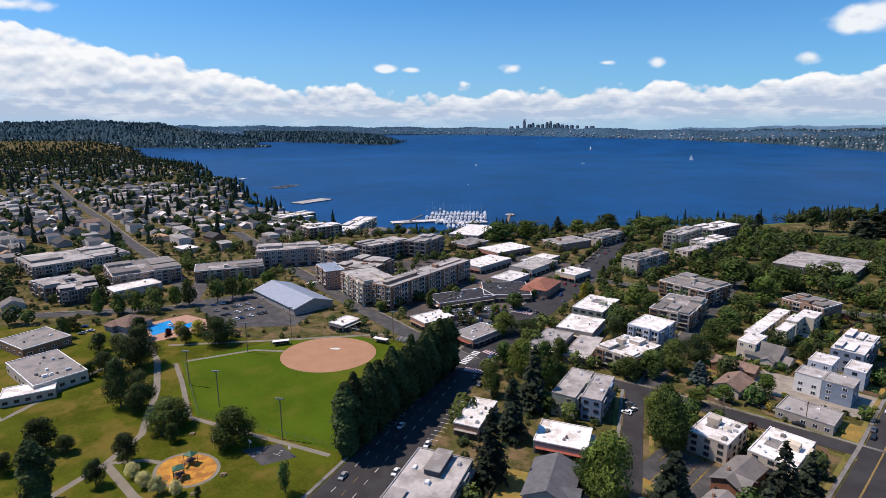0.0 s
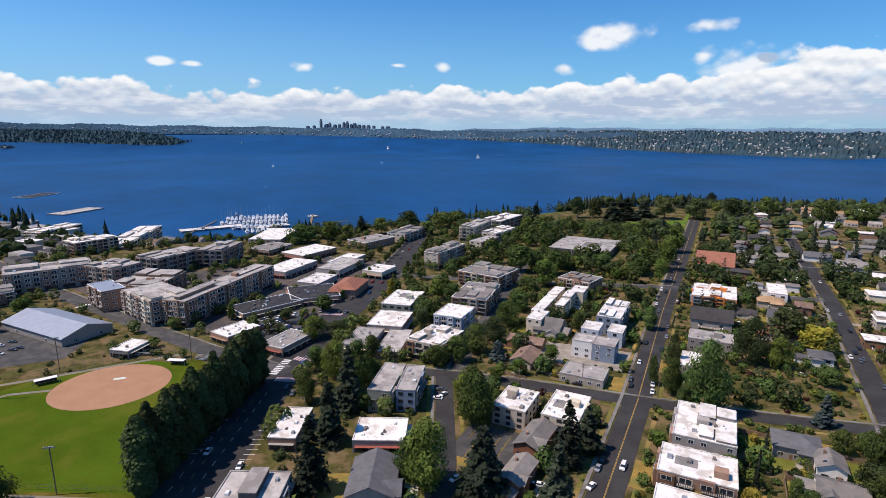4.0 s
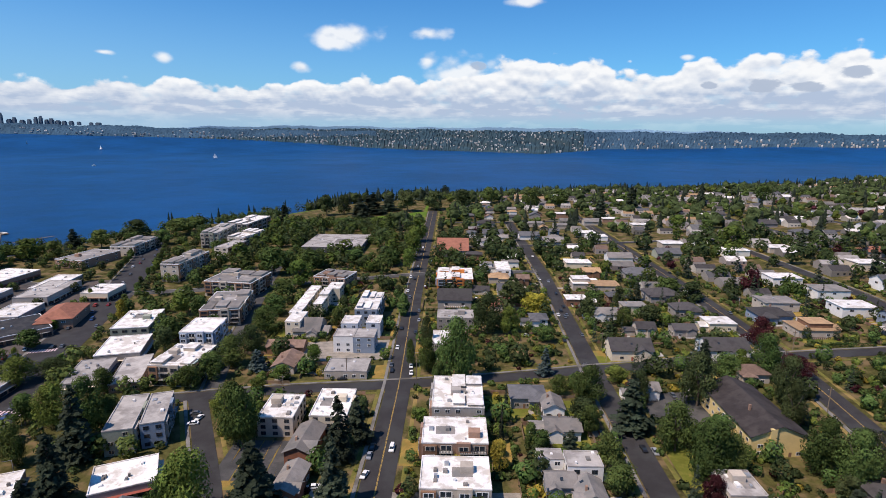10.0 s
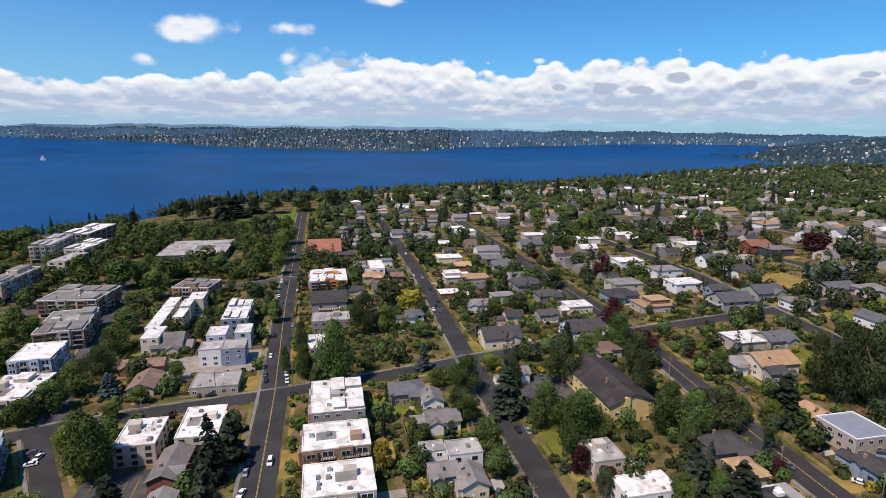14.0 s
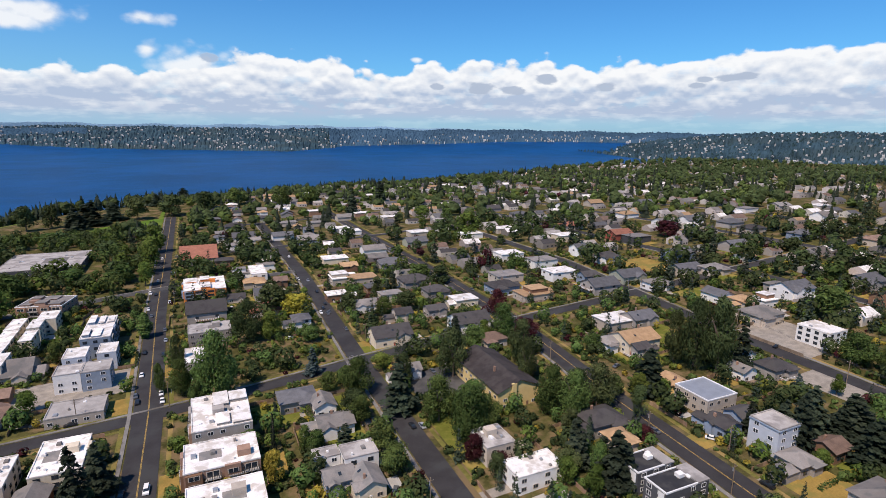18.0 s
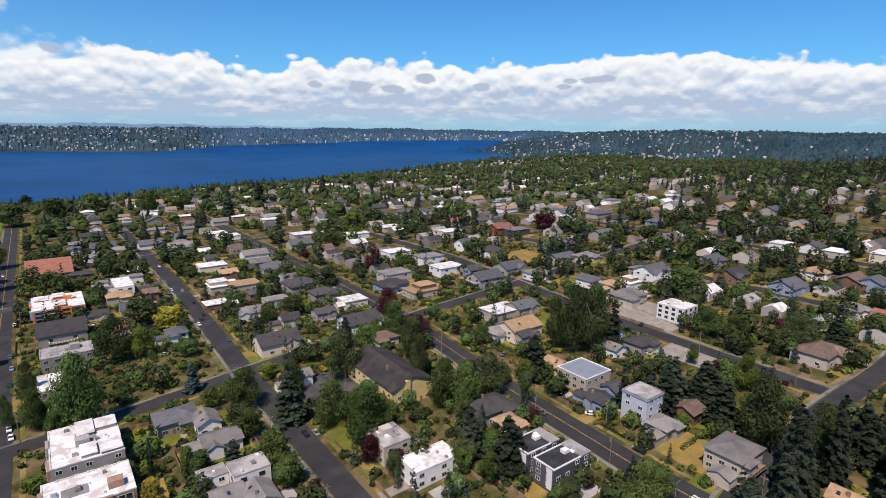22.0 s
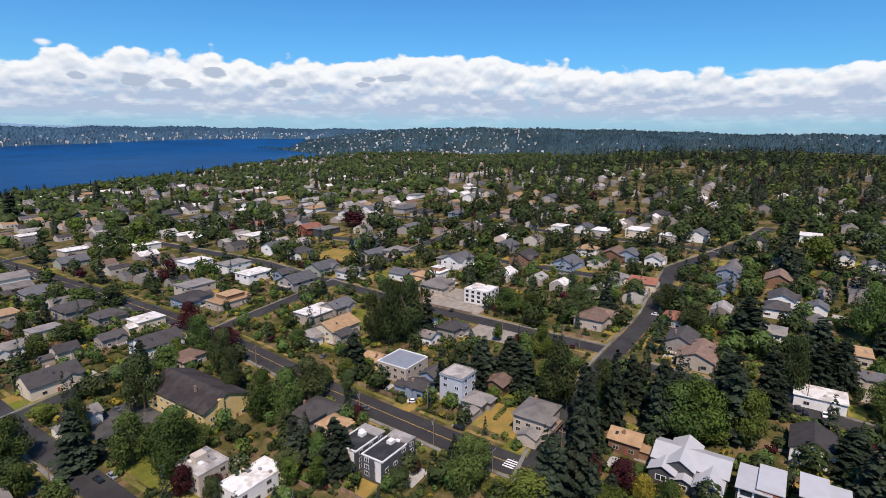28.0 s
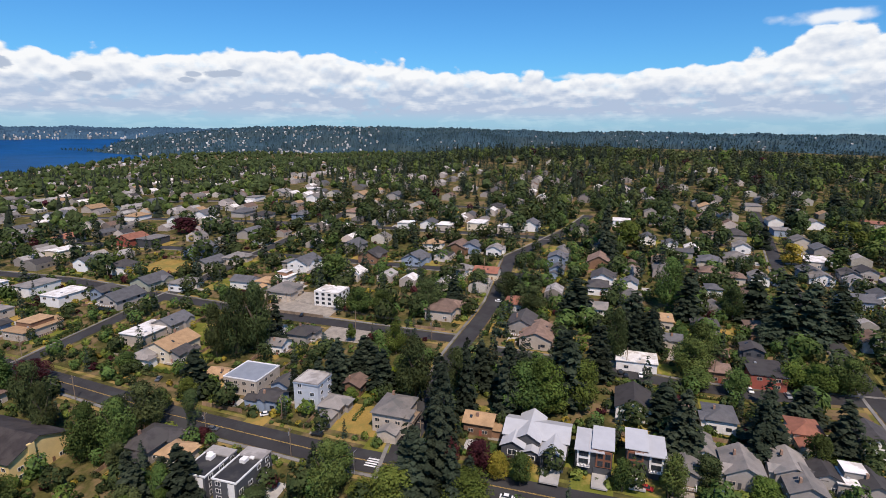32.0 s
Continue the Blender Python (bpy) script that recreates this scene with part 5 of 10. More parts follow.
block(-68.2, 202.3, 14.0, 19.2, 8, rot=0, roof='w', wall='b', floors=3, units=7)
block(-47.9, 205.9, 14.8, 22.9, 8, rot=0, roof='w', wall='c', floors=3, units=7)
house(-54.0, 183.9, 9.4, 19.1, 5, rot=-4, kind='G', roof='l', wall='a')
house(-52.7, 160.1, 7.9, 15.8, 5, rot=-4, kind='G', roof='l', wall='a')
block(-129.9, 247.0, 20.6, 25.8, 10, rot=-3, roof='w', wall='b', floors=3, units=8, balcony=8)
block(-136.0, 283.2, 17.6, 22.4, 12, rot=3, roof='w', wall='p', floors=4, units=3, balcony=4)
block(-143.2, 332.8, 23.6, 38.9, 10.5, rot=8, roof='l', wall='b', floors=4, units=8, balcony=8)
block(-157.1, 387.6, 35.8, 31.5, 11, rot=-8, roof='l', wall='b', floors=4, units=8, balcony=6)
block(-153.7, 243.5, 12.8, 33.3, 4, rot=18, roof='g', wall='k', floors=1, units=2, name='parking_deck', label='low brown parking deck with marked open top level')
block(-172.1, 268.4, 21.2, 26.7, 6, rot=16, roof='w', wall='g', floors=1, units=6, name='shop')
block(-185.5, 305.7, 20.0, 32.0, 7, rot=12, roof='w', wall='e', floors=2, units=7, name='shop')
block(-171.1, 238.7, 15.8, 26.8, 5, rot=16, roof='g', wall='g', floors=1, units=6, name='shop')
block(-89.4, 405.3, 25.8, 21.7, 9, rot=-14, roof='l', wall='k', floors=3, units=4)
block(-96.0, 363.0, 7.1, 19.8, 9, rot=0, roof='w', wall='c', floors=3, units=1, parapet=0.25, name='townhouse', most=3)
block(-95.5, 342.6, 7.0, 18.9, 9, rot=0, roof='w', wall='c', floors=3, units=1, parapet=0.25, name='townhouse', most=3)
block(-95.1, 323.8, 7.0, 18.3, 9, rot=0, roof='w', wall='c', floors=3, units=1, parapet=0.25, name='townhouse', most=3)
block(-91.8, 307.4, 8.8, 17.8, 9, rot=0, roof='w', wall='c', floors=3, units=1, parapet=0.25, name='townhouse', most=3)
block(-86.2, 360.2, 6.0, 15.8, 9, rot=0, roof='w', wall='c', floors=3, units=1, parapet=0.25, name='townhouse', most=3)
block(-85.4, 339.6, 5.7, 16.6, 9, rot=0, roof='w', wall='c', floors=3, units=1, parapet=0.25, name='townhouse', most=3)
block(-82.8, 374.3, 9.4, 16.2, 9, rot=0, roof='w', wall='c', floors=3, units=1, parapet=0.25, name='townhouse', most=3)
house(-83.7, 306.6, 15.0, 19.8, 4, rot=0, kind='g', roof='l', wall='b')
house(-89.0, 278.3, 19.6, 9.7, 4, rot=0, kind='g', roof='b', wall='n')
house(-82.4, 256.8, 10.8, 16.8, 4, rot=0, kind='G', roof='b', wall='b')
block(-57.9, 300.1, 9.7, 13.5, 10, rot=0, roof='w', wall='p', floors=3, units=1, most=4, name='townhouse')
block(-58.1, 281.8, 10.5, 11.4, 9, rot=0, roof='g', wall='w', floors=3, units=1, most=4, name='townhouse')
block(-46.8, 281.3, 11.4, 12.5, 9, rot=0, roof='g', wall='u', floors=3, units=1, most=4, name='townhouse')
block(-52.0, 333.5, 13.7, 35.6, 11, rot=0, roof='w', wall='u', floors=3, units=3, most=4)
block(-45.0, 304.0, 8.3, 13.4, 9, rot=0, roof='w', wall='p', floors=3, units=1, most=3, name='townhouse')
block(-50.7, 251.1, 20.5, 15.0, 4, rot=0, roof='g', wall='b', floors=1, units=3, name='office_building', label='low beige office with grey roof and solar panels')
block(3.0, 214.1, 21.0, 28.1, 9, rot=0, roof='w', wall='g', floors=3, units=12)
block(1.7, 183.4, 23.6, 17.8, 9, rot=0, roof='w', wall='k', floors=3, units=6, balcony=4)
block(1.8, 157.9, 22.4, 17.3, 9, rot=0, roof='w', wall='b', floors=3, units=8)
block(-5.5, 284.1, 9.5, 19.4, 6, rot=0, roof='w', wall='g', floors=2, units=1, name='apartment_building')
block(2.1, 415.4, 27.4, 33.6, 7.5, rot=0, roof='w', wall='o', floors=3, units=4, label='unfinished orange-sheathed building with blue wrap and white roof')
house(1.8, 358.5, 22.3, 20.8, 7, rot=0, kind='g', roof='k', wall='g')
block(2.3, 319.9, 22.1, 15.2, 7, rot=0, roof='g', wall='g', floors=2, units=4)
block(-117.6, 549.1, 57.6, 66.4, 6, rot=0, roof='g', wall='d', floors=2, units=10, name='office_building', most=10)
house(0.4, 526.6, 29.3, 40.3, 6, rot=0, kind='g', roof='r', wall='b')
block(41.2, 441.8, 11.7, 28.4, 7, rot=0, roof='w', wall='w', floors=2, units=1)
block(-319.2, 219.1, 40.1, 25.6, 16, rot=-12, roof='g', wall='c', floors=5, units=3, balcony=8, gap=3.4)
block(-300.4, 257.3, 16.4, 95.3, 16, rot=11, roof='g', wall='k', floors=5, units=8, balcony=12, gap=3.6, most=18)
block(-366.5, 216.3, 27.2, 15.2, 14, rot=-15, roof='m', wall='k', floors=4, units=1)
block(-362.0, 244.8, 32.3, 40.2, 13, rot=22, roof='g', wall='k', floors=4, units=4)
block(-456.1, 227.4, 30.2, 55.5, 15, rot=-26, roof='g', wall='g', floors=4, units=6, most=12)
block(-419.5, 254.5, 32.9, 25.7, 15, rot=4, roof='g', wall='g', floors=4, units=4, balcony=6)
block(-414.9, 302.6, 24.5, 48.0, 15, rot=4, roof='g', wall='g', floors=4, units=4, balcony=6)
block(-400.2, 342.0, 22.9, 40.0, 15, rot=22, roof='g', wall='g', floors=4, units=5, balcony=6)
block(-578.1, 377.4, 127.3, 24.0, 13, rot=128, roof='w', wall='c', floors=4, units=6, balcony=6)
block(-551.2, 316.3, 40.0, 24.0, 13, rot=84, roof='w', wall='c', floors=4, units=10, balcony=8)
block(-764.3, 393.7, 66.8, 26.0, 10, rot=109, roof='w', wall='c', floors=3, units=6)
block(-447.2, 168.7, 26.3, 52.8, 9, rot=-21, roof='l', wall='b', floors=4, units=9, balcony=6)
block(-485.9, 112.7, 49.5, 48.3, 11, rot=-5, roof='l', wall='g', floors=4, units=9, balcony=8)
block(-447.9, 96.7, 19.3, 33.2, 6, rot=7, roof='w', wall='b', floors=2, units=1, name='office_building')
block(-577.7, 80.5, 56.0, 74.4, 10, rot=6, roof='g', wall='g', floors=3, units=8, name='office_building')
block(-483.1, 56.2, 30.2, 29.7, 10, rot=9, roof='g', wall='g', floors=3, units=8, name='office_building')
block(-464.5, 64.1, 39.1, 23.6, 10, rot=-6, roof='g', wall='d', floors=3, units=5, name='office_building')
house(-347.8, 173.4, 61.2, 28.8, 4.6, rot=-0, kind='g', roof='m', wall='g', pitch=0.3)
block(-277.0, 171.8, 11.6, 15.6, 4, rot=14, roof='w', wall='g', floors=1, units=1, name='pavilion')
block(-243.7, 214.2, 15.9, 22.2, 5, rot=-6, roof='w', wall='k', floors=1, units=8, name='shop')
block(-207.1, 216.3, 15.6, 25.1, 5, rot=2, roof='l', wall='k', floors=1, units=8, name='shop')
block(-263.2, 258.1, 21.6, 42.7, 5, rot=-18, roof='d', wall='k', floors=1, units=10, name='shop')
block(-253.4, 294.0, 32.8, 33.5, 5, rot=-43, roof='d', wall='k', floors=1, units=6, name='shop')
block(-320.3, 344.1, 23.8, 44.0, 6, rot=5, roof='w', wall='g', floors=1, units=5, name='shop')
block(-271.8, 320.7, 18.8, 27.5, 6, rot=8, roof='w', wall='g', floors=1, units=5, name='shop')
block(-284.8, 367.1, 22.1, 42.9, 6, rot=7, roof='g', wall='g', floors=1, units=5, name='shop')
block(-293.1, 386.6, 17.9, 37.0, 6, rot=7, roof='w', wall='g', floors=1, units=3, name='shop')
block(-246.9, 369.3, 18.9, 23.3, 6, rot=2, roof='w', wall='c', floors=1, units=3, name='shop')
block(-345.5, 398.0, 29.1, 43.9, 6, rot=-5, roof='w', wall='k', floors=1, units=5, name='shop')
house(-240.1, 319.3, 18.7, 29.9, 6, rot=16, kind='h', roof='r', wall='k')
block(-615.3, 514.8, 80.8, 18.0, 7, rot=63, roof='w', wall='g', floors=2, units=4, name='marina_building')
block(-554.3, 564.6, 45.1, 18.0, 7, rot=64, roof='w', wall='g', floors=2, units=2, name='marina_building')
block(-438.6, 450.1, 34.6, 67.6, 6, rot=25, roof='w', wall='b', floors=2, units=3, name='shop')
block(-393.2, 397.1, 24.5, 33.7, 5, rot=2, roof='l', wall='k', floors=1, units=4, name='shop')
block(-944.1, 524.8, 33.3, 79.4, 6, rot=15, roof='g', wall='d', floors=2, units=0, name='boathouse')
block(-1237.4, 616.6, 35.3, 84.8, 6, rot=26, roof='d', wall='g', floors=2, units=0, name='boathouse')
block(-218.2, 433.4, 14.7, 48.2, 14, rot=-4, roof='l', wall='b', floors=4, units=5, balcony=6)
block(-244.5, 562.0, 17.5, 58.9, 15, rot=4, roof='g', wall='e', floors=4, units=3, balcony=4)
block(-240.5, 637.0, 24.5, 61.0, 12, rot=-6, roof='w', wall='g', floors=3, units=5)
block(-215.4, 559.8, 17.6, 44.9, 10, rot=-8, roof='w', wall='b', floors=3, units=3)
block(-210.8, 507.2, 13.8, 34.3, 10, rot=-9, roof='g', wall='b', floors=3, units=2)
block(-309.2, 518.7, 21.9, 49.2, 9, rot=2, roof='l', wall='b', floors=3, units=4)
block(-322.6, 468.3, 27.3, 42.5, 7, rot=-11, roof='l', wall='k', floors=2, units=4)
block(-317.3, 25.9, 41.6, 22.2, 5.5, rot=9, roof='l', wall='b', floors=1, units=12, name='community_centre', label='beige low community centre with grey roof and white canopies')
block(-297.1, 16.8, 12.4, 20.5, 4, rot=-12, roof='w', wall='b', floors=1, units=0, name='canopy_wing', label='white flat canopy roof along a low building')
block(-369.6, 27.5, 28.1, 24.1, 5, rot=17, roof='l', wall='n', floors=1, units=4, name='hall')
house(-367.6, 74.9, 17.7, 16.8, 4, rot=20, kind='h', roof='b', wall='g')
house(33.4, 222.4, 15.0, 12.0, 4.6, 'h', 's', 'g')
house(42.6, 212.4, 8.5, 10.7, 4.6, 'G', 'l', 'w')
house(43.3, 195.7, 13.3, 10.7, 4.6, 'g', 'l', 'w')
house(36.2, 161.3, 9.4, 8.5, 4.6, 'g', 'l', 'u')
house(44.7, 154.9, 8.9, 11.1, 4.6, 'G', 'l', 'c')
house(85.6, 225.8, 10.7, 8.5, 4.6, 'g', 'l', 'w')
house(110.5, 228.3, 8.5, 9.0, 4.6, 'G', 'l', 'w')
house(137.7, 238.3, 13.2, 10.5, 4.6, 'h', 'b', 'b')
block(45.3, 168.3, 11.8, 9.2, 7, rot=0, roof='g', wall='w', floors=2, units=3, name='house', label='white modern house with a roof deck')
block(34.8, 172.8, 8.8, 6.4, 6, rot=0, roof='g', wall='w', floors=2, units=1, name='house', label='white modern house with a roof deck')
hall = house(116.7, 197.2, 20.7, 40.0, 8, rot=0, kind='G', roof='n', wall='y', pitch=0.4)
for k in range(9):
    for hz in (1.2, 4.8):
        put_window(hall, -17.5 + k * 4.3, 10.35, hz, 1.8, 1.3, 180, False)
part("pilaster", BOX, WALLS["y"], hall, x=-20.3, y=3.0, z=-1, sx=0.9, sy=2.2, sz=12.2)
part("porch", prism(6, 5, 5.0, 1.6), WALLS["y"], hall, x=-6, y=11.0, rz=90)
part("porch_roof", gable(6, 5, 1.6, 0.4), ROOFS["n"], hall, x=-6, y=11.0, z=5.0, rz=90)
block(90.6, 154.0, 11.4, 12.9, 7, rot=0, roof='g', wall='b', floors=2, units=4, name='house', label='beige flat-roofed house with white roof trim')
block(95.5, 135.2, 18.0, 10.3, 6, rot=0, roof='w', wall='w', floors=2, units=3, name='house', label='bright white modern flat-roofed house')
duplex = block(127.1, 117.8, 15.1, 9.2, 7.5, rot=0, roof='d', wall='d', floors=3, units=1, parapet=0.5, name='house', label='dark modern house with white parapet round a roof deck')
part("street_roof", BOX, ROOFS["g"], duplex, x=5.59, z=7.6, sx=4.23, sy=9.50, sz=0.45)
part("stair_head", BOX, WALLS["w"], duplex, x=1.51, y=0.6, z=7.6, sx=2.4, sy=2.0, sz=1.2)
part("front_panel", BOX, WALLS["w"], duplex, x=-7.61, y=-2.76, z=0, sx=0.14, sy=2.2, sz=7.2)
duplex = block(128.6, 106.4, 17.7, 8.8, 7.5, rot=0, roof='d', wall='d', floors=3, units=1, parapet=0.5, name='house', label='dark modern house with white parapet round a roof deck')
part("street_roof", BOX, ROOFS["g"], duplex, x=6.55, z=7.6, sx=4.96, sy=9.10, sz=0.45)
part("stair_head", BOX, WALLS["w"], duplex, x=1.77, y=0.6, z=7.6, sx=2.4, sy=2.0, sz=1.2)
part("front_panel", BOX, WALLS["w"], duplex, x=-8.91, y=-2.64, z=0, sx=0.14, sy=2.2, sz=7.2)
block(183.2, 142.7, 16.3, 16.2, 6.5, rot=0, roof='m', wall='b', floors=2, units=0, balcony=3, name='house', label='beige two-storey house with grey flat roof and balconies')
block(177.6, 109.7, 11.2, 10.8, 11.5, rot=0, roof='g', wall='p', floors=4, units=0, balcony=3, name='house', label='pale blue tall modern house with balconies')
block(278.5, 156.3, 14.0, 15.8, 8, rot=0, roof='w', wall='w', floors=3, units=1, name='house', label='new white modern flat-roofed house')
house(92.1, 270.5, 21.0, 15.0, 5.5, 'g', 'k', 'c')
house(138.7, 266.5, 21.0, 15.0, 5.5, 'g', 'k', 'w')
house(153.8, 304.0, 15.4, 12.3, 4.6, 'f', 'w', 'c')
house(130.3, 296.0, 12.2, 9.8, 4.6, 'g', 'k', 'g')
house(145.4, 330.5, 15.5, 12.4, 4.6, 'h', 'k', 'g')
house(94.6, 327.6, 13.1, 10.5, 4.6, 'g', 'l', 'w')
house(83.7, 358.3, 13.6, 10.8, 4.6, 'f', 'w', 'n')
house(98.6, 396.4, 19.7, 15.0, 5.0, 'f', 'w', 'b')
house(107.4, 461.9, 21.0, 15.0, 4.6, 'f', 'w', 'c')
house(146.9, 476.9, 21.0, 15.0, 4.6, 'g', 'l', 'w')
house(144.6, 419.6, 21.0, 15.0, 4.6, 'h', 's', 'g')
house(110.8, 390.0, 21.0, 15.0, 4.6, 'f', 't', 'b')
house(142.4, 362.8, 21.0, 15.0, 4.6, 'h', 'k', 'g')
house(250.9, 483.4, 21.0, 15.0, 5.5, 'f', 'w', 'w')
house(211.5, 525.9, 21.0, 15.0, 5.0, 'f', 'w', 'b')
house(192.6, 486.3, 21.0, 15.0, 4.6, 'g', 's', 'e')
house(238.3, 388.2, 21.0, 15.0, 5.5, 'f', 'w', 'w')
house(202.5, 332.6, 21.0, 15.0, 6.0, 'f', 'l', 'b')
house(188.5, 314.4, 19.5, 15.0, 4.6, 'h', 'k', 'u')
house(197.7, 290.7, 20.8, 15.0, 4.0, 'f', 't', 'b')
house(246.8, 352.4, 21.0, 15.0, 6.0, 'f', 'l', 'w')
house(239.0, 317.9, 21.0, 15.0, 6.0, 'f', 'w', 'w')
house(243.1, 278.2, 21.0, 15.0, 5.5, 'g', 's', 'g')
house(248.1, 297.4, 11.9, 9.5, 6.0, 'g', 'k', 'u')
house(210.4, 225.8, 21.0, 15.0, 4.6, 'f', 'w', 'b')
house(223.1, 221.9, 15.9, 12.8, 4.6, 'g', 's', 'g')
house(187.1, 203.5, 12.1, 9.7, 4.6, 'h', 'l', 'w')
house(198.3, 199.0, 20.1, 15.0, 6.0, 'g', 't', 'c')
house(318.1, 417.5, 21.0, 15.0, 6.0, 'f', 'w', 'c')
house(295.5, 363.7, 17.2, 13.8, 6.0, 'g', 's', 'w')
house(294.2, 330.7, 15.2, 12.2, 6.0, 'h', 'k', 'w')
house(274.1, 286.7, 19.9, 15.0, 4.6, 'g', 's', 'e')
house(276.8, 262.1, 15.8, 12.7, 4.6, 'h', 'l', 'w')
house(360.7, 392.5, 21.0, 15.0, 6.0, 'g', 'r', 'r')
house(363.7, 373.1, 21.0, 15.0, 6.0, 'f', 'l', 'd')
house(343.7, 306.7, 21.0, 15.0, 6.0, 'g', 's', 'u')
house(318.2, 276.6, 21.0, 15.0, 4.6, 'g', 's', 'b')
house(333.4, 265.5, 16.1, 12.9, 4.6, 'h', 'l', 'b')
house(439.5, 413.4, 21.0, 15.0, 4.6, 'g', 'l', 'w')
house(467.4, 405.7, 21.0, 15.0, 4.6, 'g', 's', 'w')
house(480.5, 369.7, 21.0, 15.0, 4.6, 'h', 's', 'g')
house(289.5, 225.2, 11.7, 14.6, 4.6, 'G', 's', 'w')
house(292.2, 210.9, 12.1, 9.7, 4.6, 'h', 't', 'b')
house(281.5, 191.1, 19.5, 15.0, 4.6, 'h', 'l', 'b')
house(331.7, 218.4, 9.3, 8.5, 4.6, 'h', 'l', 'g')
house(331.4, 206.7, 21.0, 15.0, 6.0, 'g', 's', 'w')
house(302.6, 204.1, 12.0, 9.6, 4.6, 'f', 'w', 'w')
house(229.7, 162.3, 8.5, 9.0, 4.6, 'G', 's', 'w')
house(214.9, 150.8, 8.5, 9.0, 4.6, 'G', 'l', 'w')
house(229.6, 146.0, 13.1, 10.5, 4.6, 'h', 'k', 'g')
house(182.0, 157.8, 8.5, 9.0, 4.6, 'G', 't', 'y')
house(172.1, 124.9, 8.5, 9.0, 4.6, 'G', 'k', 'u')
house(183.0, 126.0, 9.0, 8.5, 4.6, 'g', 'k', 'u')
house(175.4, 99.1, 9.7, 8.5, 4.0, 'h', 'l', 'g')
house(191.9, 98.7, 9.0, 8.5, 4.0, 'g', 'b', 'n')
house(135.6, 149.7, 15.2, 12.2, 4.6, 'h', 'k', 'g')
house(133.4, 136.9, 9.0, 8.5, 4.0, 'h', 't', 'b')
house(35.4, 563.4, 21.0, 15.0, 4.6, 'f', 'l', 'w')
house(40.7, 674.6, 21.0, 15.0, 4.6, 'h', 'k', 'g')
house(44.2, 605.9, 21.0, 15.0, 4.6, 'g', 's', 'w')
house(117.1, 820.2, 21.0, 15.0, 4.6, 'f', 'w', 'w')
house(30.6, 444.4, 15.1, 12.1, 6.0, 'f', 'l', 'w')
house(36.3, 418.7, 15.2, 12.2, 4.6, 'h', 't', 'b')
house(41.1, 384.7, 16.5, 13.2, 4.6, 'g', 's', 'g')
house(39.1, 352.0, 16.7, 13.4, 4.6, 'h', 'r', 'b')
house(82.8, 591.5, 21.0, 15.0, 4.6, 'g', 's', 'w')
house(102.7, 556.1, 21.0, 15.0, 4.6, 'g', 'l', 'u')
house(50.5, 468.3, 14.2, 11.4, 4.6, 'f', 'l', 'w')
house(148.7, 735.4, 21.0, 15.0, 6.0, 'f', 'w', 'k')
house(131.4, 652.4, 21.0, 15.0, 4.6, 'f', 'l', 'b')
house(101.3, 671.0, 21.0, 15.0, 4.6, 'f', 'l', 'b')
house(171.5, 674.2, 21.0, 15.0, 4.6, 'g', 'l', 'b')
house(199.0, 693.1, 21.0, 15.0, 4.6, 'f', 'w', 'k')
house(145.9, 600.5, 21.0, 15.0, 4.6, 'f', 'w', 'g')
house(152.4, 576.6, 21.0, 15.0, 4.6, 'f', 'w', 'w')
house(220.0, 641.0, 21.0, 15.0, 4.6, 'f', 'w', 'b')
house(272.1, 602.8, 21.0, 15.0, 4.6, 'g', 's', 'w')
house(337.8, 709.3, 21.0, 15.0, 4.6, 'g', 'k', 'b')
house(294.1, 492.1, 21.0, 15.0, 4.6, 'f', 'w', 'b')
house(358.4, 560.9, 21.0, 15.0, 4.6, 'h', 's', 'g')
house(366.7, 525.6, 21.0, 15.0, 4.6, 'f', 'l', 'g')
house(442.4, 584.4, 21.0, 15.0, 4.6, 'g', 's', 'w')
house(355.6, 625.5, 21.0, 15.0, 4.6, 'g', 'k', 'g')
house(486.1, 581.3, 21.0, 15.0, 4.6, 'g', 't', 'b')
house(461.0, 692.3, 21.0, 15.0, 4.6, 'g', 'l', 'w')
house(357.5, 460.6, 21.0, 15.0, 4.6, 'h', 'r', 'b')
house(449.0, 477.5, 21.0, 15.0, 4.6, 'h', 't', 'w')
house(529.7, 534.7, 21.0, 15.0, 4.6, 'g', 's', 'g')
house(564.7, 416.7, 21.0, 15.0, 4.6, 'f', 'l', 'w')
house(604.4, 404.8, 21.0, 15.0, 4.6, 'g', 'l', 'b')
house(478.2, 296.6, 21.0, 15.0, 4.6, 'h', 's', 'u')
house(543.5, 307.8, 21.0, 15.0, 4.6, 'f', 't', 'w')
house(402.3, 302.8, 20.5, 15.0, 4.6, 'g', 's', 'g')
house(470.1, 338.7, 21.0, 15.0, 4.6, 'h', 'k', 'b')
house(628.3, 376.1, 21.0, 15.0, 4.6, 'f', 'w', 'b')
house(497.6, 250.1, 21.0, 15.0, 4.6, 'h', 'b', 'b')
house(175.1, 73.5, 15.0, 12.0, 7.0, 'h', 'l', 'b')
house(179.6, 41.5, 8.5, 10.4, 4.6, 'G', 't', 'n')
house(193.9, 191.1, 9.0, 8.5, 4.6, 'g', 'k', 'g')
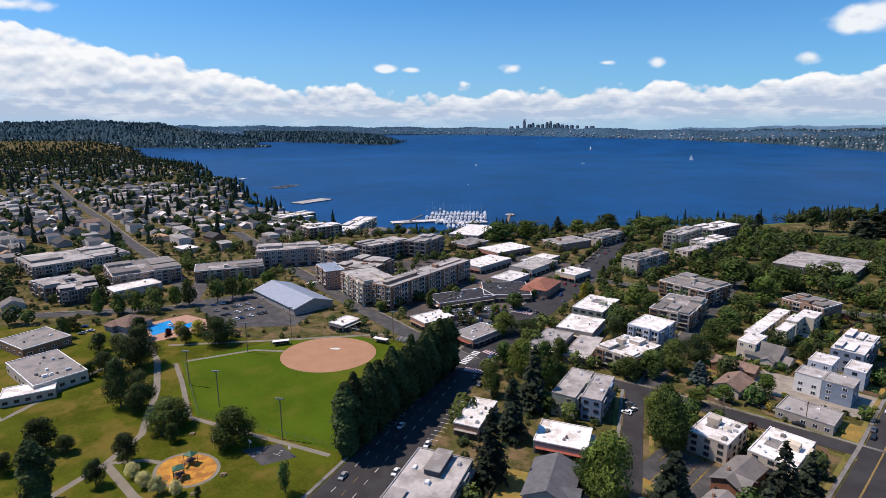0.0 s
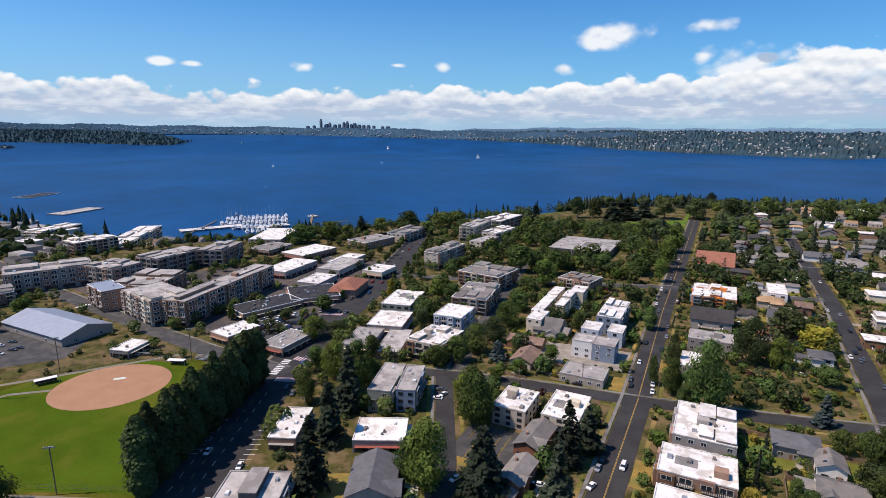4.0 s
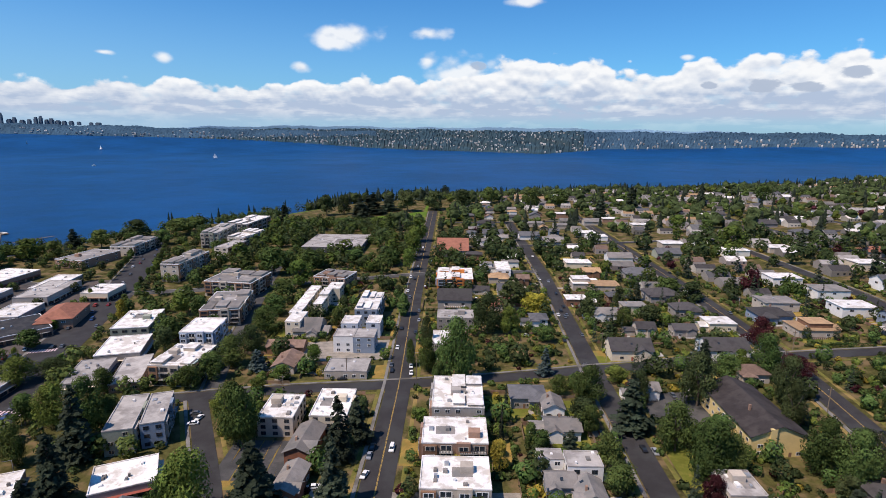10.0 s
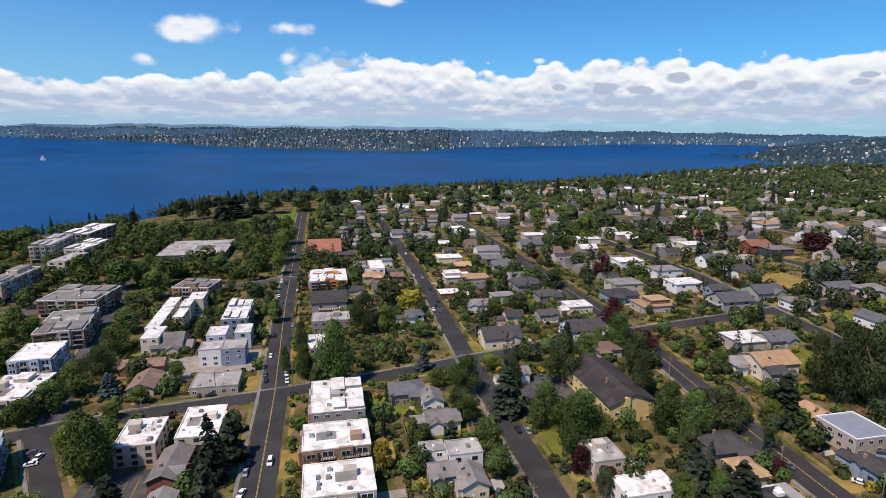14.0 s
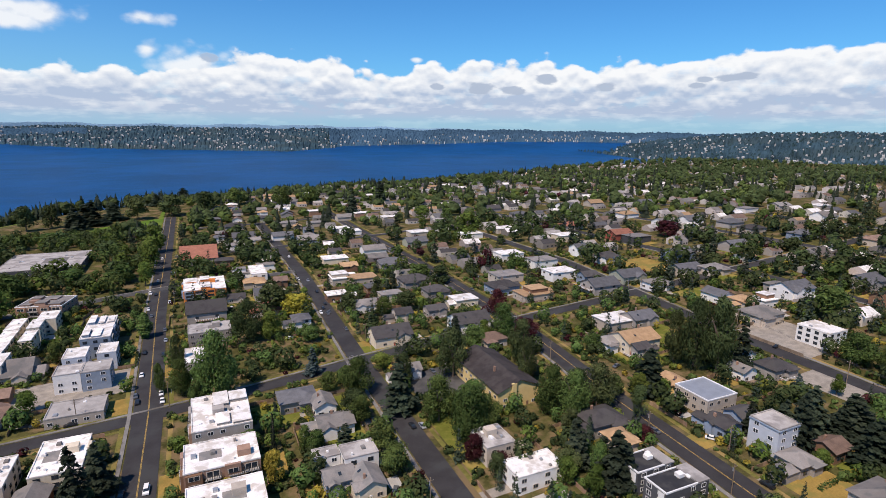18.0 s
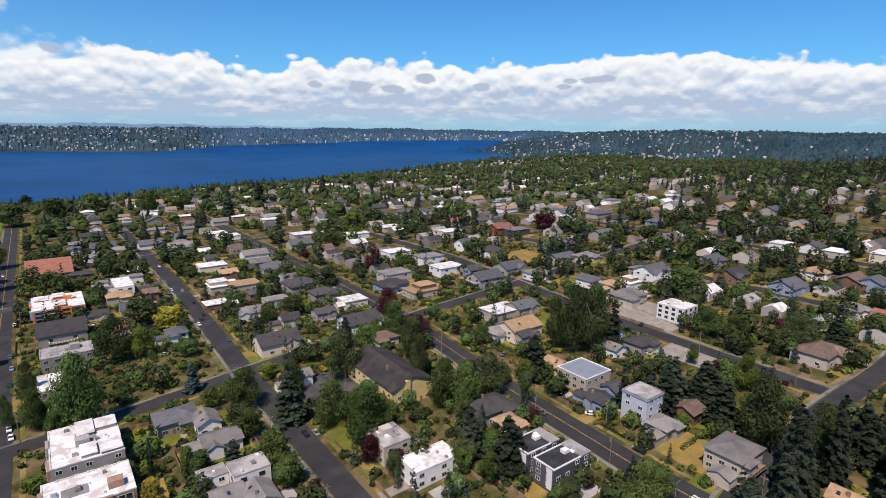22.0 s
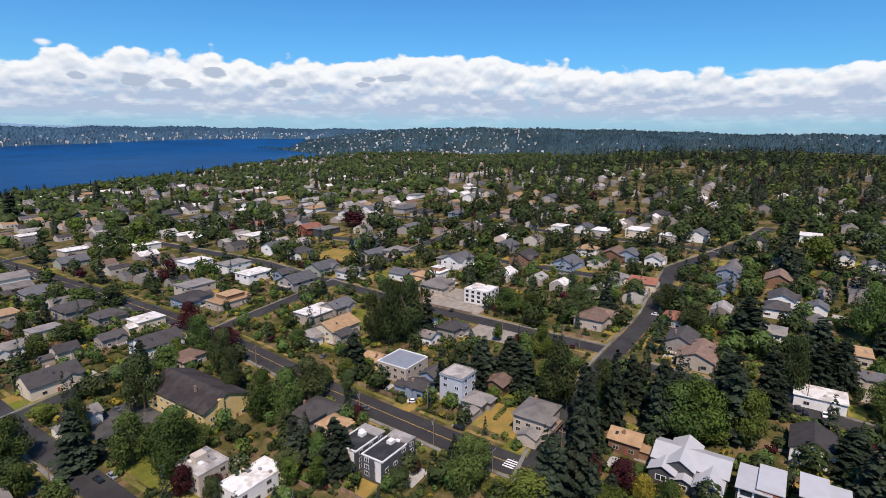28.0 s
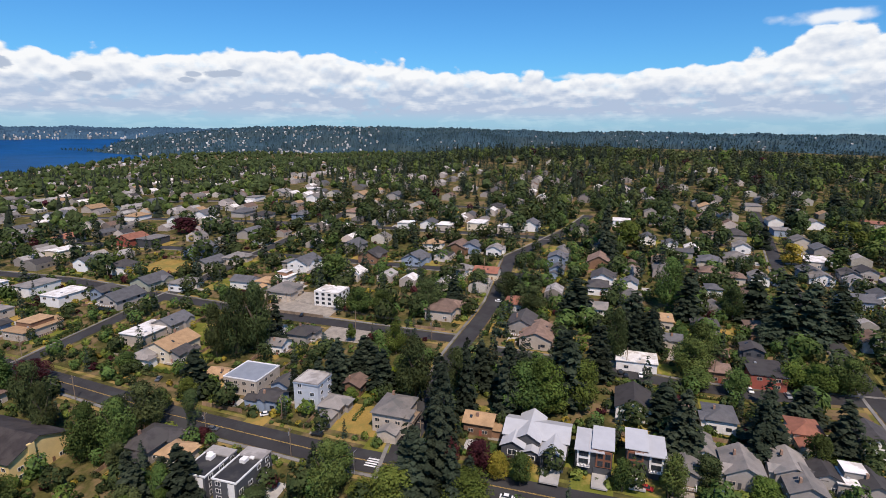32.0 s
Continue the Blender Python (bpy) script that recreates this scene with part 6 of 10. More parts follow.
def many_gabled(x, y):
    """A dark house under a pale metal roof with several gables of different height."""
    b = thing("house", x, y, 0, "dark modern house with pale metal roof of many gables", "house")
    for nm, cx, cy, L, wd, hh, rise, turn in (("wall", 1.5, 0, 22, 13, 5.2, 2.4, 90), ("wing", 1, 2.5, 17, 8.5, 5.6, 2.5, 0), ("wing", -6, 7.0, 9, 7.5, 4.2, 1.9, 0), ("wing", -7, -6.5, 12, 7.5, 4.4, 2.0, 0), ("porch", -8, 0.6, 6, 6.5, 3.0, 1.3, 0)):
        w = part(nm, prism(L, wd, hh, rise), WALLS["d"], b, cx, cy, 0, rz=turn)
        part("roof", gable(L, wd, rise, 0.6), ROOFS["p"], w, z=hh)
    for cy, z, wd, hh in ((7.0, 1.0, 3.4, 2.0), (0.6, 0.6, 2.8, 1.6)):
        put_window(b, -10.55 if cy > 5 else -11.05, cy, z, wd, hh, -90, False)
    part("garage_door", BOX, DARK, b, x=-13.05, y=-6.5, z=0, sx=.14, sy=4.6, sz=2.3)
    put_window(b, -13.05, -6.5, 2.9, 2.4, 1.0, -90, False)
    part("forecourt", BOX, CONCRETE, b, x=-17, y=-6.5, z=-.35, sx=8, sy=6, sz=.5)
    return b


def modern_house(x, y, w, d, panel_side):
    """Three storeys of wood and white panels under two flat pale roofs, garage below."""
    b = thing("house", x, y, 0, "modern house of wood and white panels with stepped pale flat roof", "house")
    part("wall", BOX, WALLS["d"], b, z=-1.5, sx=w, sy=d, sz=9.4)
    s_ = panel_side
    part("upper_wall", BOX, WALLS["a"], b, x=.6, y=-s_ * d * .2, z=0, sx=w + .7, sy=d * .46, sz=8.7)
    part("wood_panel", BOX, WALLS["a"], b, x=-w / 2 - .12, y=-s_ * d * .27, z=2.6, sx=.3, sy=d * .42, sz=5.6)
    part("white_panel", BOX, WALLS["w"], b, x=-w / 2 - .16, y=s_ * d * .27, z=2.6, sx=.36, sy=d * .36, sz=5.2)
    part("roof", BOX, ROOFS["p"], b, x=-.3, y=s_ * d * .12, z=7.9, sx=w + 1.6, sy=d * .82, sz=.28)
    part("upper_roof", BOX, ROOFS["p"], b, x=.9, y=-s_ * d * .24, z=8.7, sx=w + 1.8, sy=d * .62, sz=.28)
    for k in range(2):
        for t in (-.38, -.18):
            put_window(b, -w / 2 - .27, s_ * d * t, 3.0 + 2.7 * k, 1.7, 1.9, -90, False, DARK)
        put_window(b, -w / 2 - .34, s_ * d * .27, 3.1 + 2.6 * k, d * .26, 1.7, -90, False, DARK)
    part("garage_door", BOX, WALLS["d"], b, x=-w / 2 - .1, y=-s_ * d * .2, z=0, sx=.16, sy=4.6, sz=2.2)
    part("balcony", BALCONY, [WALLS["w"], DARK], b, x=-w / 2 - .3, y=s_ * d * .27, z=2.7, sx=d * .36, sy=1.3, sz=1.0, rz=-90)
    part("driveway", BOX, CONCRETE, b, x=-w / 2 - 4, y=-s_ * d * .2, z=-.35, sx=7.6, sy=5, sz=.5)
    return b


many_gabled(176.5, 20.2)
modern_house(172.3, 0.7, 12.7, 11.6, 1)
modern_house(174.7, -15.3, 11.7, 11.8, -1)
house(208.0, -12.2, 15.8, 12.6, 5.0, 'g', 'k', 'w')
house(205.4, -29.2, 9.3, 8.5, 4.6, 'h', 'b', 'b')
house(207.3, -42.3, 12.6, 10.0, 4.6, 'h', 's', 'w')
house(245.8, -14.2, 12.0, 17.0, 4.2, 'f', 'w', 'w', pitch=0.01)
house(246.7, -65.3, 17.2, 13.8, 6.0, 'f', 'k', 'r')
house(265.9, -64.3, 9.0, 8.5, 6.0, 'g', 'k', 'd')
house(244.1, -47.7, 10.2, 8.5, 4.6, 'h', 'b', 'n')
house(260.6, -48.7, 10.8, 8.7, 4.6, 'h', 'b', 'n')
house(292.9, -49.0, 13.2, 10.6, 4.6, 'h', 'k', 'g')
house(296.0, -72.7, 13.6, 10.9, 4.6, 'h', 'b', 'n')
house(270.7, -30.2, 8.5, 9.8, 4.6, 'G', 's', 'b')
house(295.1, -27.6, 13.6, 10.9, 4.6, 'f', 't', 'b')
house(206.1, -69.4, 11.6, 9.3, 4.6, 'h', 'r', 'c')
house(206.0, -89.3, 14.3, 11.5, 5.0, 'g', 'k', 'w')
house(172.4, -27.5, 9.4, 8.5, 4.0, 'g', 'l', 'g')
house(186.3, -34.2, 9.0, 8.5, 2.6, 'g', 'l', 'w')
house(178.0, -44.7, 14.1, 11.3, 4.6, 'g', 'l', 'g')
house(182.2, -59.0, 13.0, 10.4, 4.6, 'g', 'l', 'g')
house(173.5, -60.8, 12.7, 10.2, 4.6, 'g', 'l', 'g')
house(181.0, -68.0, 9.0, 8.5, 4.6, 'g', 'k', 'g')
house(180.3, -74.8, 9.0, 8.5, 4.6, 'f', 'w', 'g')
house(179.3, -80.3, 10.6, 8.5, 4.6, 'g', 'k', 'g')
house(279.7, 87.2, 20.9, 15.0, 5.0, 'h', 'b', 'b')
house(363.4, 168.5, 19.3, 15.0, 4.6, 'g', 'k', 'n')
house(383.4, 194.7, 21.0, 15.0, 4.6, 'g', 's', 'g')
house(364.9, 135.1, 18.9, 15.0, 4.6, 'g', 's', 'u')
house(403.6, 135.1, 14.3, 11.5, 4.6, 'h', 't', 'w')
house(401.0, 112.9, 20.2, 15.0, 4.6, 'g', 'b', 'n')
house(400.3, 101.9, 15.6, 12.5, 6.0, 'g', 's', 'u')
house(400.4, 84.2, 13.7, 11.0, 4.6, 'g', 'l', 'w')
house(348.3, 96.3, 13.8, 11.1, 4.6, 'h', 'l', 'w')
house(347.1, 77.9, 12.7, 15.8, 4.6, 'G', 'r', 'c')
house(297.6, 49.9, 13.5, 10.8, 4.6, 'h', 'r', 'w')
house(271.5, 41.1, 17.7, 14.2, 4.6, 'g', 'k', 'g')
house(259.9, 31.8, 21.0, 15.0, 4.6, 'g', 'b', 'b')
house(352.1, 4.1, 16.5, 13.2, 6.0, 'g', 'k', 'w')
house(387.3, 36.3, 14.5, 11.6, 6.0, 'g', 's', 'u')
house(364.9, 33.8, 11.4, 9.1, 4.6, 'g', 's', 'u')
house(428.1, 6.6, 18.2, 14.5, 4.6, 'g', 's', 'c')
house(467.0, 88.7, 15.8, 12.6, 6.0, 'f', 'w', 'b')
house(475.0, 116.1, 21.0, 15.0, 6.0, 'f', 'w', 'c')
house(484.0, 69.6, 21.0, 15.0, 4.6, 'g', 's', 'w')
house(391.2, 7.6, 19.1, 15.0, 4.6, 'g', 'b', 'n')
house(348.6, -12.7, 11.2, 9.0, 4.6, 'g', 's', 'w')
house(338.2, 6.2, 14.6, 11.7, 4.6, 'h', 'k', 'w')
house(298.4, 6.4, 10.4, 13.0, 6.0, 'G', 'l', 'w')
house(461.6, -27.2, 14.5, 11.6, 4.6, 'g', 's', 'w')
house(448.8, -43.2, 12.2, 9.8, 4.6, 'g', 's', 'w')
house(427.5, -50.9, 9.3, 11.6, 4.6, 'G', 's', 'g')
house(410.4, -66.0, 16.5, 13.2, 4.6, 'h', 's', 'b')
house(421.9, -84.3, 16.8, 13.4, 4.6, 'h', 'l', 'b')
house(453.5, -93.5, 13.6, 10.9, 4.6, 'g', 'l', 'w')
house(384.3, -62.6, 13.3, 10.7, 4.6, 'h', 'b', 'b')
house(376.6, -76.6, 11.5, 9.2, 4.6, 'h', 'b', 'b')
house(380.2, -90.1, 12.9, 10.3, 4.6, 'g', 'l', 'w')
house(351.0, -60.1, 10.9, 8.7, 4.6, 'h', 's', 'w')
house(515.0, -134.0, 17.0, 13.6, 4.6, 'f', 'l', 'u')
house(481.1, -139.3, 15.8, 12.6, 4.6, 'g', 'l', 'b')
house(459.4, -146.8, 15.0, 12.0, 4.6, 'g', 's', 'g')
house(428.2, -134.6, 21.0, 15.0, 4.6, 'f', 'w', 'b')
house(400.5, -123.7, 15.4, 12.3, 4.6, 'g', 's', 'g')
house(390.0, -127.0, 15.0, 12.0, 4.6, 'g', 'l', 'w')
house(400.5, -145.7, 13.0, 10.4, 4.6, 'g', 'k', 'g')
house(409.5, -157.9, 13.1, 10.5, 4.6, 'g', 'k', 'g')
house(351.9, -132.7, 13.2, 16.6, 4.6, 'G', 's', 'u')
house(360.8, -148.8, 13.5, 10.8, 4.6, 'g', 's', 'w')
house(430.7, 290.0, 9.0, 8.5, 4.6, 'g', 'k', 'g')
house(519.3, -7.1, 18.5, 14.8, 4.6, 'f', 'w', 'w')
house(528.4, -46.1, 17.4, 13.9, 4.6, 'g', 's', 'g')
house(597.4, -87.4, 19.1, 15.0, 4.6, 'g', 't', 'b')
house(615.9, -131.3, 21.0, 15.0, 4.6, 'f', 'l', 'b')
house(549.3, -136.6, 15.1, 12.1, 4.6, 'g', 'l', 'w')
house(545.9, -166.2, 16.7, 13.4, 4.6, 'g', 'l', 'w')
house(557.4, -215.9, 19.5, 15.0, 4.6, 'f', 'r', 'b')
house(486.6, -77.7, 16.6, 13.3, 4.6, 'f', 'b', 'b')
house(490.8, -95.1, 18.4, 14.7, 4.6, 'h', 'k', 'g')
house(468.7, 160.2, 15.5, 12.4, 4.6, 'g', 's', 'w')
house(466.2, 143.2, 17.3, 13.8, 4.6, 'f', 'w', 'b')
house(567.6, 334.0, 21.0, 15.0, 4.6, 'g', 'l', 'w')
house(588.6, 285.8, 21.0, 15.0, 4.6, 'g', 't', 'b')
house(463.8, 180.4, 15.5, 12.4, 4.6, 'f', 'w', 'w')
house(591.6, 243.9, 19.7, 15.0, 4.6, 'g', 's', 'g')
house(552.2, 115.0, 19.8, 15.0, 4.6, 'h', 'k', 'b')
house(480.4, 25.2, 14.6, 11.7, 4.6, 'g', 'k', 'b')
house(-758.6, 108.6, 21.0, 15.0, 5.5, 'g', 'k', 'g', 8)
house(-812.5, 135.7, 15.0, 21.0, 6.0, 'G', 'b', 'b', 8)
house(-855.7, 90.8, 21.0, 15.0, 6.0, 'g', 'k', 'g', 8)
house(-692.0, 87.6, 21.0, 15.0, 4.6, 'g', 'k', 'g', 8)
house(-714.1, 134.1, 21.0, 15.0, 4.6, 'g', 'k', 'g', 8)
house(-1115.3, 111.3, 21.0, 15.0, 4.6, 'f', 'l', 'g', 8)
house(-954.6, 140.3, 21.0, 15.0, 4.6, 'g', 's', 'g', 8)
house(-804.9, 65.2, 21.0, 15.0, 4.6, 'g', 'b', 'g', 8)
house(-645.5, 40.7, 21.0, 15.0, 4.6, 'f', 'l', 'g', 8)
house(-649.5, 170.0, 21.0, 15.0, 6.0, 'f', 't', 'b', 8)
house(-570.6, 174.0, 21.0, 15.0, 4.6, 'f', 'w', 'b', 8)
house(-767.3, 176.6, 21.0, 15.0, 7.0, 'f', 'l', 'g', 8)
house(-729.3, 212.0, 21.0, 15.0, 4.6, 'f', 'l', 'b', 8)
house(-784.9, 251.0, 21.0, 15.0, 4.6, 'f', 'w', 'b', 8)
house(-690.1, 249.9, 21.0, 15.0, 4.6, 'f', 'w', 'w', 8)
house(-1127.8, 324.1, 21.0, 15.0, 8.0, 'f', 'w', 'b', 8)
house(-1052.9, 264.9, 21.0, 15.0, 7.0, 'f', 'w', 'k', 8)
house(-1060.8, 363.0, 21.0, 15.0, 4.6, 'f', 'l', 'b', 8)
house(-1036.1, 192.6, 21.0, 15.0, 4.6, 'f', 'w', 'w', 8)
house(-1442.1, 208.8, 21.0, 15.0, 4.6, 'f', 'l', 'w', 8)
house(-1331.4, 538.5, 21.0, 15.0, 4.6, 'f', 'w', 'b', 8)
house(-1137.3, 495.1, 21.0, 15.0, 4.6, 'f', 'l', 'w', 8)
house(-1518.8, 631.9, 21.0, 15.0, 6.0, 'f', 'w', 'w', 8)
house(-1129.6, 432.0, 21.0, 15.0, 4.6, 'f', 'l', 'b', 8)
house(-1443.6, 484.2, 21.0, 15.0, 4.6, 'g', 's', 'w', 8)
house(-1317.5, 218.5, 21.0, 15.0, 4.6, 'g', 'k', 'w', 8)
house(-1375.7, 159.6, 21.0, 15.0, 4.6, 'g', 's', 'b', 8)
house(-1316.2, 300.9, 21.0, 15.0, 4.6, 'g', 'k', 'w', 8)
house(-1691.9, 349.6, 21.0, 15.0, 4.6, 'g', 's', 'w', 8)
house(-1598.1, 464.0, 21.0, 15.0, 4.6, 'f', 'l', 'w', 8)
house(-710.9, 298.7, 21.0, 15.0, 4.6, 'f', 'l', 'g', 8)
house(-606.1, 215.3, 21.0, 15.0, 6.0, 'g', 'k', 'n', 8)
house(-655.4, 312.0, 21.0, 15.0, 8.0, 'f', 'w', 'c', 8)
house(-756.3, 406.8, 21.0, 15.0, 9.0, 'f', 'w', 'c', 8)
house(-1865.7, 177.8, 21.0, 15.0, 4.6, 'g', 's', 'w', 8)
house(-1929.4, 256.8, 21.0, 15.0, 4.6, 'f', 'l', 'w', 8)
house(-1879.5, 466.5, 21.0, 15.0, 4.6, 'f', 'w', 'w', 8)
house(-1938.4, 672.3, 21.0, 15.0, 4.6, 'g', 's', 'w', 8)
house(-1425.9, 108.9, 21.0, 15.0, 4.6, 'g', 'b', 'b', 8)
FOOTPRINTS = []
for _o in list(scene.objects):
    if _o.parent is None and _o.get('category') in ('house', 'building'):
        _w = next(c for c in _o.children if c.name.startswith('wall'))
        _b = [abs(v) for k in _w.bound_box for v in (k[0] * _w.scale[0], k[1] * _w.scale[1])]
        FOOTPRINTS.append((_o.location.x, _o.location.y, max(_b[0::2]), max(_b[1::2]), _o.rotation_euler[2]))

# ---- single trees ----
tree(-203.5, 9.0, 23.7, 9.5, 'column', 'dark')
tree(-240.1, 14.2, 14.1, 14.1, 'broad', 'dark')
tree(-232.9, 20.8, 7.6, 8.9, 'broad', 'dark')
tree(-232.7, 2.6, 8.0, 8.8, 'broad', 'dark')
tree(-202.7, 24.7, 10.7, 8.5, 'broad', 'dark')
tree(-209.9, 36.0, 12.3, 10.7, 'broad', 'dark')
tree(-257.6, 44.8, 24.2, 15.3, 'broad', 'dark')
tree(-248.9, 50.5, 19.2, 16.6, 'broad', 'dark')
tree(-225.7, 55.0, 13.2, 20.3, 'broad', 'green')
tree(-213.1, 52.7, 8.5, 6.6, 'broad', 'green')
tree(-194.9, 69.3, 16.3, 20.0, 'broad', 'green')
tree(-155.2, 70.4, 11.9, 7.2, 'light', 'green')
tree(-199.0, 35.1, 5.9, 6.7, 'broad', 'blossom')
tree(-190.7, 36.7, 5.8, 6.5, 'broad', 'blossom')
tree(-184.0, 39.1, 6.8, 6.8, 'broad', 'blossom')
tree(-178.9, 43.2, 5.3, 5.6, 'broad', 'blossom')
tree(-171.6, 47.8, 4.9, 3.0, 'broad', 'dark')
tree(-301.8, 47.5, 11.7, 12.4, 'broad', 'dark')
tree(-304.7, 41.3, 8.1, 8.9, 'broad', 'bright')
tree(-337.2, 51.7, 10.9, 12.4, 'broad', 'dark')
tree(-299.8, 63.4, 22.9, 21.6, 'broad', 'dark')
tree(-323.3, 59.7, 12.7, 14.1, 'broad', 'dark')
tree(-316.1, 91.0, 10.0, 9.7, 'broad', 'dark')
tree(-303.2, 104.7, 16.7, 21.2, 'broad', 'dark')
tree(-330.1, 86.1, 6.8, 6.6, 'broad', 'purple')
tree(-335.2, 94.0, 7.7, 10.8, 'broad', 'yellow')
tree(-325.8, 101.3, 9.1, 12.8, 'broad', 'yellow')
tree(-409.8, 65.9, 16.1, 10.5, 'broad', 'bright')
tree(-400.8, 75.5, 14.5, 12.0, 'broad', 'green')
tree(-395.3, 86.4, 15.1, 10.6, 'broad', 'bright')
tree(-392.9, 97.6, 14.9, 10.7, 'broad', 'green')
tree(-390.9, 108.6, 15.2, 10.9, 'broad', 'bright')
tree(-388.4, 116.7, 18.9, 13.4, 'broad', 'green')
tree(-381.3, 133.6, 16.8, 14.4, 'broad', 'green')
tree(-380.7, 143.9, 17.5, 14.6, 'broad', 'green')
tree(-381.0, 151.5, 19.4, 9.0, 'broad', 'bright')
tree(-389.6, 176.4, 14.3, 15.6, 'broad', 'bright')
tree(-373.6, 41.2, 13.5, 9.9, 'broad', 'green')
tree(-385.2, 47.7, 8.8, 10.3, 'broad', 'dark')
tree(-341.5, 74.0, 13.6, 13.2, 'broad', 'dark')
tree(-112.6, 124.9, 28.8, 12.0, 'conifer', 'needle')
tree(-125.3, 150.8, 30.3, 12.8, 'conifer', 'needle')
tree(-135.0, 175.9, 28.7, 15.2, 'conifer', 'needle')
tree(-140.7, 191.4, 25.9, 13.5, 'broad', 'green')
tree(-160.2, 198.8, 19.0, 17.3, 'broad', 'bright')
tree(-171.6, 198.3, 13.7, 14.4, 'broad', 'green')
tree(-79.3, 144.3, 25.5, 19.0, 'broad', 'bright')
tree(-86.8, 144.6, 16.6, 11.3, 'broad', 'green')
tree(-78.2, 185.4, 25.9, 15.5, 'broad', 'green')
tree(-94.4, 206.5, 12.1, 11.8, 'broad', 'bright')
tree(-65.2, 160.1, 17.9, 14.3, 'conifer', 'needle')
tree(-35.9, 190.5, 17.8, 12.0, 'conifer', 'needle')
tree(-39.5, 206.6, 8.6, 4.0, 'broad', 'dark')
tree(-96.1, 252.4, 12.4, 10.2, 'conifer', 'blue')
tree(-120.7, 231.4, 12.7, 14.2, 'broad', 'green')
tree(-114.5, 241.9, 14.5, 14.3, 'broad', 'green')
tree(-110.5, 257.3, 17.2, 17.5, 'broad', 'green')
tree(-106.9, 275.1, 16.5, 16.4, 'broad', 'dark')
tree(-110.3, 304.9, 16.0, 19.5, 'broad', 'green')
tree(-112.8, 335.8, 13.3, 17.6, 'broad', 'green')
tree(-117.4, 366.5, 16.3, 22.4, 'broad', 'green')
tree(-115.6, 402.1, 21.2, 23.9, 'broad', 'bright')
tree(-116.3, 439.6, 20.5, 25.5, 'broad', 'green')
tree(-141.2, 457.3, 15.3, 22.9, 'broad', 'green')
tree(-159.1, 292.3, 13.9, 21.2, 'broad', 'green')
tree(-152.9, 272.1, 14.9, 13.6, 'broad', 'dark')
tree(-157.4, 324.1, 16.5, 15.2, 'broad', 'green')
tree(-173.5, 332.0, 15.3, 16.0, 'broad', 'bright')
tree(-206.8, 324.2, 13.2, 9.6, 'broad', 'yellow')
tree(-201.6, 233.4, 14.0, 19.4, 'broad', 'bright')
tree(-227.7, 274.6, 11.5, 16.8, 'broad', 'green')
tree(-192.5, 243.1, 9.1, 18.0, 'broad', 'dark')
tree(-137.1, 198.6, 14.0, 10.5, 'broad', 'green')
tree(-154.8, 171.5, 16.5, 10.3, 'broad', 'green')
tree(-88.2, 230.2, 6.8, 8.4, 'broad', 'bright')
tree(-80.5, 241.3, 8.4, 10.0, 'broad', 'bright')
tree(-70.5, 261.2, 10.7, 10.2, 'broad', 'bright')
tree(-70.0, 316.2, 12.1, 8.8, 'broad', 'green')
tree(-157.2, 226.1, 12.5, 11.8, 'broad', 'green')
tree(-269.3, 234.0, 12.0, 6.9, 'broad', 'green')
tree(-395.4, 443.1, 20.1, 37.2, 'broad', 'green')
tree(-379.3, 474.0, 20.4, 32.7, 'broad', 'bright')
tree(-348.0, 526.0, 19.4, 26.9, 'broad', 'green')
tree(-376.4, 526.7, 19.4, 18.6, 'conifer', 'needle')
tree(-343.3, 582.6, 20.4, 35.2, 'broad', 'dark')
tree(-305.4, 600.8, 19.3, 41.0, 'broad', 'green')
tree(-300.6, 627.2, 17.0, 35.1, 'broad', 'green')
tree(-399.7, 471.9, 15.0, 25.7, 'broad', 'green')
tree(-361.2, 478.9, 16.9, 22.3, 'broad', 'green')
tree(-297.5, 545.9, 16.8, 24.7, 'broad', 'green')
tree(2.3, 240.9, 33.9, 22.2, 'broad', 'green')
tree(-11.7, 253.8, 17.8, 12.3, 'broad', 'green')
tree(59.2, 219.4, 18.9, 18.3, 'broad', 'green')
tree(21.0, 305.8, 25.4, 20.9, 'broad', 'dark')
tree(33.7, 305.5, 16.9, 16.2, 'broad', 'bright')
tree(-40.1, 178.0, 26.7, 10.0, 'conifer', 'needle')
tree(-36.9, 151.8, 24.9, 11.3, 'conifer', 'needle')
tree(-60.1, 147.5, 27.1, 14.2, 'conifer', 'needle')
tree(-82.0, 187.1, 26.6, 14.4, 'broad', 'green')
tree(82.5, 183.0, 20.6, 15.9, 'broad', 'green')
tree(94.2, 177.3, 18.1, 17.9, 'broad', 'green')
tree(55.1, 172.7, 14.7, 12.4, 'broad', 'green')
tree(81.2, 219.3, 15.6, 10.2, 'broad', 'dark')
tree(104.2, 215.2, 25.0, 18.7, 'broad', 'dark')
tree(146.9, 241.8, 21.1, 16.9, 'broad', 'green')
tree(23.5, 214.4, 12.6, 2.4, 'conifer', 'needle')
tree(19.4, 189.0, 18.2, 2.9, 'conifer', 'needle')
tree(17.3, 171.6, 12.8, 7.7, 'broad', 'yellow')
tree(2.9, 172.5, 5.7, 8.2, 'broad', 'yellow')
tree(45.5, 248.6, 14.0, 8.0, 'conifer', 'blue')
tree(48.2, 227.0, 10.4, 10.7, 'broad', 'green')
tree(-5.4, 236.3, 14.0, 7.8, 'broad', 'green')
tree(-13.7, 209.3, 5.1, 5.7, 'shrub', 'green')
tree(-20.6, 259.2, 15.2, 6.9, 'broad', 'green')
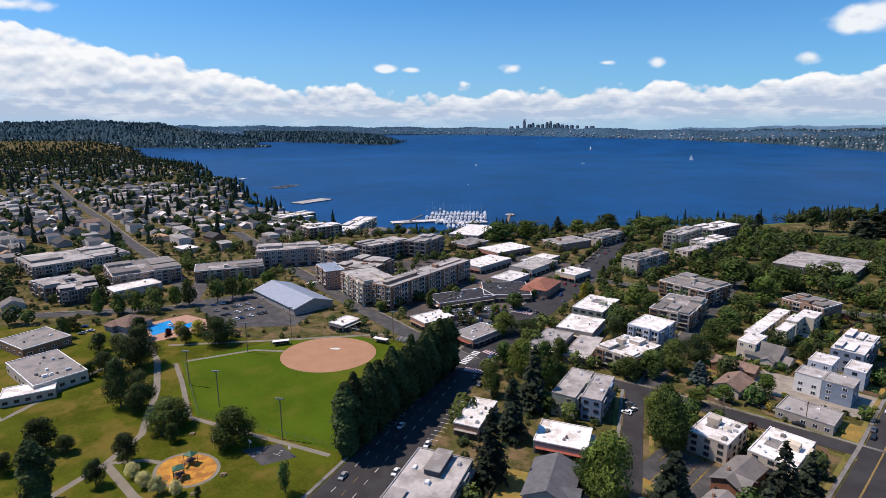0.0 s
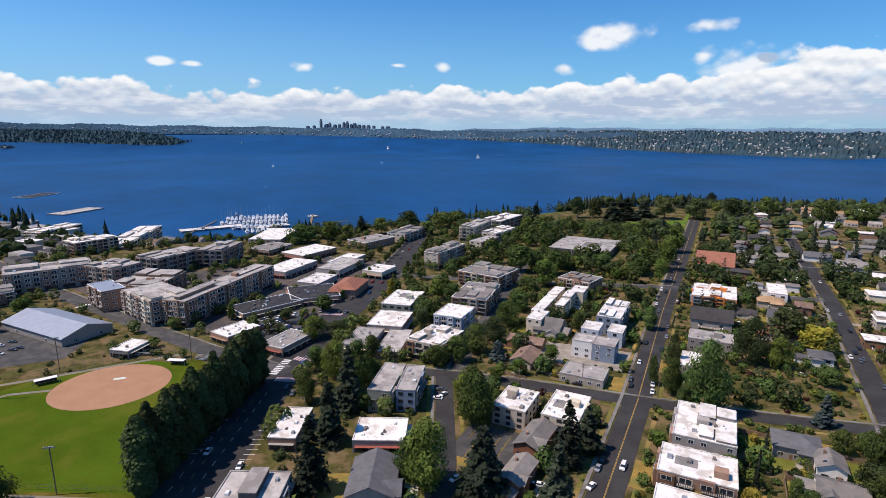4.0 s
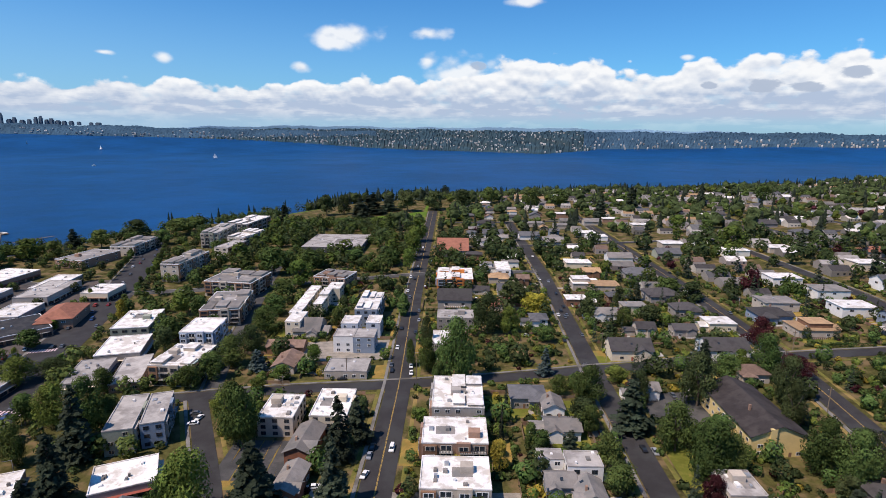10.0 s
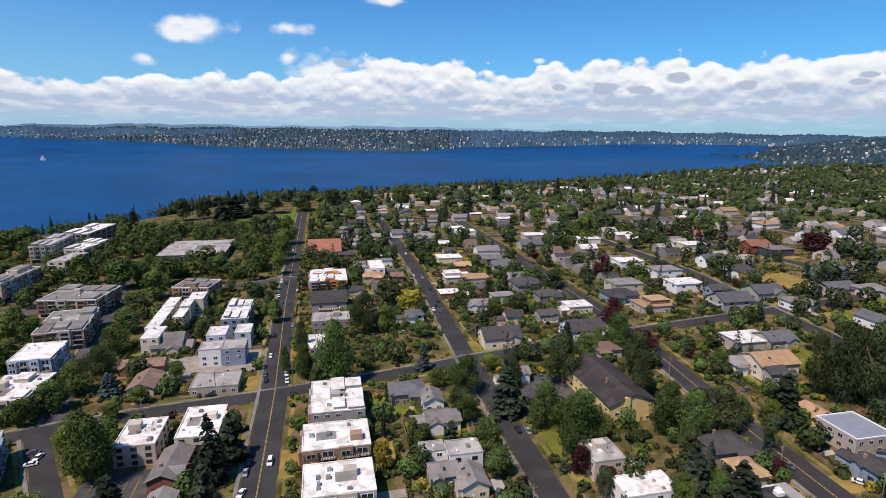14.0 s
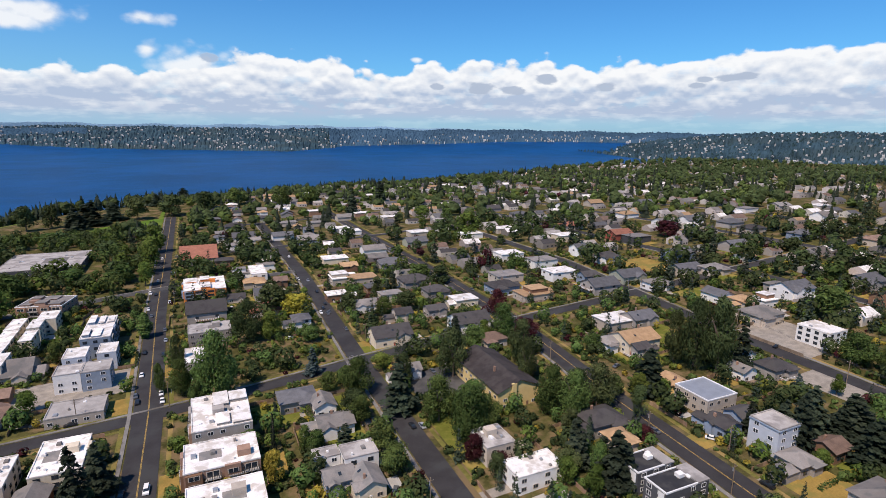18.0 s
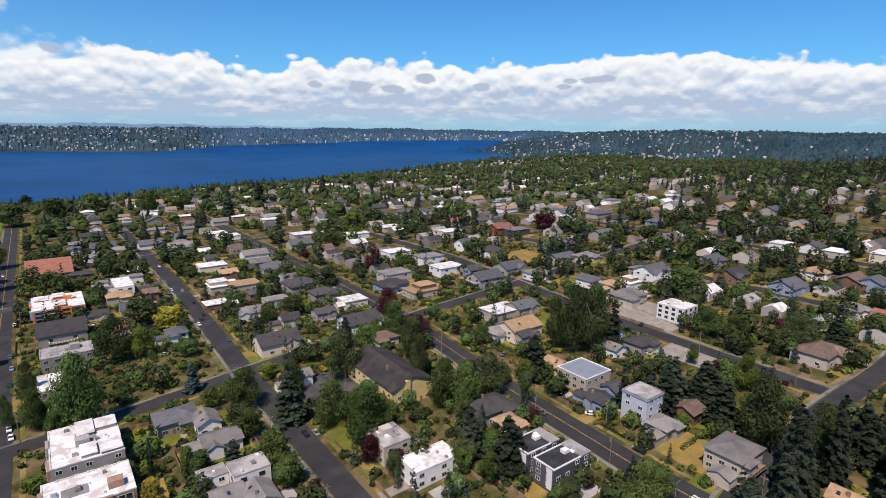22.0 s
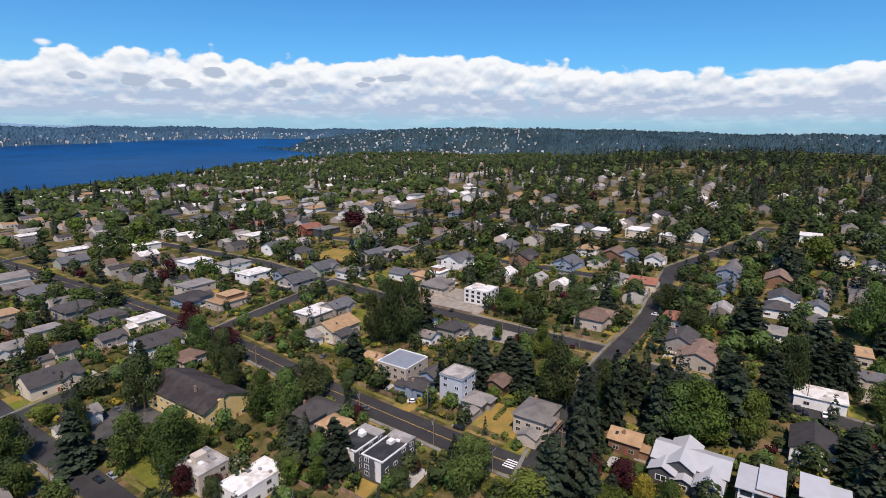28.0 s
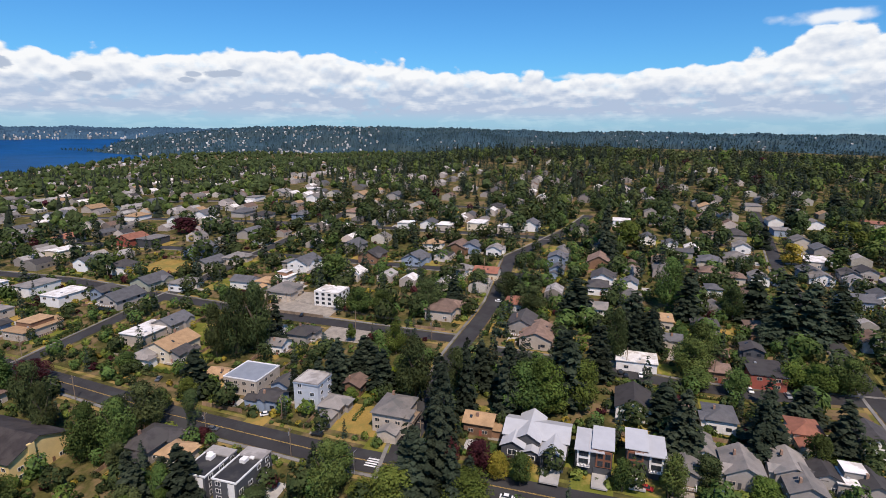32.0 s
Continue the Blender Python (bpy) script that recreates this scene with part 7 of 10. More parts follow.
tree(-13.4, 282.5, 19.4, 7.4, 'broad', 'dark')
tree(-31.1, 336.5, 15.2, 7.3, 'column', 'green')
tree(56.9, 336.5, 14.6, 15.4, 'broad', 'yellow')
tree(53.3, 290.6, 9.6, 12.2, 'broad', 'green')
tree(77.0, 240.1, 8.0, 12.6, 'broad', 'bright')
tree(110.3, 350.0, 14.6, 10.7, 'broad', 'dark')
tree(117.1, 311.0, 13.0, 18.9, 'broad', 'dark')
tree(102.1, 310.4, 13.1, 12.7, 'broad', 'green')
tree(152.0, 374.0, 11.4, 22.4, 'broad', 'green')
tree(85.0, 328.2, 14.0, 13.5, 'broad', 'dark')
tree(253.8, 493.1, 25.7, 28.0, 'broad', 'bright')
tree(248.3, 604.9, 20.6, 23.5, 'broad', 'bright')
tree(273.3, 588.3, 17.0, 22.7, 'broad', 'green')
tree(-36.7, 576.4, 27.5, 21.8, 'broad', 'bright')
tree(-36.5, 496.5, 29.3, 18.9, 'broad', 'bright')
tree(-37.9, 453.8, 19.7, 14.5, 'broad', 'bright')
tree(-147.0, 435.0, 24.5, 28.8, 'broad', 'green')
tree(-118.9, 460.2, 15.4, 30.1, 'broad', 'green')
tree(-86.2, 476.8, 13.1, 30.8, 'broad', 'green')
tree(-54.6, 471.4, 15.4, 25.1, 'broad', 'green')
tree(-174.6, 749.8, 30.4, 27.1, 'broad', 'dark')
tree(-152.8, 762.3, 28.3, 24.2, 'broad', 'dark')
tree(-114.5, 768.5, 32.3, 38.7, 'conifer', 'needle')
tree(-125.2, 735.2, 27.2, 31.0, 'conifer', 'needle')
tree(-66.7, 794.3, 29.7, 36.3, 'broad', 'dark')
tree(-28.0, 811.6, 28.4, 41.8, 'broad', 'dark')
tree(13.4, 831.7, 29.7, 39.1, 'broad', 'dark')
tree(58.4, 889.9, 26.9, 39.6, 'broad', 'green')
tree(-214.5, 686.0, 27.5, 16.3, 'conifer', 'needle')
tree(-182.1, 678.7, 6.6, 29.1, 'broad', 'green')
tree(-139.2, 687.0, 6.6, 36.5, 'broad', 'green')
tree(-94.3, 682.5, 8.7, 35.9, 'broad', 'green')
tree(-93.6, 797.2, 22.5, 33.3, 'conifer', 'needle')
tree(-50.2, 902.2, 20.4, 22.3, 'conifer', 'needle')
tree(-17.4, 1161.2, 23.7, 35.6, 'conifer', 'needle')
tree(119.0, 829.9, 28.8, 33.0, 'broad', 'green')
tree(161.8, 840.5, 28.3, 33.4, 'broad', 'green')
tree(249.5, 769.2, 41.0, 22.5, 'conifer', 'needle')
tree(367.3, 818.8, 34.8, 15.6, 'conifer', 'needle')
tree(465.8, 832.0, 28.5, 31.1, 'broad', 'green')
tree(189.3, 702.8, 37.9, 18.0, 'conifer', 'needle')
tree(44.2, 182.0, 10.8, 7.2, 'conifer', 'needle')
tree(33.7, 184.0, 9.1, 8.3, 'broad', 'green')
tree(53.9, 194.6, 12.8, 11.3, 'broad', 'green')
tree(52.2, 199.6, 13.6, 13.8, 'broad', 'dark')
tree(29.9, 185.8, 11.4, 6.2, 'broad', 'green')
tree(17.2, 180.6, 6.5, 6.7, 'broad', 'yellow')
tree(82.7, 152.4, 11.1, 9.2, 'broad', 'purple')
tree(87.7, 142.5, 8.3, 8.8, 'broad', 'purple')
tree(59.6, 147.3, 7.5, 6.3, 'broad', 'purple')
tree(55.4, 158.6, 12.9, 11.6, 'broad', 'green')
tree(143.1, 134.2, 6.7, 7.0, 'broad', 'purple')
tree(170.7, 160.8, 21.9, 16.0, 'conifer', 'needle')
tree(152.8, 147.2, 14.3, 8.0, 'broad', 'dark')
tree(145.1, 161.4, 19.8, 18.6, 'broad', 'dark')
tree(137.1, 165.8, 17.4, 14.0, 'broad', 'dark')
tree(117.3, 120.0, 20.7, 13.6, 'conifer', 'needle')
tree(125.9, 124.6, 10.2, 9.3, 'conifer', 'needle')
tree(199.1, 110.3, 19.3, 13.3, 'conifer', 'needle')
tree(208.0, 101.2, 17.9, 15.0, 'conifer', 'needle')
tree(180.1, 119.9, 15.2, 7.1, 'conifer', 'needle')
tree(220.4, 129.1, 9.7, 7.0, 'conifer', 'blue')
tree(178.5, 205.8, 9.0, 11.5, 'broad', 'green')
tree(129.3, 191.7, 23.9, 10.0, 'broad', 'dark')
tree(139.7, 213.4, 23.3, 13.9, 'broad', 'dark')
tree(161.3, 273.1, 17.7, 13.7, 'broad', 'purple')
tree(154.6, 237.0, 12.8, 9.2, 'broad', 'purple')
tree(122.6, 150.4, 11.6, 9.4, 'broad', 'dark')
tree(165.4, 160.5, 10.2, 10.6, 'broad', 'bright')
tree(84.6, 140.3, 10.5, 7.6, 'broad', 'dark')
tree(233.7, 121.5, 9.6, 7.0, 'broad', 'bright')
tree(161.3, 356.3, 12.9, 20.9, 'broad', 'dark')
tree(203.7, 364.4, 18.1, 17.7, 'broad', 'purple')
tree(38.6, 343.1, 22.1, 25.0, 'broad', 'dark')
tree(51.5, 337.6, 14.8, 21.4, 'broad', 'yellow')
tree(398.2, 370.2, 15.9, 31.6, 'broad', 'purple')
tree(114.6, 124.8, 14.3, 7.5, 'broad', 'green')
tree(107.6, 119.1, 11.8, 8.2, 'broad', 'bright')
tree(200.5, 175.0, 27.0, 13.5, 'broad', 'dark')
tree(203.5, 166.0, 36.0, 17.0, 'broad', 'dark')
tree(208.5, 158.0, 38.0, 16.0, 'broad', 'dark')
tree(214.5, 161.5, 30.0, 14.0, 'broad', 'green')
tree(219.0, 154.5, 26.0, 11.0, 'conifer', 'needle')
tree(70.8, 197.5, 23.5, 15.0, 'conifer', 'needle')
tree(103.7, 128.0, 10.3, 8.2, 'broad', 'bright')
tree(185.4, 105.2, 23.7, 11.8, 'conifer', 'needle')
tree(185.4, 111.5, 17.9, 9.6, 'conifer', 'needle')
tree(195.8, 87.8, 19.9, 14.0, 'conifer', 'needle')
tree(191.7, 71.4, 28.9, 18.5, 'broad', 'dark')
tree(201.0, 80.2, 14.9, 14.0, 'broad', 'green')
tree(160.4, 49.8, 39.8, 13.5, 'conifer', 'needle')
tree(144.1, 46.7, 37.1, 14.5, 'conifer', 'needle')
tree(190.8, 33.6, 32.3, 12.6, 'conifer', 'needle')
tree(209.3, 48.3, 20.9, 14.1, 'conifer', 'needle')
tree(201.4, 57.1, 20.9, 13.2, 'broad', 'dark')
tree(157.0, 47.6, 10.2, 11.1, 'broad', 'purple')
tree(156.0, 36.0, 12.0, 11.0, 'broad', 'purple')
tree(217.2, 16.5, 30.2, 15.3, 'conifer', 'needle')
tree(229.5, 2.2, 28.9, 15.4, 'conifer', 'needle')
tree(204.0, 6.6, 21.3, 18.0, 'broad', 'bright')
tree(196.5, 20.8, 23.3, 20.2, 'broad', 'bright')
tree(199.1, 28.4, 21.2, 12.0, 'broad', 'dark')
tree(265.3, -7.6, 22.2, 14.8, 'conifer', 'needle')
tree(270.7, -15.8, 21.2, 11.5, 'conifer', 'needle')
tree(292.3, 39.9, 17.3, 19.6, 'broad', 'dark')
tree(315.0, 58.0, 15.9, 18.6, 'broad', 'dark')
tree(297.2, 85.9, 19.3, 12.5, 'conifer', 'needle')
tree(322.4, 77.9, 13.4, 16.4, 'broad', 'dark')
tree(281.5, 96.9, 19.0, 18.4, 'broad', 'dark')
tree(267.4, 132.8, 16.5, 19.1, 'broad', 'green')
tree(274.1, 122.2, 13.1, 15.8, 'broad', 'green')
tree(311.2, 172.2, 19.3, 22.6, 'broad', 'green')
tree(227.5, 94.5, 16.6, 13.1, 'broad', 'bright')
tree(138.9, 78.2, 14.2, 12.8, 'broad', 'green')
tree(141.9, 88.9, 10.6, 5.8, 'conifer', 'needle')
tree(106.7, 132.0, 10.5, 11.3, 'broad', 'dark')
tree(122.0, 97.6, 6.1, 10.9, 'broad', 'dark')
tree(182.0, 95.1, 7.3, 6.8, 'broad', 'bright')
tree(201.3, 87.9, 6.4, 4.8, 'broad', 'white')
tree(203.2, 102.2, 13.2, 9.9, 'conifer', 'needle')
tree(137.3, 51.4, 28.0, 16.2, 'conifer', 'needle')
tree(140.0, 40.6, 19.8, 9.3, 'conifer', 'needle')
tree(129.6, 77.1, 21.7, 12.8, 'broad', 'green')
tree(133.1, 57.1, 14.1, 20.4, 'broad', 'bright')
tree(134.8, 68.2, 5.9, 10.5, 'broad', 'bright')
tree(146.7, 37.0, 13.8, 7.1, 'conifer', 'needle')
tree(184.5, -27.7, 24.1, 16.2, 'conifer', 'needle')
tree(195.4, -55.1, 22.1, 16.8, 'conifer', 'needle')
tree(199.3, -79.4, 21.5, 12.6, 'conifer', 'needle')
tree(217.2, -72.7, 15.4, 13.4, 'conifer', 'needle')
tree(289.6, -81.7, 35.8, 23.2, 'conifer', 'needle')
tree(286.0, -91.5, 35.0, 22.6, 'conifer', 'needle')
tree(316.0, -74.9, 27.1, 21.2, 'conifer', 'needle')
tree(304.1, -109.8, 27.4, 18.0, 'conifer', 'needle')
tree(320.8, -33.0, 28.7, 19.2, 'broad', 'green')
tree(306.7, -41.3, 29.8, 18.2, 'conifer', 'needle')
tree(317.6, -63.7, 15.8, 18.5, 'broad', 'green')
tree(281.2, -13.6, 23.8, 20.2, 'conifer', 'needle')
tree(270.0, -21.2, 20.0, 16.5, 'conifer', 'needle')
tree(258.1, -42.1, 18.7, 18.0, 'broad', 'green')
tree(239.5, -82.2, 14.2, 18.3, 'broad', 'bright')
tree(243.2, -95.1, 16.5, 18.2, 'broad', 'green')
tree(241.9, -74.8, 12.1, 14.0, 'broad', 'bright')
tree(230.8, -51.9, 12.0, 11.5, 'broad', 'green')
tree(231.1, -37.2, 9.9, 14.0, 'broad', 'green')
tree(162.0, -23.2, 15.1, 10.4, 'broad', 'green')
tree(169.3, -33.9, 11.6, 10.7, 'broad', 'dark')
tree(160.2, -8.4, 11.6, 8.1, 'broad', 'green')
tree(168.7, -49.4, 7.4, 12.1, 'broad', 'bright')
tree(153.7, 22.3, 11.9, 8.9, 'broad', 'green')
tree(154.3, 29.7, 10.1, 9.1, 'broad', 'yellow')
tree(234.8, 1.3, 15.8, 12.4, 'conifer', 'needle')
tree(296.5, 15.1, 25.6, 21.7, 'conifer', 'needle')
tree(205.5, 35.9, 24.6, 13.9, 'conifer', 'needle')
tree(187.7, -68.2, 13.3, 10.8, 'broad', 'green')
tree(456.9, -11.9, 18.3, 22.7, 'broad', 'bright')
tree(466.8, -50.7, 31.7, 13.6, 'conifer', 'needle')
tree(481.3, -171.3, 21.4, 30.1, 'broad', 'bright')
tree(454.4, -181.6, 24.0, 24.1, 'broad', 'bright')
tree(424.7, -119.7, 15.8, 17.2, 'broad', 'yellow')
tree(465.7, -110.8, 17.4, 13.0, 'conifer', 'needle')
tree(549.4, -150.4, 19.9, 20.0, 'conifer', 'needle')
tree(608.7, -202.9, 21.4, 21.6, 'conifer', 'needle')
tree(188.5, 49.2, 33.8, 9.9, 'conifer', 'needle')
tree(180.0, 57.6, 29.9, 13.2, 'conifer', 'needle')
tree(141.1, 55.3, 26.0, 12.7, 'conifer', 'needle')
tree(193.1, 27.7, 22.5, 21.1, 'broad', 'green')
tree(204.0, 12.0, 35.8, 18.0, 'conifer', 'needle')
tree(248.0, -5.4, 26.5, 12.3, 'broad', 'dark')
tree(258.2, -13.8, 21.8, 13.0, 'conifer', 'needle')
tree(261.5, -21.4, 23.8, 10.5, 'conifer', 'needle')
tree(200.9, -22.7, 18.6, 16.8, 'conifer', 'needle')
tree(242.5, -36.5, 18.2, 18.6, 'broad', 'green')
tree(200.2, 20.7, 11.9, 23.6, 'broad', 'bright')
tree(197.4, -51.3, 8.0, 8.3, 'broad', 'purple')
tree(160.7, 21.8, 6.0, 7.5, 'broad', 'yellow')
tree(142.1, 36.6, 11.0, 19.7, 'broad', 'bright')
tree(186.7, -51.6, 27.3, 10.5, 'conifer', 'needle')
tree(312.0, -64.2, 19.7, 13.8, 'broad', 'dark')
tree(437.7, -11.6, 23.2, 24.7, 'broad', 'bright')
tree(416.9, 4.7, 36.5, 13.8, 'conifer', 'needle')
tree(124.6, 166.8, 21.9, 14.7, 'broad', 'green')
tree(129.3, 158.0, 22.4, 14.8, 'broad', 'green')
tree(112.4, 134.6, 19.7, 11.5, 'conifer', 'needle')
tree(117.5, 127.3, 15.1, 9.7, 'conifer', 'needle')
tree(87.6, 166.1, 22.4, 19.8, 'broad', 'green')
tree(96.1, 167.9, 15.9, 11.5, 'broad', 'green')
tree(122.9, 252.3, 15.3, 9.8, 'conifer', 'needle')
tree(129.0, 241.5, 11.9, 14.9, 'broad', 'green')
tree(137.1, 245.8, 11.6, 12.7, 'broad', 'bright')
tree(158.4, 236.2, 11.3, 16.2, 'broad', 'purple')
tree(155.8, 165.2, 10.1, 10.5, 'broad', 'green')
tree(-159.4, 97.5, 29.0, 10.0, 'column', 'dark')
tree(-161.1, 102.3, 30.9, 8.0, 'column', 'dark')
tree(-162.8, 107.2, 26.4, 10.0, 'column', 'dark')
tree(-164.4, 112.0, 30.5, 8.0, 'column', 'dark')
tree(-166.1, 116.9, 29.6, 10.0, 'column', 'dark')
tree(-167.8, 121.7, 26.7, 8.0, 'column', 'dark')
tree(-169.5, 126.6, 31.5, 10.0, 'column', 'dark')
tree(-171.2, 131.4, 28.0, 8.0, 'column', 'dark')
tree(-172.8, 136.2, 27.9, 9.9, 'column', 'dark')
tree(-174.5, 141.1, 31.5, 8.1, 'column', 'dark')
tree(-176.2, 145.9, 26.8, 9.9, 'column', 'dark')
tree(-177.9, 150.8, 29.4, 8.1, 'column', 'dark')
tree(-179.6, 155.6, 30.6, 9.9, 'column', 'dark')
tree(-181.3, 160.5, 26.4, 8.1, 'column', 'dark')
tree(-182.9, 165.3, 30.8, 9.8, 'column', 'dark')
tree(-184.6, 170.2, 29.1, 8.2, 'column', 'dark')
tree(-186.3, 175.0, 27.0, 9.8, 'column', 'dark')

# ---- gardens, woods and the rest of the houses ----
def inside(p, poly):
    x, y = p[:, 0], p[:, 1]
    r = np.zeros(len(p), bool)
    for (x0, y0), (x1, y1) in zip(poly, np.roll(poly, -1, 0)):
        hit = (y0 > y) != (y1 > y)
        r ^= hit & (x < (x1 - x0) * (y - y0) / (y1 - y0 + 1e-12) + x0)
    return r


def free(p, margin=0.0, open_ground=True, houses=0.0, taken=True):
    """Which points keep clear of streets, houses, lawns and water."""
    ok = np.interp(p[:, 0], SHORE_X, SHORE_Y) - p[:, 1] > 22
    for pts, half in ROADS:
        for a, b in zip(np.array(pts[:-1], float), np.array(pts[1:], float)):
            d = b - a
            t = np.clip(((p - a) @ d) / (d @ d), 0, 1)
            ok &= np.hypot(*(p - a - t[:, None] * d).T) > half + margin
    for x, y, hx, hy, r in FOOTPRINTS:
        c, s = math.cos(r), math.sin(r)
        q = p - [x, y]
        ok &= (np.abs(q[:, 0] * c + q[:, 1] * s) > hx + 0.4 + margin + houses) | (np.abs(-q[:, 0] * s + q[:, 1] * c) > hy + 0.4 + margin + houses)
    if open_ground:
        for poly in OPEN:
            ok &= ~inside(p, poly)
    return ok


RNG = np.random.default_rng(5)


def more_houses():
    """Houses that fill the farther blocks, in rows along the avenues."""
    spots = []
    for gx in np.arange(22, 875, 30.0):
        for gy in np.arange(-188, 1125, 22.0):
            spots.append((gx + RNG.uniform(-4, 4), gy + RNG.uniform(-4, 4)))
    for gx in np.arange(-1310, -650, 30.0):
        for gy in np.arange(50, 412, 26.0):
            spots.append((gx + RNG.uniform(-5, 5), gy + RNG.uniform(-5, 5)))
    p = np.array(spots)
    dist = np.hypot(p[:, 0], p[:, 1])
    p = p[free(p, 4.5, True, 4.5) & (dist > 312) & (RNG.uniform(0, 1, len(p)) < np.where(p[:, 0] > 412, 0.42, 0.8)) & ((p[:, 1] < 800) | (p[:, 0] > 25))]
    rng = random.Random(9)
    for x, y in p[:60]:
        house(x, y, rng.uniform(9, 15), rng.uniform(8, 11), rng.choice((3.2, 4.4, 5.6)), rng.choice("ggGhhf"), rng.choice("kkssblltw"), rng.choice("wwwccbbgguen"), rng.choice((0, 0, 2, -2)))
        FOOTPRINTS.append((x, y, 6, 6, 0))
    return p[60:]


far_spots = more_houses()


def house_specks(p):
    """Small gabled houses far up the slopes, too many to count."""
    V, F, M = [], [], []
    for x, y in p:
        w, d, h = RNG.uniform(5.5, 9.5), RNG.uniform(4.6, 6.6), RNG.uniform(2.8, 4.8)
        flat = x < -420 and RNG.uniform() < .45
        if flat:
            w, d, h = RNG.uniform(8, 17), RNG.uniform(5, 7.5), RNG.uniform(5, 9)
        z = Z(x, y)
        o = len(V)
        for sx in (-w, w):
            V += [(x + sx, y - d, z - 1), (x + sx, y + d, z - 1), (x + sx, y + d, z + h), (x + sx, y, z + h + d * (.04 if flat else .5)), (x + sx, y - d, z + h)]
        sg = -1 if y > 0 else 1
        F += [(o + 4, o + 3, o + 2, o + 1, o), (o + 5, o + 6, o + 7, o + 8, o + 9), (o, o + 5, o + 9, o + 4), (o + 1, o + 2, o + 7, o + 6), (o + 2, o + 3, o + 8, o + 7), (o + 3, o + 4, o + 9, o + 8)]
        r = RNG.choice((1, 2, 3, 5, 2, 5, 7, 8, 6)) if not flat else RNG.choice((2, 2, 5, 1, 3, 5))
        M += [0, 0, 0, 0, r, r]
        for kx in (-.5, .1, .6):
            o = len(V)
            V += [(x + kx * w, y + sg * (d + .08), z + 1.2), (x + kx * w + 1.6, y + sg * (d + .08), z + 1.2), (x + kx * w + 1.6, y + sg * (d + .08), z + 2.6), (x + kx * w, y + sg * (d + .08), z + 2.6)]
            F.append((o, o + 1, o + 2, o + 3))
            M.append(4)
    if not V:
        return
    ob = mesh_object("hillside_houses", V, F, [material("far_wall_mixed", (0.36, 0.325, 0.285), 0.85, 0.2, 0.05, 1, island=0.6), ROOFS["k"], ROOFS["l"], ROOFS["s"], GLASS, ROOFS["g"], ROOFS["w"], ROOFS["b"], ROOFS["t"]])
    ob.data.polygons.foreach_set("material_index", M)
    tagged(ob, "many small houses among trees on the slope", "houses", kind="stuff")


more = RNG.uniform([287.5, -412.5], [1625, 1500], (1250, 2))
more = more[free(more, 5, True, 5) & (np.hypot(more[:, 0], more[:, 1]) > 525) & (RNG.uniform(0, 1, len(more)) < np.where(more[:, 1] < 0.3 * more[:, 0], .3, .85))]
south = np.concatenate([RNG.uniform([-2625, 37.5], [-1250, 600], (330, 2)), RNG.uniform([-1300, 0], [-430, 470], (360, 2))])
south = south[free(south, 5, True, 5)]
house_specks(np.concatenate([far_spots, more, south]))
for x, y in np.concatenate([more, south]):
    FOOTPRINTS.append((x, y, 6, 5, 0))


def plants(name, p, height, width, kind, leaf, quads, size, label, category, sink=0.0):
    """One object of many plants: tufts of leaves over domes, spires or columns."""
    if len(p) == 0:
        return
    n = len(p)
    rng = np.random.default_rng(len(p))
    h = rng.uniform(*height, n) if isinstance(height, tuple) else height
    w = h * rng.uniform(*width, n)
    z = land(p[:, 0], p[:, 1])
    k = rng.uniform(0, 1, (n, quads))
    a = rng.uniform(0, 2 * math.pi, (n, quads))
    if kind == "spire":
        k = 1 - np.sqrt(k * 0.98)
        tier = 0.72 + 0.28 * np.sin(k * 34 + rng.uniform(0, 6, (n, 1)))
        r = (1 - k) ** 0.9 * tier * rng.uniform(0.45, 1.05, (n, quads)) + 0.03
        zz = 0.06 + k * 0.94 - 0.05 * r
        nz = 0.9
    else:
        c = 2 * k - 1
        lump = 1 + 0.22 * np.sin(a * 3 + rng.uniform(0, 6, (n, 1))) * np.cos(c * 5 + rng.uniform(0, 6, (n, 1)))
        r = np.sqrt(np.maximum(0, 1 - c * c)) * lump * rng.uniform(0.75, 1.05, (n, quads))
        zz = 0.16 + 0.42 * (1 + c * lump)
        nz = None
    X = p[:, :1] + r * np.cos(a) * w[:, None] / 2
    Y = p[:, 1:] + r * np.sin(a) * w[:, None] / 2
    Zc = z[:, None] + zz * h[:, None] - sink
    pts = np.stack([X, Y, Zc], -1).reshape(-1, 3)
    up = np.full_like(r, nz) if nz else (2 * k - 1) + 0.25
    nrm = np.stack([r * np.cos(a), r * np.sin(a), up], -1).reshape(-1, 3)
    me = leaf_mesh(name, pts, nrm, np.repeat(w * size, quads), rng)
    ob = new(name, me)
    ob.material_slots[0].link, ob.material_slots[0].material = "OBJECT", LEAF[leaf]
    tagged(ob, label, category, kind="stuff")


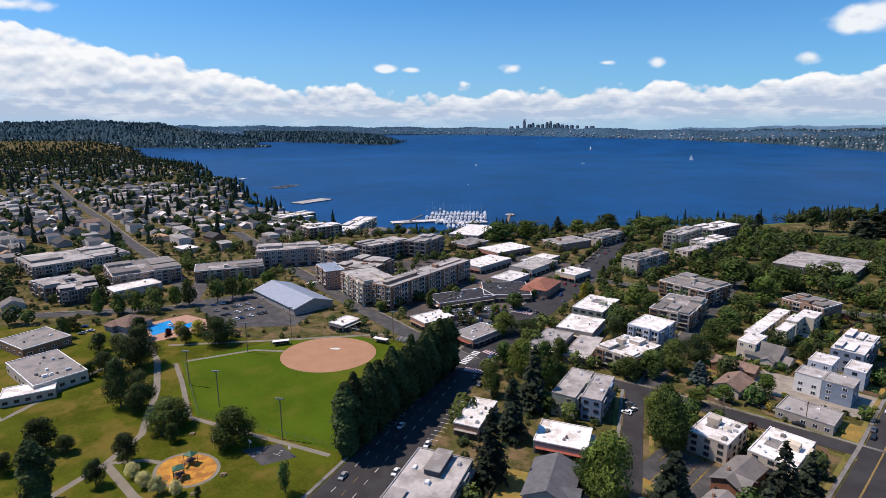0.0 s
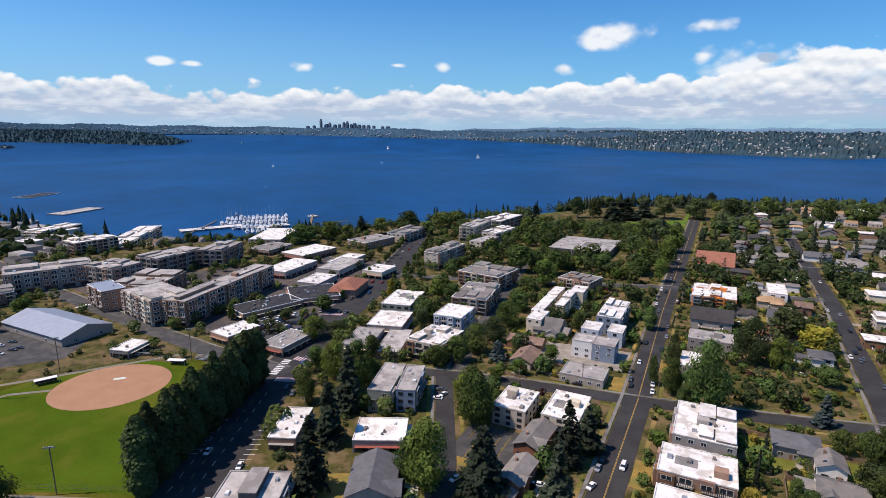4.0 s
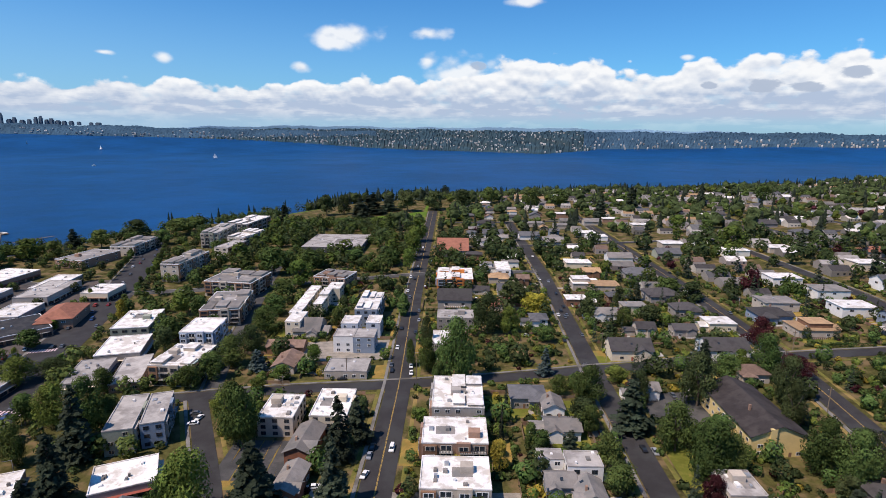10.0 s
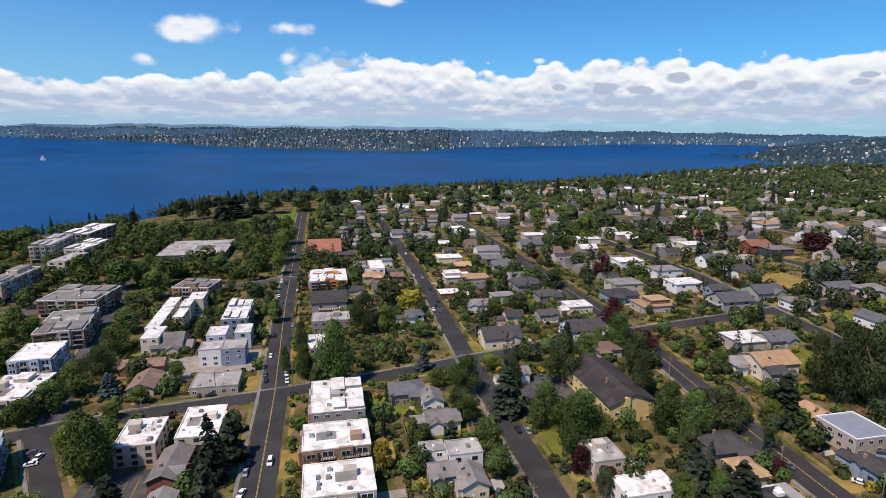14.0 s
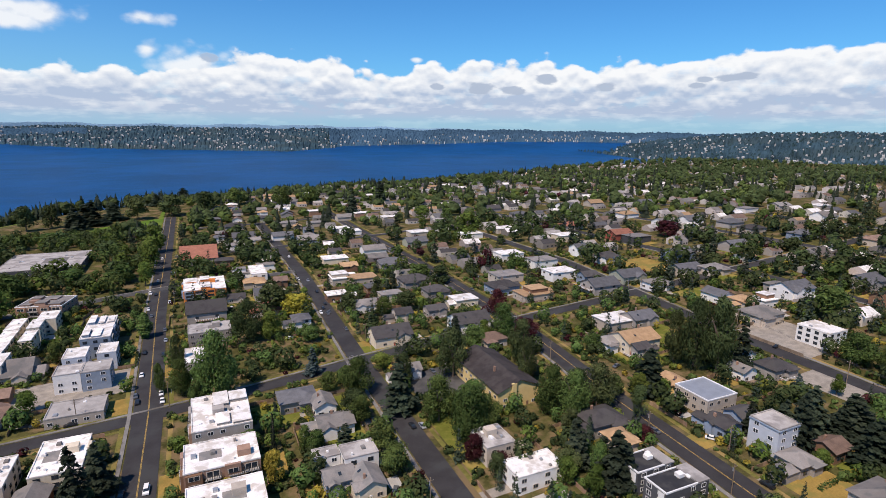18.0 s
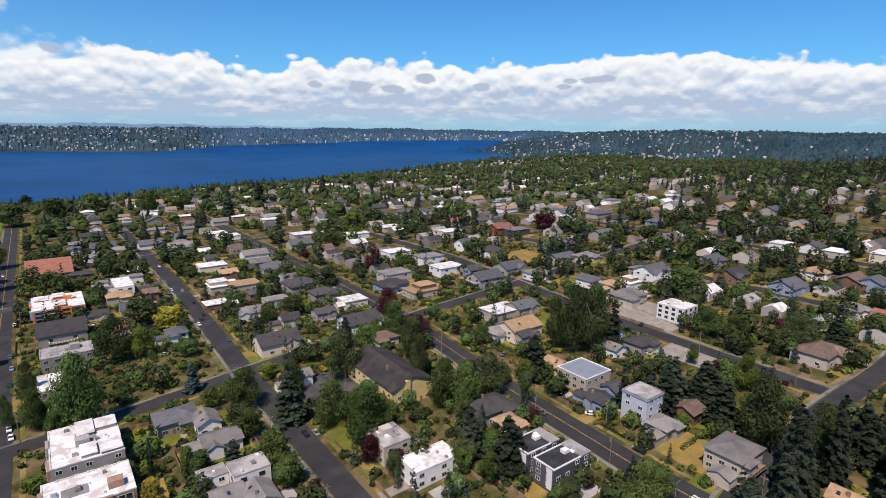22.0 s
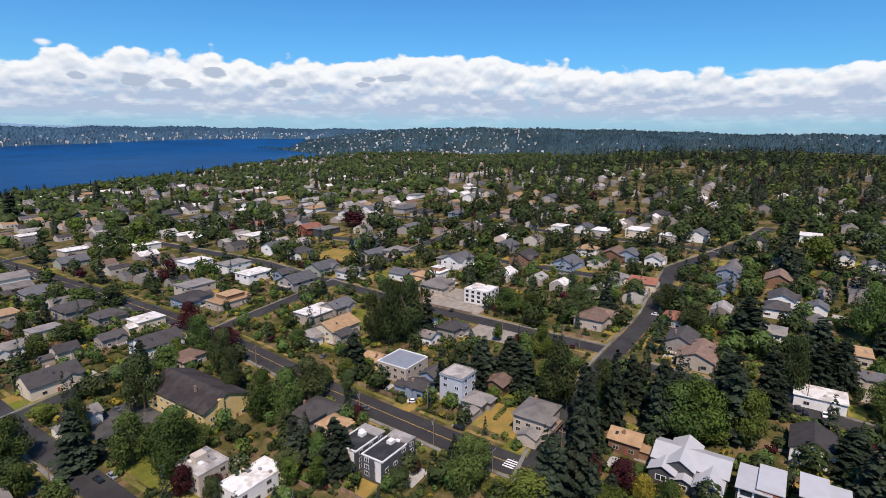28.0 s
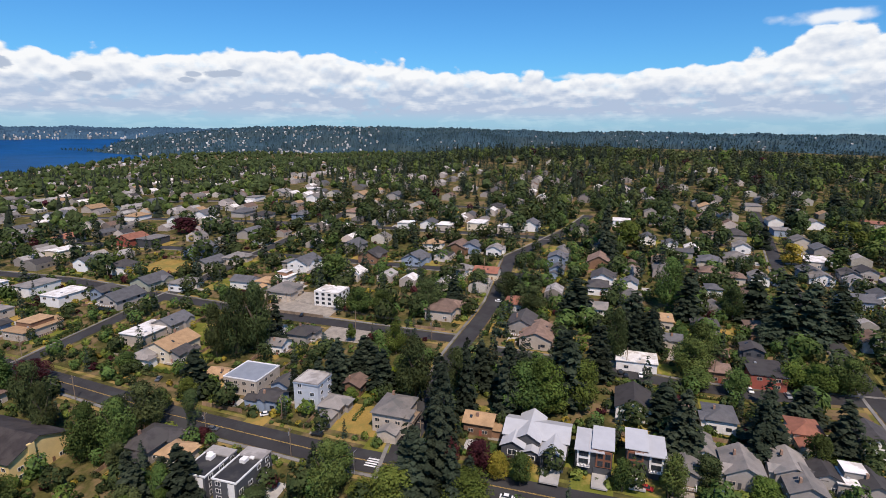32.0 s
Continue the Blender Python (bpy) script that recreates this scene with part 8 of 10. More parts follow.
def far_plants(name, p, height, width, kind, leaf, label, category, sink=0.0):
    """One object of many far trees: ragged tiers of boughs for conifers, lumpy crowns with loose tufts for the others."""
    near = np.hypot(p[:, 0], p[:, 1]) < 640
    if near.any():
        plants(name, p[near], height, width, kind, leaf, 150 if kind == "spire" else 110, 0.10 if kind == "spire" else 0.118, label, category, sink)
        p = p[~near]
    if len(p) == 0:
        return
    n = len(p)
    rng = np.random.default_rng(len(p) + 3)
    h = rng.uniform(*height, n)
    w = h * rng.uniform(*width, n)
    z = land(p[:, 0], p[:, 1]) - sink
    tris = []
    seg = 7
    turn = rng.uniform(0, 6.28, (n, 1)) + np.arange(seg) * 2 * math.pi / seg

    def world(x, y, zz):
        return np.stack([p[:, 0, None] + x * w[:, None] / 2, p[:, 1, None] + y * w[:, None] / 2, z[:, None] + zz * h[:, None]], -1)

    if kind == "spire":
        tiers = 5
        lean = rng.normal(0, .05, (n, 2))
        for k in range(tiers):
            f = k / tiers
            r = (1 - f) ** .85 * rng.uniform(.62, 1.18, (n, seg))
            low = .05 + f * .9 - .05 * r + rng.normal(0, .015, (n, seg))
            a = turn + .5 * k + rng.normal(0, .14, (n, seg))
            rim = world(r * np.cos(a), r * np.sin(a), low)
            tip = world(lean[:, :1] * (1 + f), lean[:, 1:] * (1 + f), np.full((n, 1), min(1.0, .05 + (f + 1.75 / tiers) * .9)) * rng.uniform(.97, 1.03, (n, 1)))
            tip = np.repeat(tip, seg, 1)
            tris.append(np.stack([rim, np.roll(rim, -1, 1), tip], 2).reshape(-1, 3, 3))
    else:
        rings = 4
        prev = None
        off = rng.normal(0, .16, (n, 2))
        for k in range(rings + 1):
            c = -.8 + 1.8 * k / rings
            r = math.sqrt(max(0, 1 - c * c)) * rng.uniform(.62, 1.22, (n, seg)) + .02
            zz = .55 + .44 * c + rng.normal(0, .05, (n, seg))
            a = turn + .45 * k
            ring = world(r * np.cos(a) + off[:, :1] * (k / rings), r * np.sin(a) + off[:, 1:] * (k / rings), zz)
            if prev is not None:
                tris.append(np.stack([prev, np.roll(prev, -1, 1), ring], 2).reshape(-1, 3, 3))
                tris.append(np.stack([np.roll(prev, -1, 1), np.roll(ring, -1, 1), ring], 2).reshape(-1, 3, 3))
            prev = ring
        m = 12
        q = rng.normal(0, 1, (n, m, 3))
        q /= np.linalg.norm(q, axis=2)[..., None]
        q[..., 2] = np.abs(q[..., 2]) * 1.3 - .4
        core = world(q[..., 0] * 1.02, q[..., 1] * 1.02, .56 + .44 * q[..., 2])
        tuft = rng.normal(0, .13, (n, m, 3, 3)) * w[:, None, None, None]
        tris.append((core[:, :, None, :] + tuft).reshape(-1, 3, 3))
    v = np.concatenate(tris).reshape(-1, 3)
    m = len(v) // 3
    me = bpy.data.meshes.new(name)
    me.vertices.add(3 * m)
    me.vertices.foreach_set("co", v.ravel())
    me.loops.add(3 * m)
    me.loops.foreach_set("vertex_index", np.arange(3 * m))
    me.polygons.add(m)
    me.polygons.foreach_set("loop_start", np.arange(0, 3 * m, 3))
    me.polygons.foreach_set("loop_total", np.full(m, 3))
    me.materials.append(None)
    me.update()
    me.validate()
    ob = new(name, me)
    ob.material_slots[0].link, ob.material_slots[0].material = "OBJECT", LEAF[leaf]
    tagged(ob, label, category, kind="stuff")


def sample(lo, hi, n, margin, keep=None):
    p = RNG.uniform(lo, hi, (n, 2))
    ok = free(p, margin)
    if keep is not None:
        ok &= keep(p)
    q = p[ok]
    if TAKEN and len(q):
        t = np.array(TAKEN)
        for x, y, r in t:
            q = q[np.hypot(q[:, 0] - x, q[:, 1] - y) > r]
    return q


def clumped(lo, hi, wave=0.021, least=0.25):
    """Trees gather in clumps: thick in some places, thin in others."""
    def keep(p):
        d = np.hypot(p[:, 0], p[:, 1])
        f = np.sin(p[:, 0] * wave + 1.3) + np.sin(p[:, 1] * wave * 1.27 + .4) + np.sin((p[:, 0] + p[:, 1]) * wave * .61) + .8 * np.sin((p[:, 0] - p[:, 1]) * wave * 1.9)
        return (d > lo) & (d < hi) & (RNG.uniform(0, 1, len(p)) < np.clip(.55 + .35 * f, least, 1))
    return keep


def reach(lo, hi):
    return lambda p: (np.hypot(p[:, 0], p[:, 1]) > lo) & (np.hypot(p[:, 0], p[:, 1]) < hi)


# garden trees in the nearer blocks
for leaf, n, hh in (("green", 900, (3.5, 9)), ("dark", 900, (4, 11)), ("bright", 420, (3, 8)), ("purple", 130, (3, 6)), ("yellow", 60, (2.5, 4.5))):
    q = sample([-93.8, -187.5], [425, 537.5], n, 0.8, reach(138, 431.2))
    plants("garden_trees", q, hh, (0.7, 1.0), "dome", leaf, 200, 0.09, "broadleaf garden trees between houses", "trees")
q = sample([75, -187.5], [425, 537.5], 420, 0.8, reach(138, 431.2))
plants("garden_conifers", q, (8, 18), (0.32, 0.44), "spire", "needle", 300, 0.07, "dark conifers between houses", "trees")
# shrubs and low planting everywhere between the houses
for leaf, n, words in (("green", 4200, "green garden shrubs"), ("dark", 3800, "dark green garden shrubs"), ("bright", 2300, "bright green garden shrubs"), ("purple", 600, "purple-leaved garden shrubs"), ("yellow", 800, "yellow-leaved garden shrubs")):
    q = sample([-93.8, -187.5], [425, 537.5], int(n * 1.1), 0.1, reach(138, 480))
    plants("shrubs", q, (0.8, 3.2), (0.9, 1.7), "dome", leaf, 44, 0.18, words + " between houses", "shrubs", 0.2)
q = sample([-600, 25], [-87.5, 600], 2600, 0.3)
plants("shrubs", q, (1.2, 3.6), (0.9, 1.5), "dome", "dark", 50, 0.17, "dark green shrubs between town buildings", "shrubs", 0.2)
# trees over the farther blocks
for leaf, n, hh in (("green", 2700, (5, 13)), ("dark", 3700, (7, 17)), ("bright", 1200, (4, 11)), ("yellow", 160, (3, 6)), ("purple", 220, (4, 9))):
    q = sample([-75, -325], [950, 1200], n, 0.5, clumped(412.5, 1500))
    q = q[(np.hypot(q[:, 0], q[:, 1]) < 600) | (np.degrees(np.arctan2(q[:, 0], q[:, 1])) < 56) | (RNG.uniform(0, 1, len(q)) < (.35 if leaf in ("green", "dark") else .1))]
    far_plants("garden_trees", q, hh, (0.7, 1.05), "dome", leaf, "broadleaf garden trees among houses", "trees")
q = sample([-75, -325], [950, 1200], 2000, 0.5, clumped(375, 1500, 0.017, .1))
far_plants("garden_conifers", q, (11, 23), (0.38, 0.58), "spire", "needle", "dark conifers among houses", "trees")
# thicker planting on the slope towards the woods
q = sample([215, -330], [600, 62], 210, 0.6, reach(150, 720))
plants("garden_conifers", q, (12, 24), (0.32, 0.46), "spire", "needle", 240, 0.08, "tall dark conifers between hillside houses", "trees")
q = sample([215, -330], [600, 62], 190, 0.6, reach(150, 720))
plants("garden_trees", q, (6, 13), (0.75, 1.05), "dome", "dark", 170, 0.1, "dark broadleaf trees between hillside houses", "trees")
q = sample([215, -330], [600, 62], 150, 0.6, reach(150, 720))
plants("garden_trees", q, (6, 12), (0.75, 1.05), "dome", "green", 170, 0.1, "green broadleaf trees between hillside houses", "trees")
q = sample([255, 60], [620, 310], 300, 0.5, clumped(250, 800, 0.03, .2))
plants("garden_conifers", q, (10, 21), (0.34, 0.5), "spire", "needle", 170, 0.09, "dark conifers between houses below the woods", "trees")
q = sample([255, 60], [620, 310], 300, 0.5, clumped(250, 800, 0.027, .2))
plants("garden_trees", q, (7, 14), (0.75, 1.05), "dome", "dark", 150, 0.1, "dark broadleaf trees below the woods", "trees")
# the wooded ridge: tall conifers thick along the crest, houses and broadleaf trees below
def crest(p, least=.12):
    d, w = np.hypot(p[:, 0], p[:, 1]), np.degrees(np.arctan2(p[:, 0], p[:, 1]))
    thick = np.clip((d - 480) / 330, least, 1) * np.clip((w - 58) / 16, .12, 1)
    return (d < 1180) & (w > 48) & (w < 122) & (RNG.uniform(0, 1, len(p)) < thick)


q = sample([420, -620], [1180, 640], 6200, 0.3, lambda p: crest(p) & clumped(300, 3000, 0.02, .25)(p))
far = np.hypot(q[:, 0], q[:, 1]) > 820
plants("woods", q[~far], (16, 31), (0.27, 0.42), "spire", "needle", 170, 0.085, "tall dark conifers on the wooded ridge", "woods")
plants("woods", q[far], (17, 31), (0.28, 0.45), "spire", "needle", 110, 0.105, "dense dark conifers along the ridge's crest", "woods")
for leaf, n in (("dark", 1500), ("green", 900), ("bright", 260), ("purple", 60)):
    q = sample([420, -620], [1150, 640], n, 0.3, lambda p: crest(p, least=.3) & clumped(300, 3000, 0.019, .3)(p))
    plants("woods", q, (8, 19), (0.6, 0.95), "dome", leaf, 90, 0.12, TREE_WORDS[leaf] + " broadleaf trees among the ridge's conifers", "woods")
q = sample([875, 250], [2000, 1625], 1500, 0.0)
far_plants("woods", q, (9, 20), (0.4, 0.9), "dome", "dark", "woods and garden trees towards the bay", "woods")
# the southern slope and the shore
for leaf, n, hh in (("green", 1700, (5, 11)), ("dark", 3000, (7, 15)), ("bright", 300, (4, 9))):
    q = sample([-2875, -75], [-412.5, 800], n, 0.3, clumped(0, 9000, 0.018, .3))
    far_plants("garden_trees", q, hh, (0.6, 1.0), "dome", leaf, "broadleaf trees among houses on the southern slope", "trees")
q = sample([-4300, -200], [-2000, 950], 3400, 0.3)
far_plants("garden_trees", q, (6, 13), (0.6, 1.0), "dome", "dark", "dark broadleaf trees far along the southern shore", "trees")
q = np.concatenate([sample([-2875, -75], [-480, 820], 1500, 0.3, clumped(0, 9000, 0.013, .15)), sample([-3600, -150], [-1500, 900], 800, 0.3)])
far_plants("garden_conifers", q, (14, 30), (0.30, 0.48), "spire", "needle", "dark conifers on the southern slope", "trees")
q = sample([-525, 287.5], [-75, 775], 420, 1.0)
plants("town_trees", q, (6, 12), (0.7, 1.0), "dome", "green", 150, 0.1, "green trees between town buildings and shore", "trees")
q = sample([-375, 525], [-37.5, 775], 110, 1.0)
plants("town_trees", q, (7, 14), (0.7, 1.0), "dome", "dark", 110, 0.1, "dark trees above the shore", "trees")
q = sample([-560, 60], [-90, 420], 420, 0.6)
plants("town_trees", q, (5, 10), (0.7, 1.0), "dome", "green", 150, 0.1, "green street trees between town buildings", "trees")
q = np.stack([RNG.uniform(-240, -42, 110), RNG.uniform(0, 34, 110)], 1)
q[:, 1] += np.interp(q[:, 0], (-240, -42), (852, 925))
far_plants("shore_conifers", q[:70], (15, 25), (0.32, 0.5), "spire", "needle", "tall dark conifers behind the park lawn", "trees")
far_plants("shore_trees", q[70:], (12, 19), (0.7, 1.0), "dome", "dark", "dark broadleaf trees behind the park lawn", "trees")
# trees between the shops, and low growth below the park lawn
p = RNG.uniform([-560, 212], [-195, 600], (900, 2))
p = p[free(p, -.8, False) & ~inside(p, np.array([(-397.5, 120), (-327.5, 115), (-300, 150), (-327.5, 190), (-375, 187.5)]))]
plants("town_trees", p[:150], (5, 9), (0.75, 1.0), "dome", "green", 150, 0.1, "green street trees between the shops", "trees")
plants("town_trees", p[150:230], (4, 8), (0.75, 1.0), "dome", "bright", 150, 0.1, "bright green street trees between the shops", "trees")
plants("town_trees", p[230:330], (5, 10), (0.7, 1.0), "dome", "dark", 150, 0.1, "dark green trees between the shops", "trees")
p = RNG.uniform([-200, 640], [-38, 712], (260, 2))
p = p[free(p, 0, False)]
plants("town_trees", p, (3, 6), (0.9, 1.3), "dome", "green", 90, 0.13, "low green trees below the park lawn", "trees")
for leaf, n in (("green", 80), ("dark", 60), ("bright", 50)):
    q = sample([-215, 440], [-36, 705], n, 0.4)
    plants("town_trees", q, (7, 15), (0.75, 1.05), "dome", leaf, 130, 0.105, TREE_WORDS[leaf] + " trees between the avenue and the lake park", "trees")
# a fringe of trees along the top of the bank
bx = RNG.uniform(-500, 1125, 420)
gap = (bx > -262) & (bx < -25) & (RNG.uniform(0, 1, 420) < .6)
bank_line = np.stack([bx, np.interp(bx, SHORE_X, SHORE_Y) - np.where((bx > -287) & (bx < 0), RNG.uniform(27, 50, 420), RNG.uniform(27, 94, 420))], 1)[~gap]
plants("shore_trees", bank_line[:260], (8, 17), (0.6, 0.9), "dome", "dark", 90, 0.11, "dark trees along the lake shore", "trees")
far_plants("shore_conifers", bank_line[260:], (14, 25), (0.3, 0.42), "spire", "needle", "tall conifers along the lake shore", "trees")


# ---- yards: lawns, drives, patios, board fences and hedge rows beside the houses ----
def yards():
    rng = np.random.default_rng(77)
    quads = {k: ([], []) for k in ("lawn", "dry", "drive", "patio", "board")}
    rows = {"green": [], "dark": [], "bright": []}

    def quad(kind, cx, cy, hx, hy, r, lift):
        V, F = quads[kind]
        c, s = math.cos(r), math.sin(r)
        nx, ny = max(1, int(hx / 3)), max(1, int(hy / 3))
        o = len(V)
        for i in range(nx + 1):
            for j in range(ny + 1):
                u, v = (2 * i / nx - 1) * hx, (2 * j / ny - 1) * hy
                px, py = cx + u * c - v * s, cy + u * s + v * c
                V.append((px, py, Z(px, py) + lift))
        for i in range(nx):
            for j in range(ny):
                a = o + i * (ny + 1) + j
                F.append((a, a + ny + 1, a + ny + 2, a + 1))

    fp = np.array(FOOTPRINTS)
    segs = np.array([(*a, *b, half) for pts, half in ROADS for a, b in zip(pts[:-1], pts[1:])])

    def clear(p, margin):
        """As free(), but for a few points at a time."""
        for q in p:
            f = fp[np.hypot(fp[:, 0] - q[0], fp[:, 1] - q[1]) < 32]
            if len(f):
                c, s = np.cos(f[:, 4]), np.sin(f[:, 4])
                u, v = q[0] - f[:, 0], q[1] - f[:, 1]
                if ((np.abs(u * c + v * s) < f[:, 2] + .4 + margin) & (np.abs(-u * s + v * c) < f[:, 3] + .4 + margin)).any():
                    return False
            ex, ey = segs[:, 2] - segs[:, 0], segs[:, 3] - segs[:, 1]
            t = np.clip(((q[0] - segs[:, 0]) * ex + (q[1] - segs[:, 1]) * ey) / (ex * ex + ey * ey), 0, 1)
            if (np.hypot(q[0] - segs[:, 0] - t * ex, q[1] - segs[:, 1] - t * ey) < segs[:, 4] + margin).any():
                return False
            if any(len(o) and o[:, 0].min() < q[0] < o[:, 0].max() and o[:, 1].min() < q[1] < o[:, 1].max() and inside(q[None], o)[0] for o in OPEN):
                return False
        return True

    for n, (x, y, hx, hy, r) in enumerate(list(FOOTPRINTS)):
        d = math.hypot(x, y)
        if not 130 < d < 560 or x < -95 or max(hx, hy) > 14:
            continue
        c, s = math.cos(r), math.sin(r)
        for ux, uy in ((1, 0), (-1, 0), (0, 1), (0, -1)):
            along, deep = (hy, hx) if ux else (hx, hy)
            k = rng.uniform()
            lift = 0.05 + 0.0004 * (n % 40)
            g = rng.uniform(3, 5.5)
            mid = deep + g + .6
            cx, cy = x + (ux * c - uy * s) * mid, y + (ux * s + uy * c) * mid
            at = np.array([[cx, cy]])
            if not clear(at, -1.5):
                continue
            a, b = (g, along * rng.uniform(.8, 1.2)) if ux else (along * rng.uniform(.8, 1.2), g)
            if k < .30:
                quad("lawn", cx, cy, a, b, r, lift)
            elif k < .45:
                quad("dry", cx, cy, a, b, r, lift)
            elif k < .58:
                quad("patio", cx, cy, a * .6, b * .6, r, lift)
            elif k < .78:
                quad("drive", cx, cy, (6 if ux else 2.2), (2.2 if ux else 6), r, lift)
            # a hedge or a fence closes the yard
            far = deep + 2 * g + 1.4
            L = along * 1.25
            for side in range(2):
                m = rng.uniform()
                if side == 0:
                    pts = [((ux * far - uy * t) , (uy * far + ux * t)) for t in (-L, L)]
                else:
                    sd = rng.choice((-1, 1)) * (along + 1.5)
                    pts = [((ux * f - uy * sd), (uy * f + ux * sd)) for f in (deep, far)]
                P = [np.array([x + px * c - py * s, y + px * s + py * c]) for px, py in pts]
                mids = np.stack([P[0] * (1 - t) + P[1] * t for t in (0, .25, .5, .75, 1)])
                if not clear(mids, -1.0):
                    continue
                ln = np.hypot(*(P[1] - P[0]))
                if m < .45:
                    q = P[0] + (P[1] - P[0]) * np.linspace(0, 1, max(2, int(ln / 1.1)))[:, None]
                    rows[("green", "dark", "dark", "bright")[rng.integers(0, 4)]].append(q + rng.normal(0, .12, q.shape))
                elif m < .8:
                    V, F = quads["board"]
                    e = (P[1] - P[0]) / ln
                    nn = np.array([-e[1], e[0]]) * .05
                    for i in range(int(ln / 1.9)):
                        p0, p1 = P[0] + e * i * 1.9, P[0] + e * (i * 1.9 + 1.82)
                        o = len(V)
                        for q in (p0 - nn, p1 - nn, p1 + nn, p0 + nn):
                            V.append((q[0], q[1], Z(*q) - .2))
                        for q in (p0 - nn, p1 - nn, p1 + nn, p0 + nn):
                            V.append((q[0], q[1], Z(*q) + 1.65))
                        F += [(o, o + 1, o + 5, o + 4), (o + 1, o + 2, o + 6, o + 5), (o + 2, o + 3, o + 7, o + 6), (o + 3, o, o + 4, o + 7), (o + 4, o + 5, o + 6, o + 7)]
    for kind, mat, name, words in (("lawn", LAWN, "yard_lawns", "small mown lawns beside houses"), ("dry", DRY, "dry_yards", "dry golden grass beside houses"), ("drive", GRAVEL, "driveways", "pale gravel and concrete driveways beside houses"),
                                   ("patio", CONCRETE, "patios", "pale concrete patios behind houses"), ("board", FENCE_WOOD, "board_fences", "weathered board fences between many yards")):
        V, F = quads[kind]
        if F:
            tagged(mesh_object(name, V, F, mat), words, name.replace("_", " "), kind="stuff")
    for leaf, runs in rows.items():
        if runs:
            p = np.concatenate(runs)
            plants("hedge_rows", p, (1.3, 2.6), (0.75, 1.0), "dome", leaf, 30, 0.2, "clipped hedge rows between yards", "hedges", 0.35)


FENCE_WOOD = material("fence_boards", (0.25, 0.165, 0.105), 0.9, 0.2, 0.3, 3.0, island=0.35)
yards()

# ---- parked cars ----
car(-30.4, 259.7, 92, 'grey')
car(-29.3, 253.0, 92, 'black')
car(-20.2, 258.4, 92, 'white')
car(-19.5, 250.5, 92, 'white')
car(-29.5, 282.5, 90, 'white')
car(-29.5, 168.6, 75, 'white')
car(-29.6, 180.0, 88, 'silver')
car(-29.2, 185.4, 88, 'black')
car(-21.8, 185.0, 88, 'white', True)
car(-45.7, 161.5, 10, 'white')
car(-46.0, 194.2, 5, 'black')
car(-47.0, 178.1, 5, 'black')
car(-72.1, 151.9, 70, 'white')
car(-79.5, 243.7, 3, 'silver')
car(-33.5, 429.6, 90, 'white', True)
car(-32.7, 390.8, 90, 'white')
car(-21.0, 305.5, 92, 'black')
car(-21.5, 345.1, 92, 'grey')
car(-31.0, 358.3, 92, 'black')
car(74.3, 350.9, 90, 'black')
car(73.1, 333.6, 90, 'grey')
car(63.3, 291.4, 90, 'black')
car(69.1, 421.0, 90, 'white')
car(80.8, 222.0, 90, 'black', True)
car(85.8, 223.3, 95, 'silver')
car(90.1, 223.7, 95, 'white')
car(97.6, 224.2, 95, 'grey')
car(71.5, 183.8, 92, 'black')
car(123.5, 267.5, 5, 'grey')
car(-52.2, 242.9, 4, 'black')
car(-65.1, 249.4, 60, 'silver')
car(-102.5, 322.9, 80, 'white')
car(-97.8, 317.2, 80, 'blue')
car(-97.2, 323.8, 80, 'silver')
car(42.8, 300.3, 0, 'white')
car(169.6, 128.4, 120, 'white')
car(171.0, 109.8, 60, 'black')
car(151.0, 137.0, 100, 'grey')
car(168.9, 148.3, 20, 'black')
car(175.5, 185.6, 20, 'grey')
car(176.0, 157.5, 70, 'silver')
car(159.0, 97.6, 93, 'black')
car(148.1, 89.0, 100, 'blue')
car(143.2, 63.4, 0, 'silver')
car(305.2, 61.0, 95, 'white')
car(236.9, -7.6, 5, 'black')
car(240.6, -17.4, 5, 'white')
car(254.1, 186.0, 10, 'white')
car(255.9, 163.0, 10, 'black')
car(322.4, 25.5, 10, 'black')
car(235.0, -10.0, 4, 'black')
car(236.7, -16.1, 4, 'white')
car(235.7, -58.3, 8, 'white')
car(163.1, -15.5, 80, 'red')
car(167.5, -36.5, 85, 'blue')
car(241.0, -34.9, 6, 'grey')
car(233.4, -50.2, 6, 'white')
car(235.2, -72.0, 6, 'silver')
car(462.1, -110.0, 95, 'white')
car(437.9, -103.1, 95, 'grey')
car(291.4, 85.7, 80, 'white')
car(20.1, 324.4, 80, 'white')
car(59.8, 424.7, 92, 'white')
car(17.0, 371.2, 90, 'white')
car(71.4, 330.6, 92, 'grey')
car(71.2, 342.9, 92, 'black')
car(237.8, 337.4, 80, 'white')
car(44.5, 162.2, 60, 'white')
car(52.3, 149.9, 60, 'grey')
car(165.1, 123.6, 130, 'white')
car(124.2, 203.4, 80, 'grey')
car(-149.1, 89.0, 120, 'silver')
car(-144.0, 123.4, 118, 'white')
car(-161.6, 124.6, 118, 'white')
car(-172.2, 178.3, 118, 'black')
car(-165.6, 174.6, 118, 'grey')
car(-171.5, 186.4, 118, 'black')
car(-192.8, 129.0, 118, 'grey')
car(-138.4, 103.8, 118, 'white')
car(-133.0, 97.2, 118, 'black')
car(-172.2, 205.6, 100, 'white')
car(-187.3, 211.4, 100, 'grey')
car(-184.2, 203.5, 100, 'blue')
car(-386.4, 53.8, 60, 'blue')
car(-375.9, 54.9, 60, 'white')
car(-373.9, 50.2, 60, 'silver')
car(-229.8, 273.0, 120, 'white')
car(-253.3, 360.0, 100, 'white')
car(-353.5, 93.2, 0, 'white')
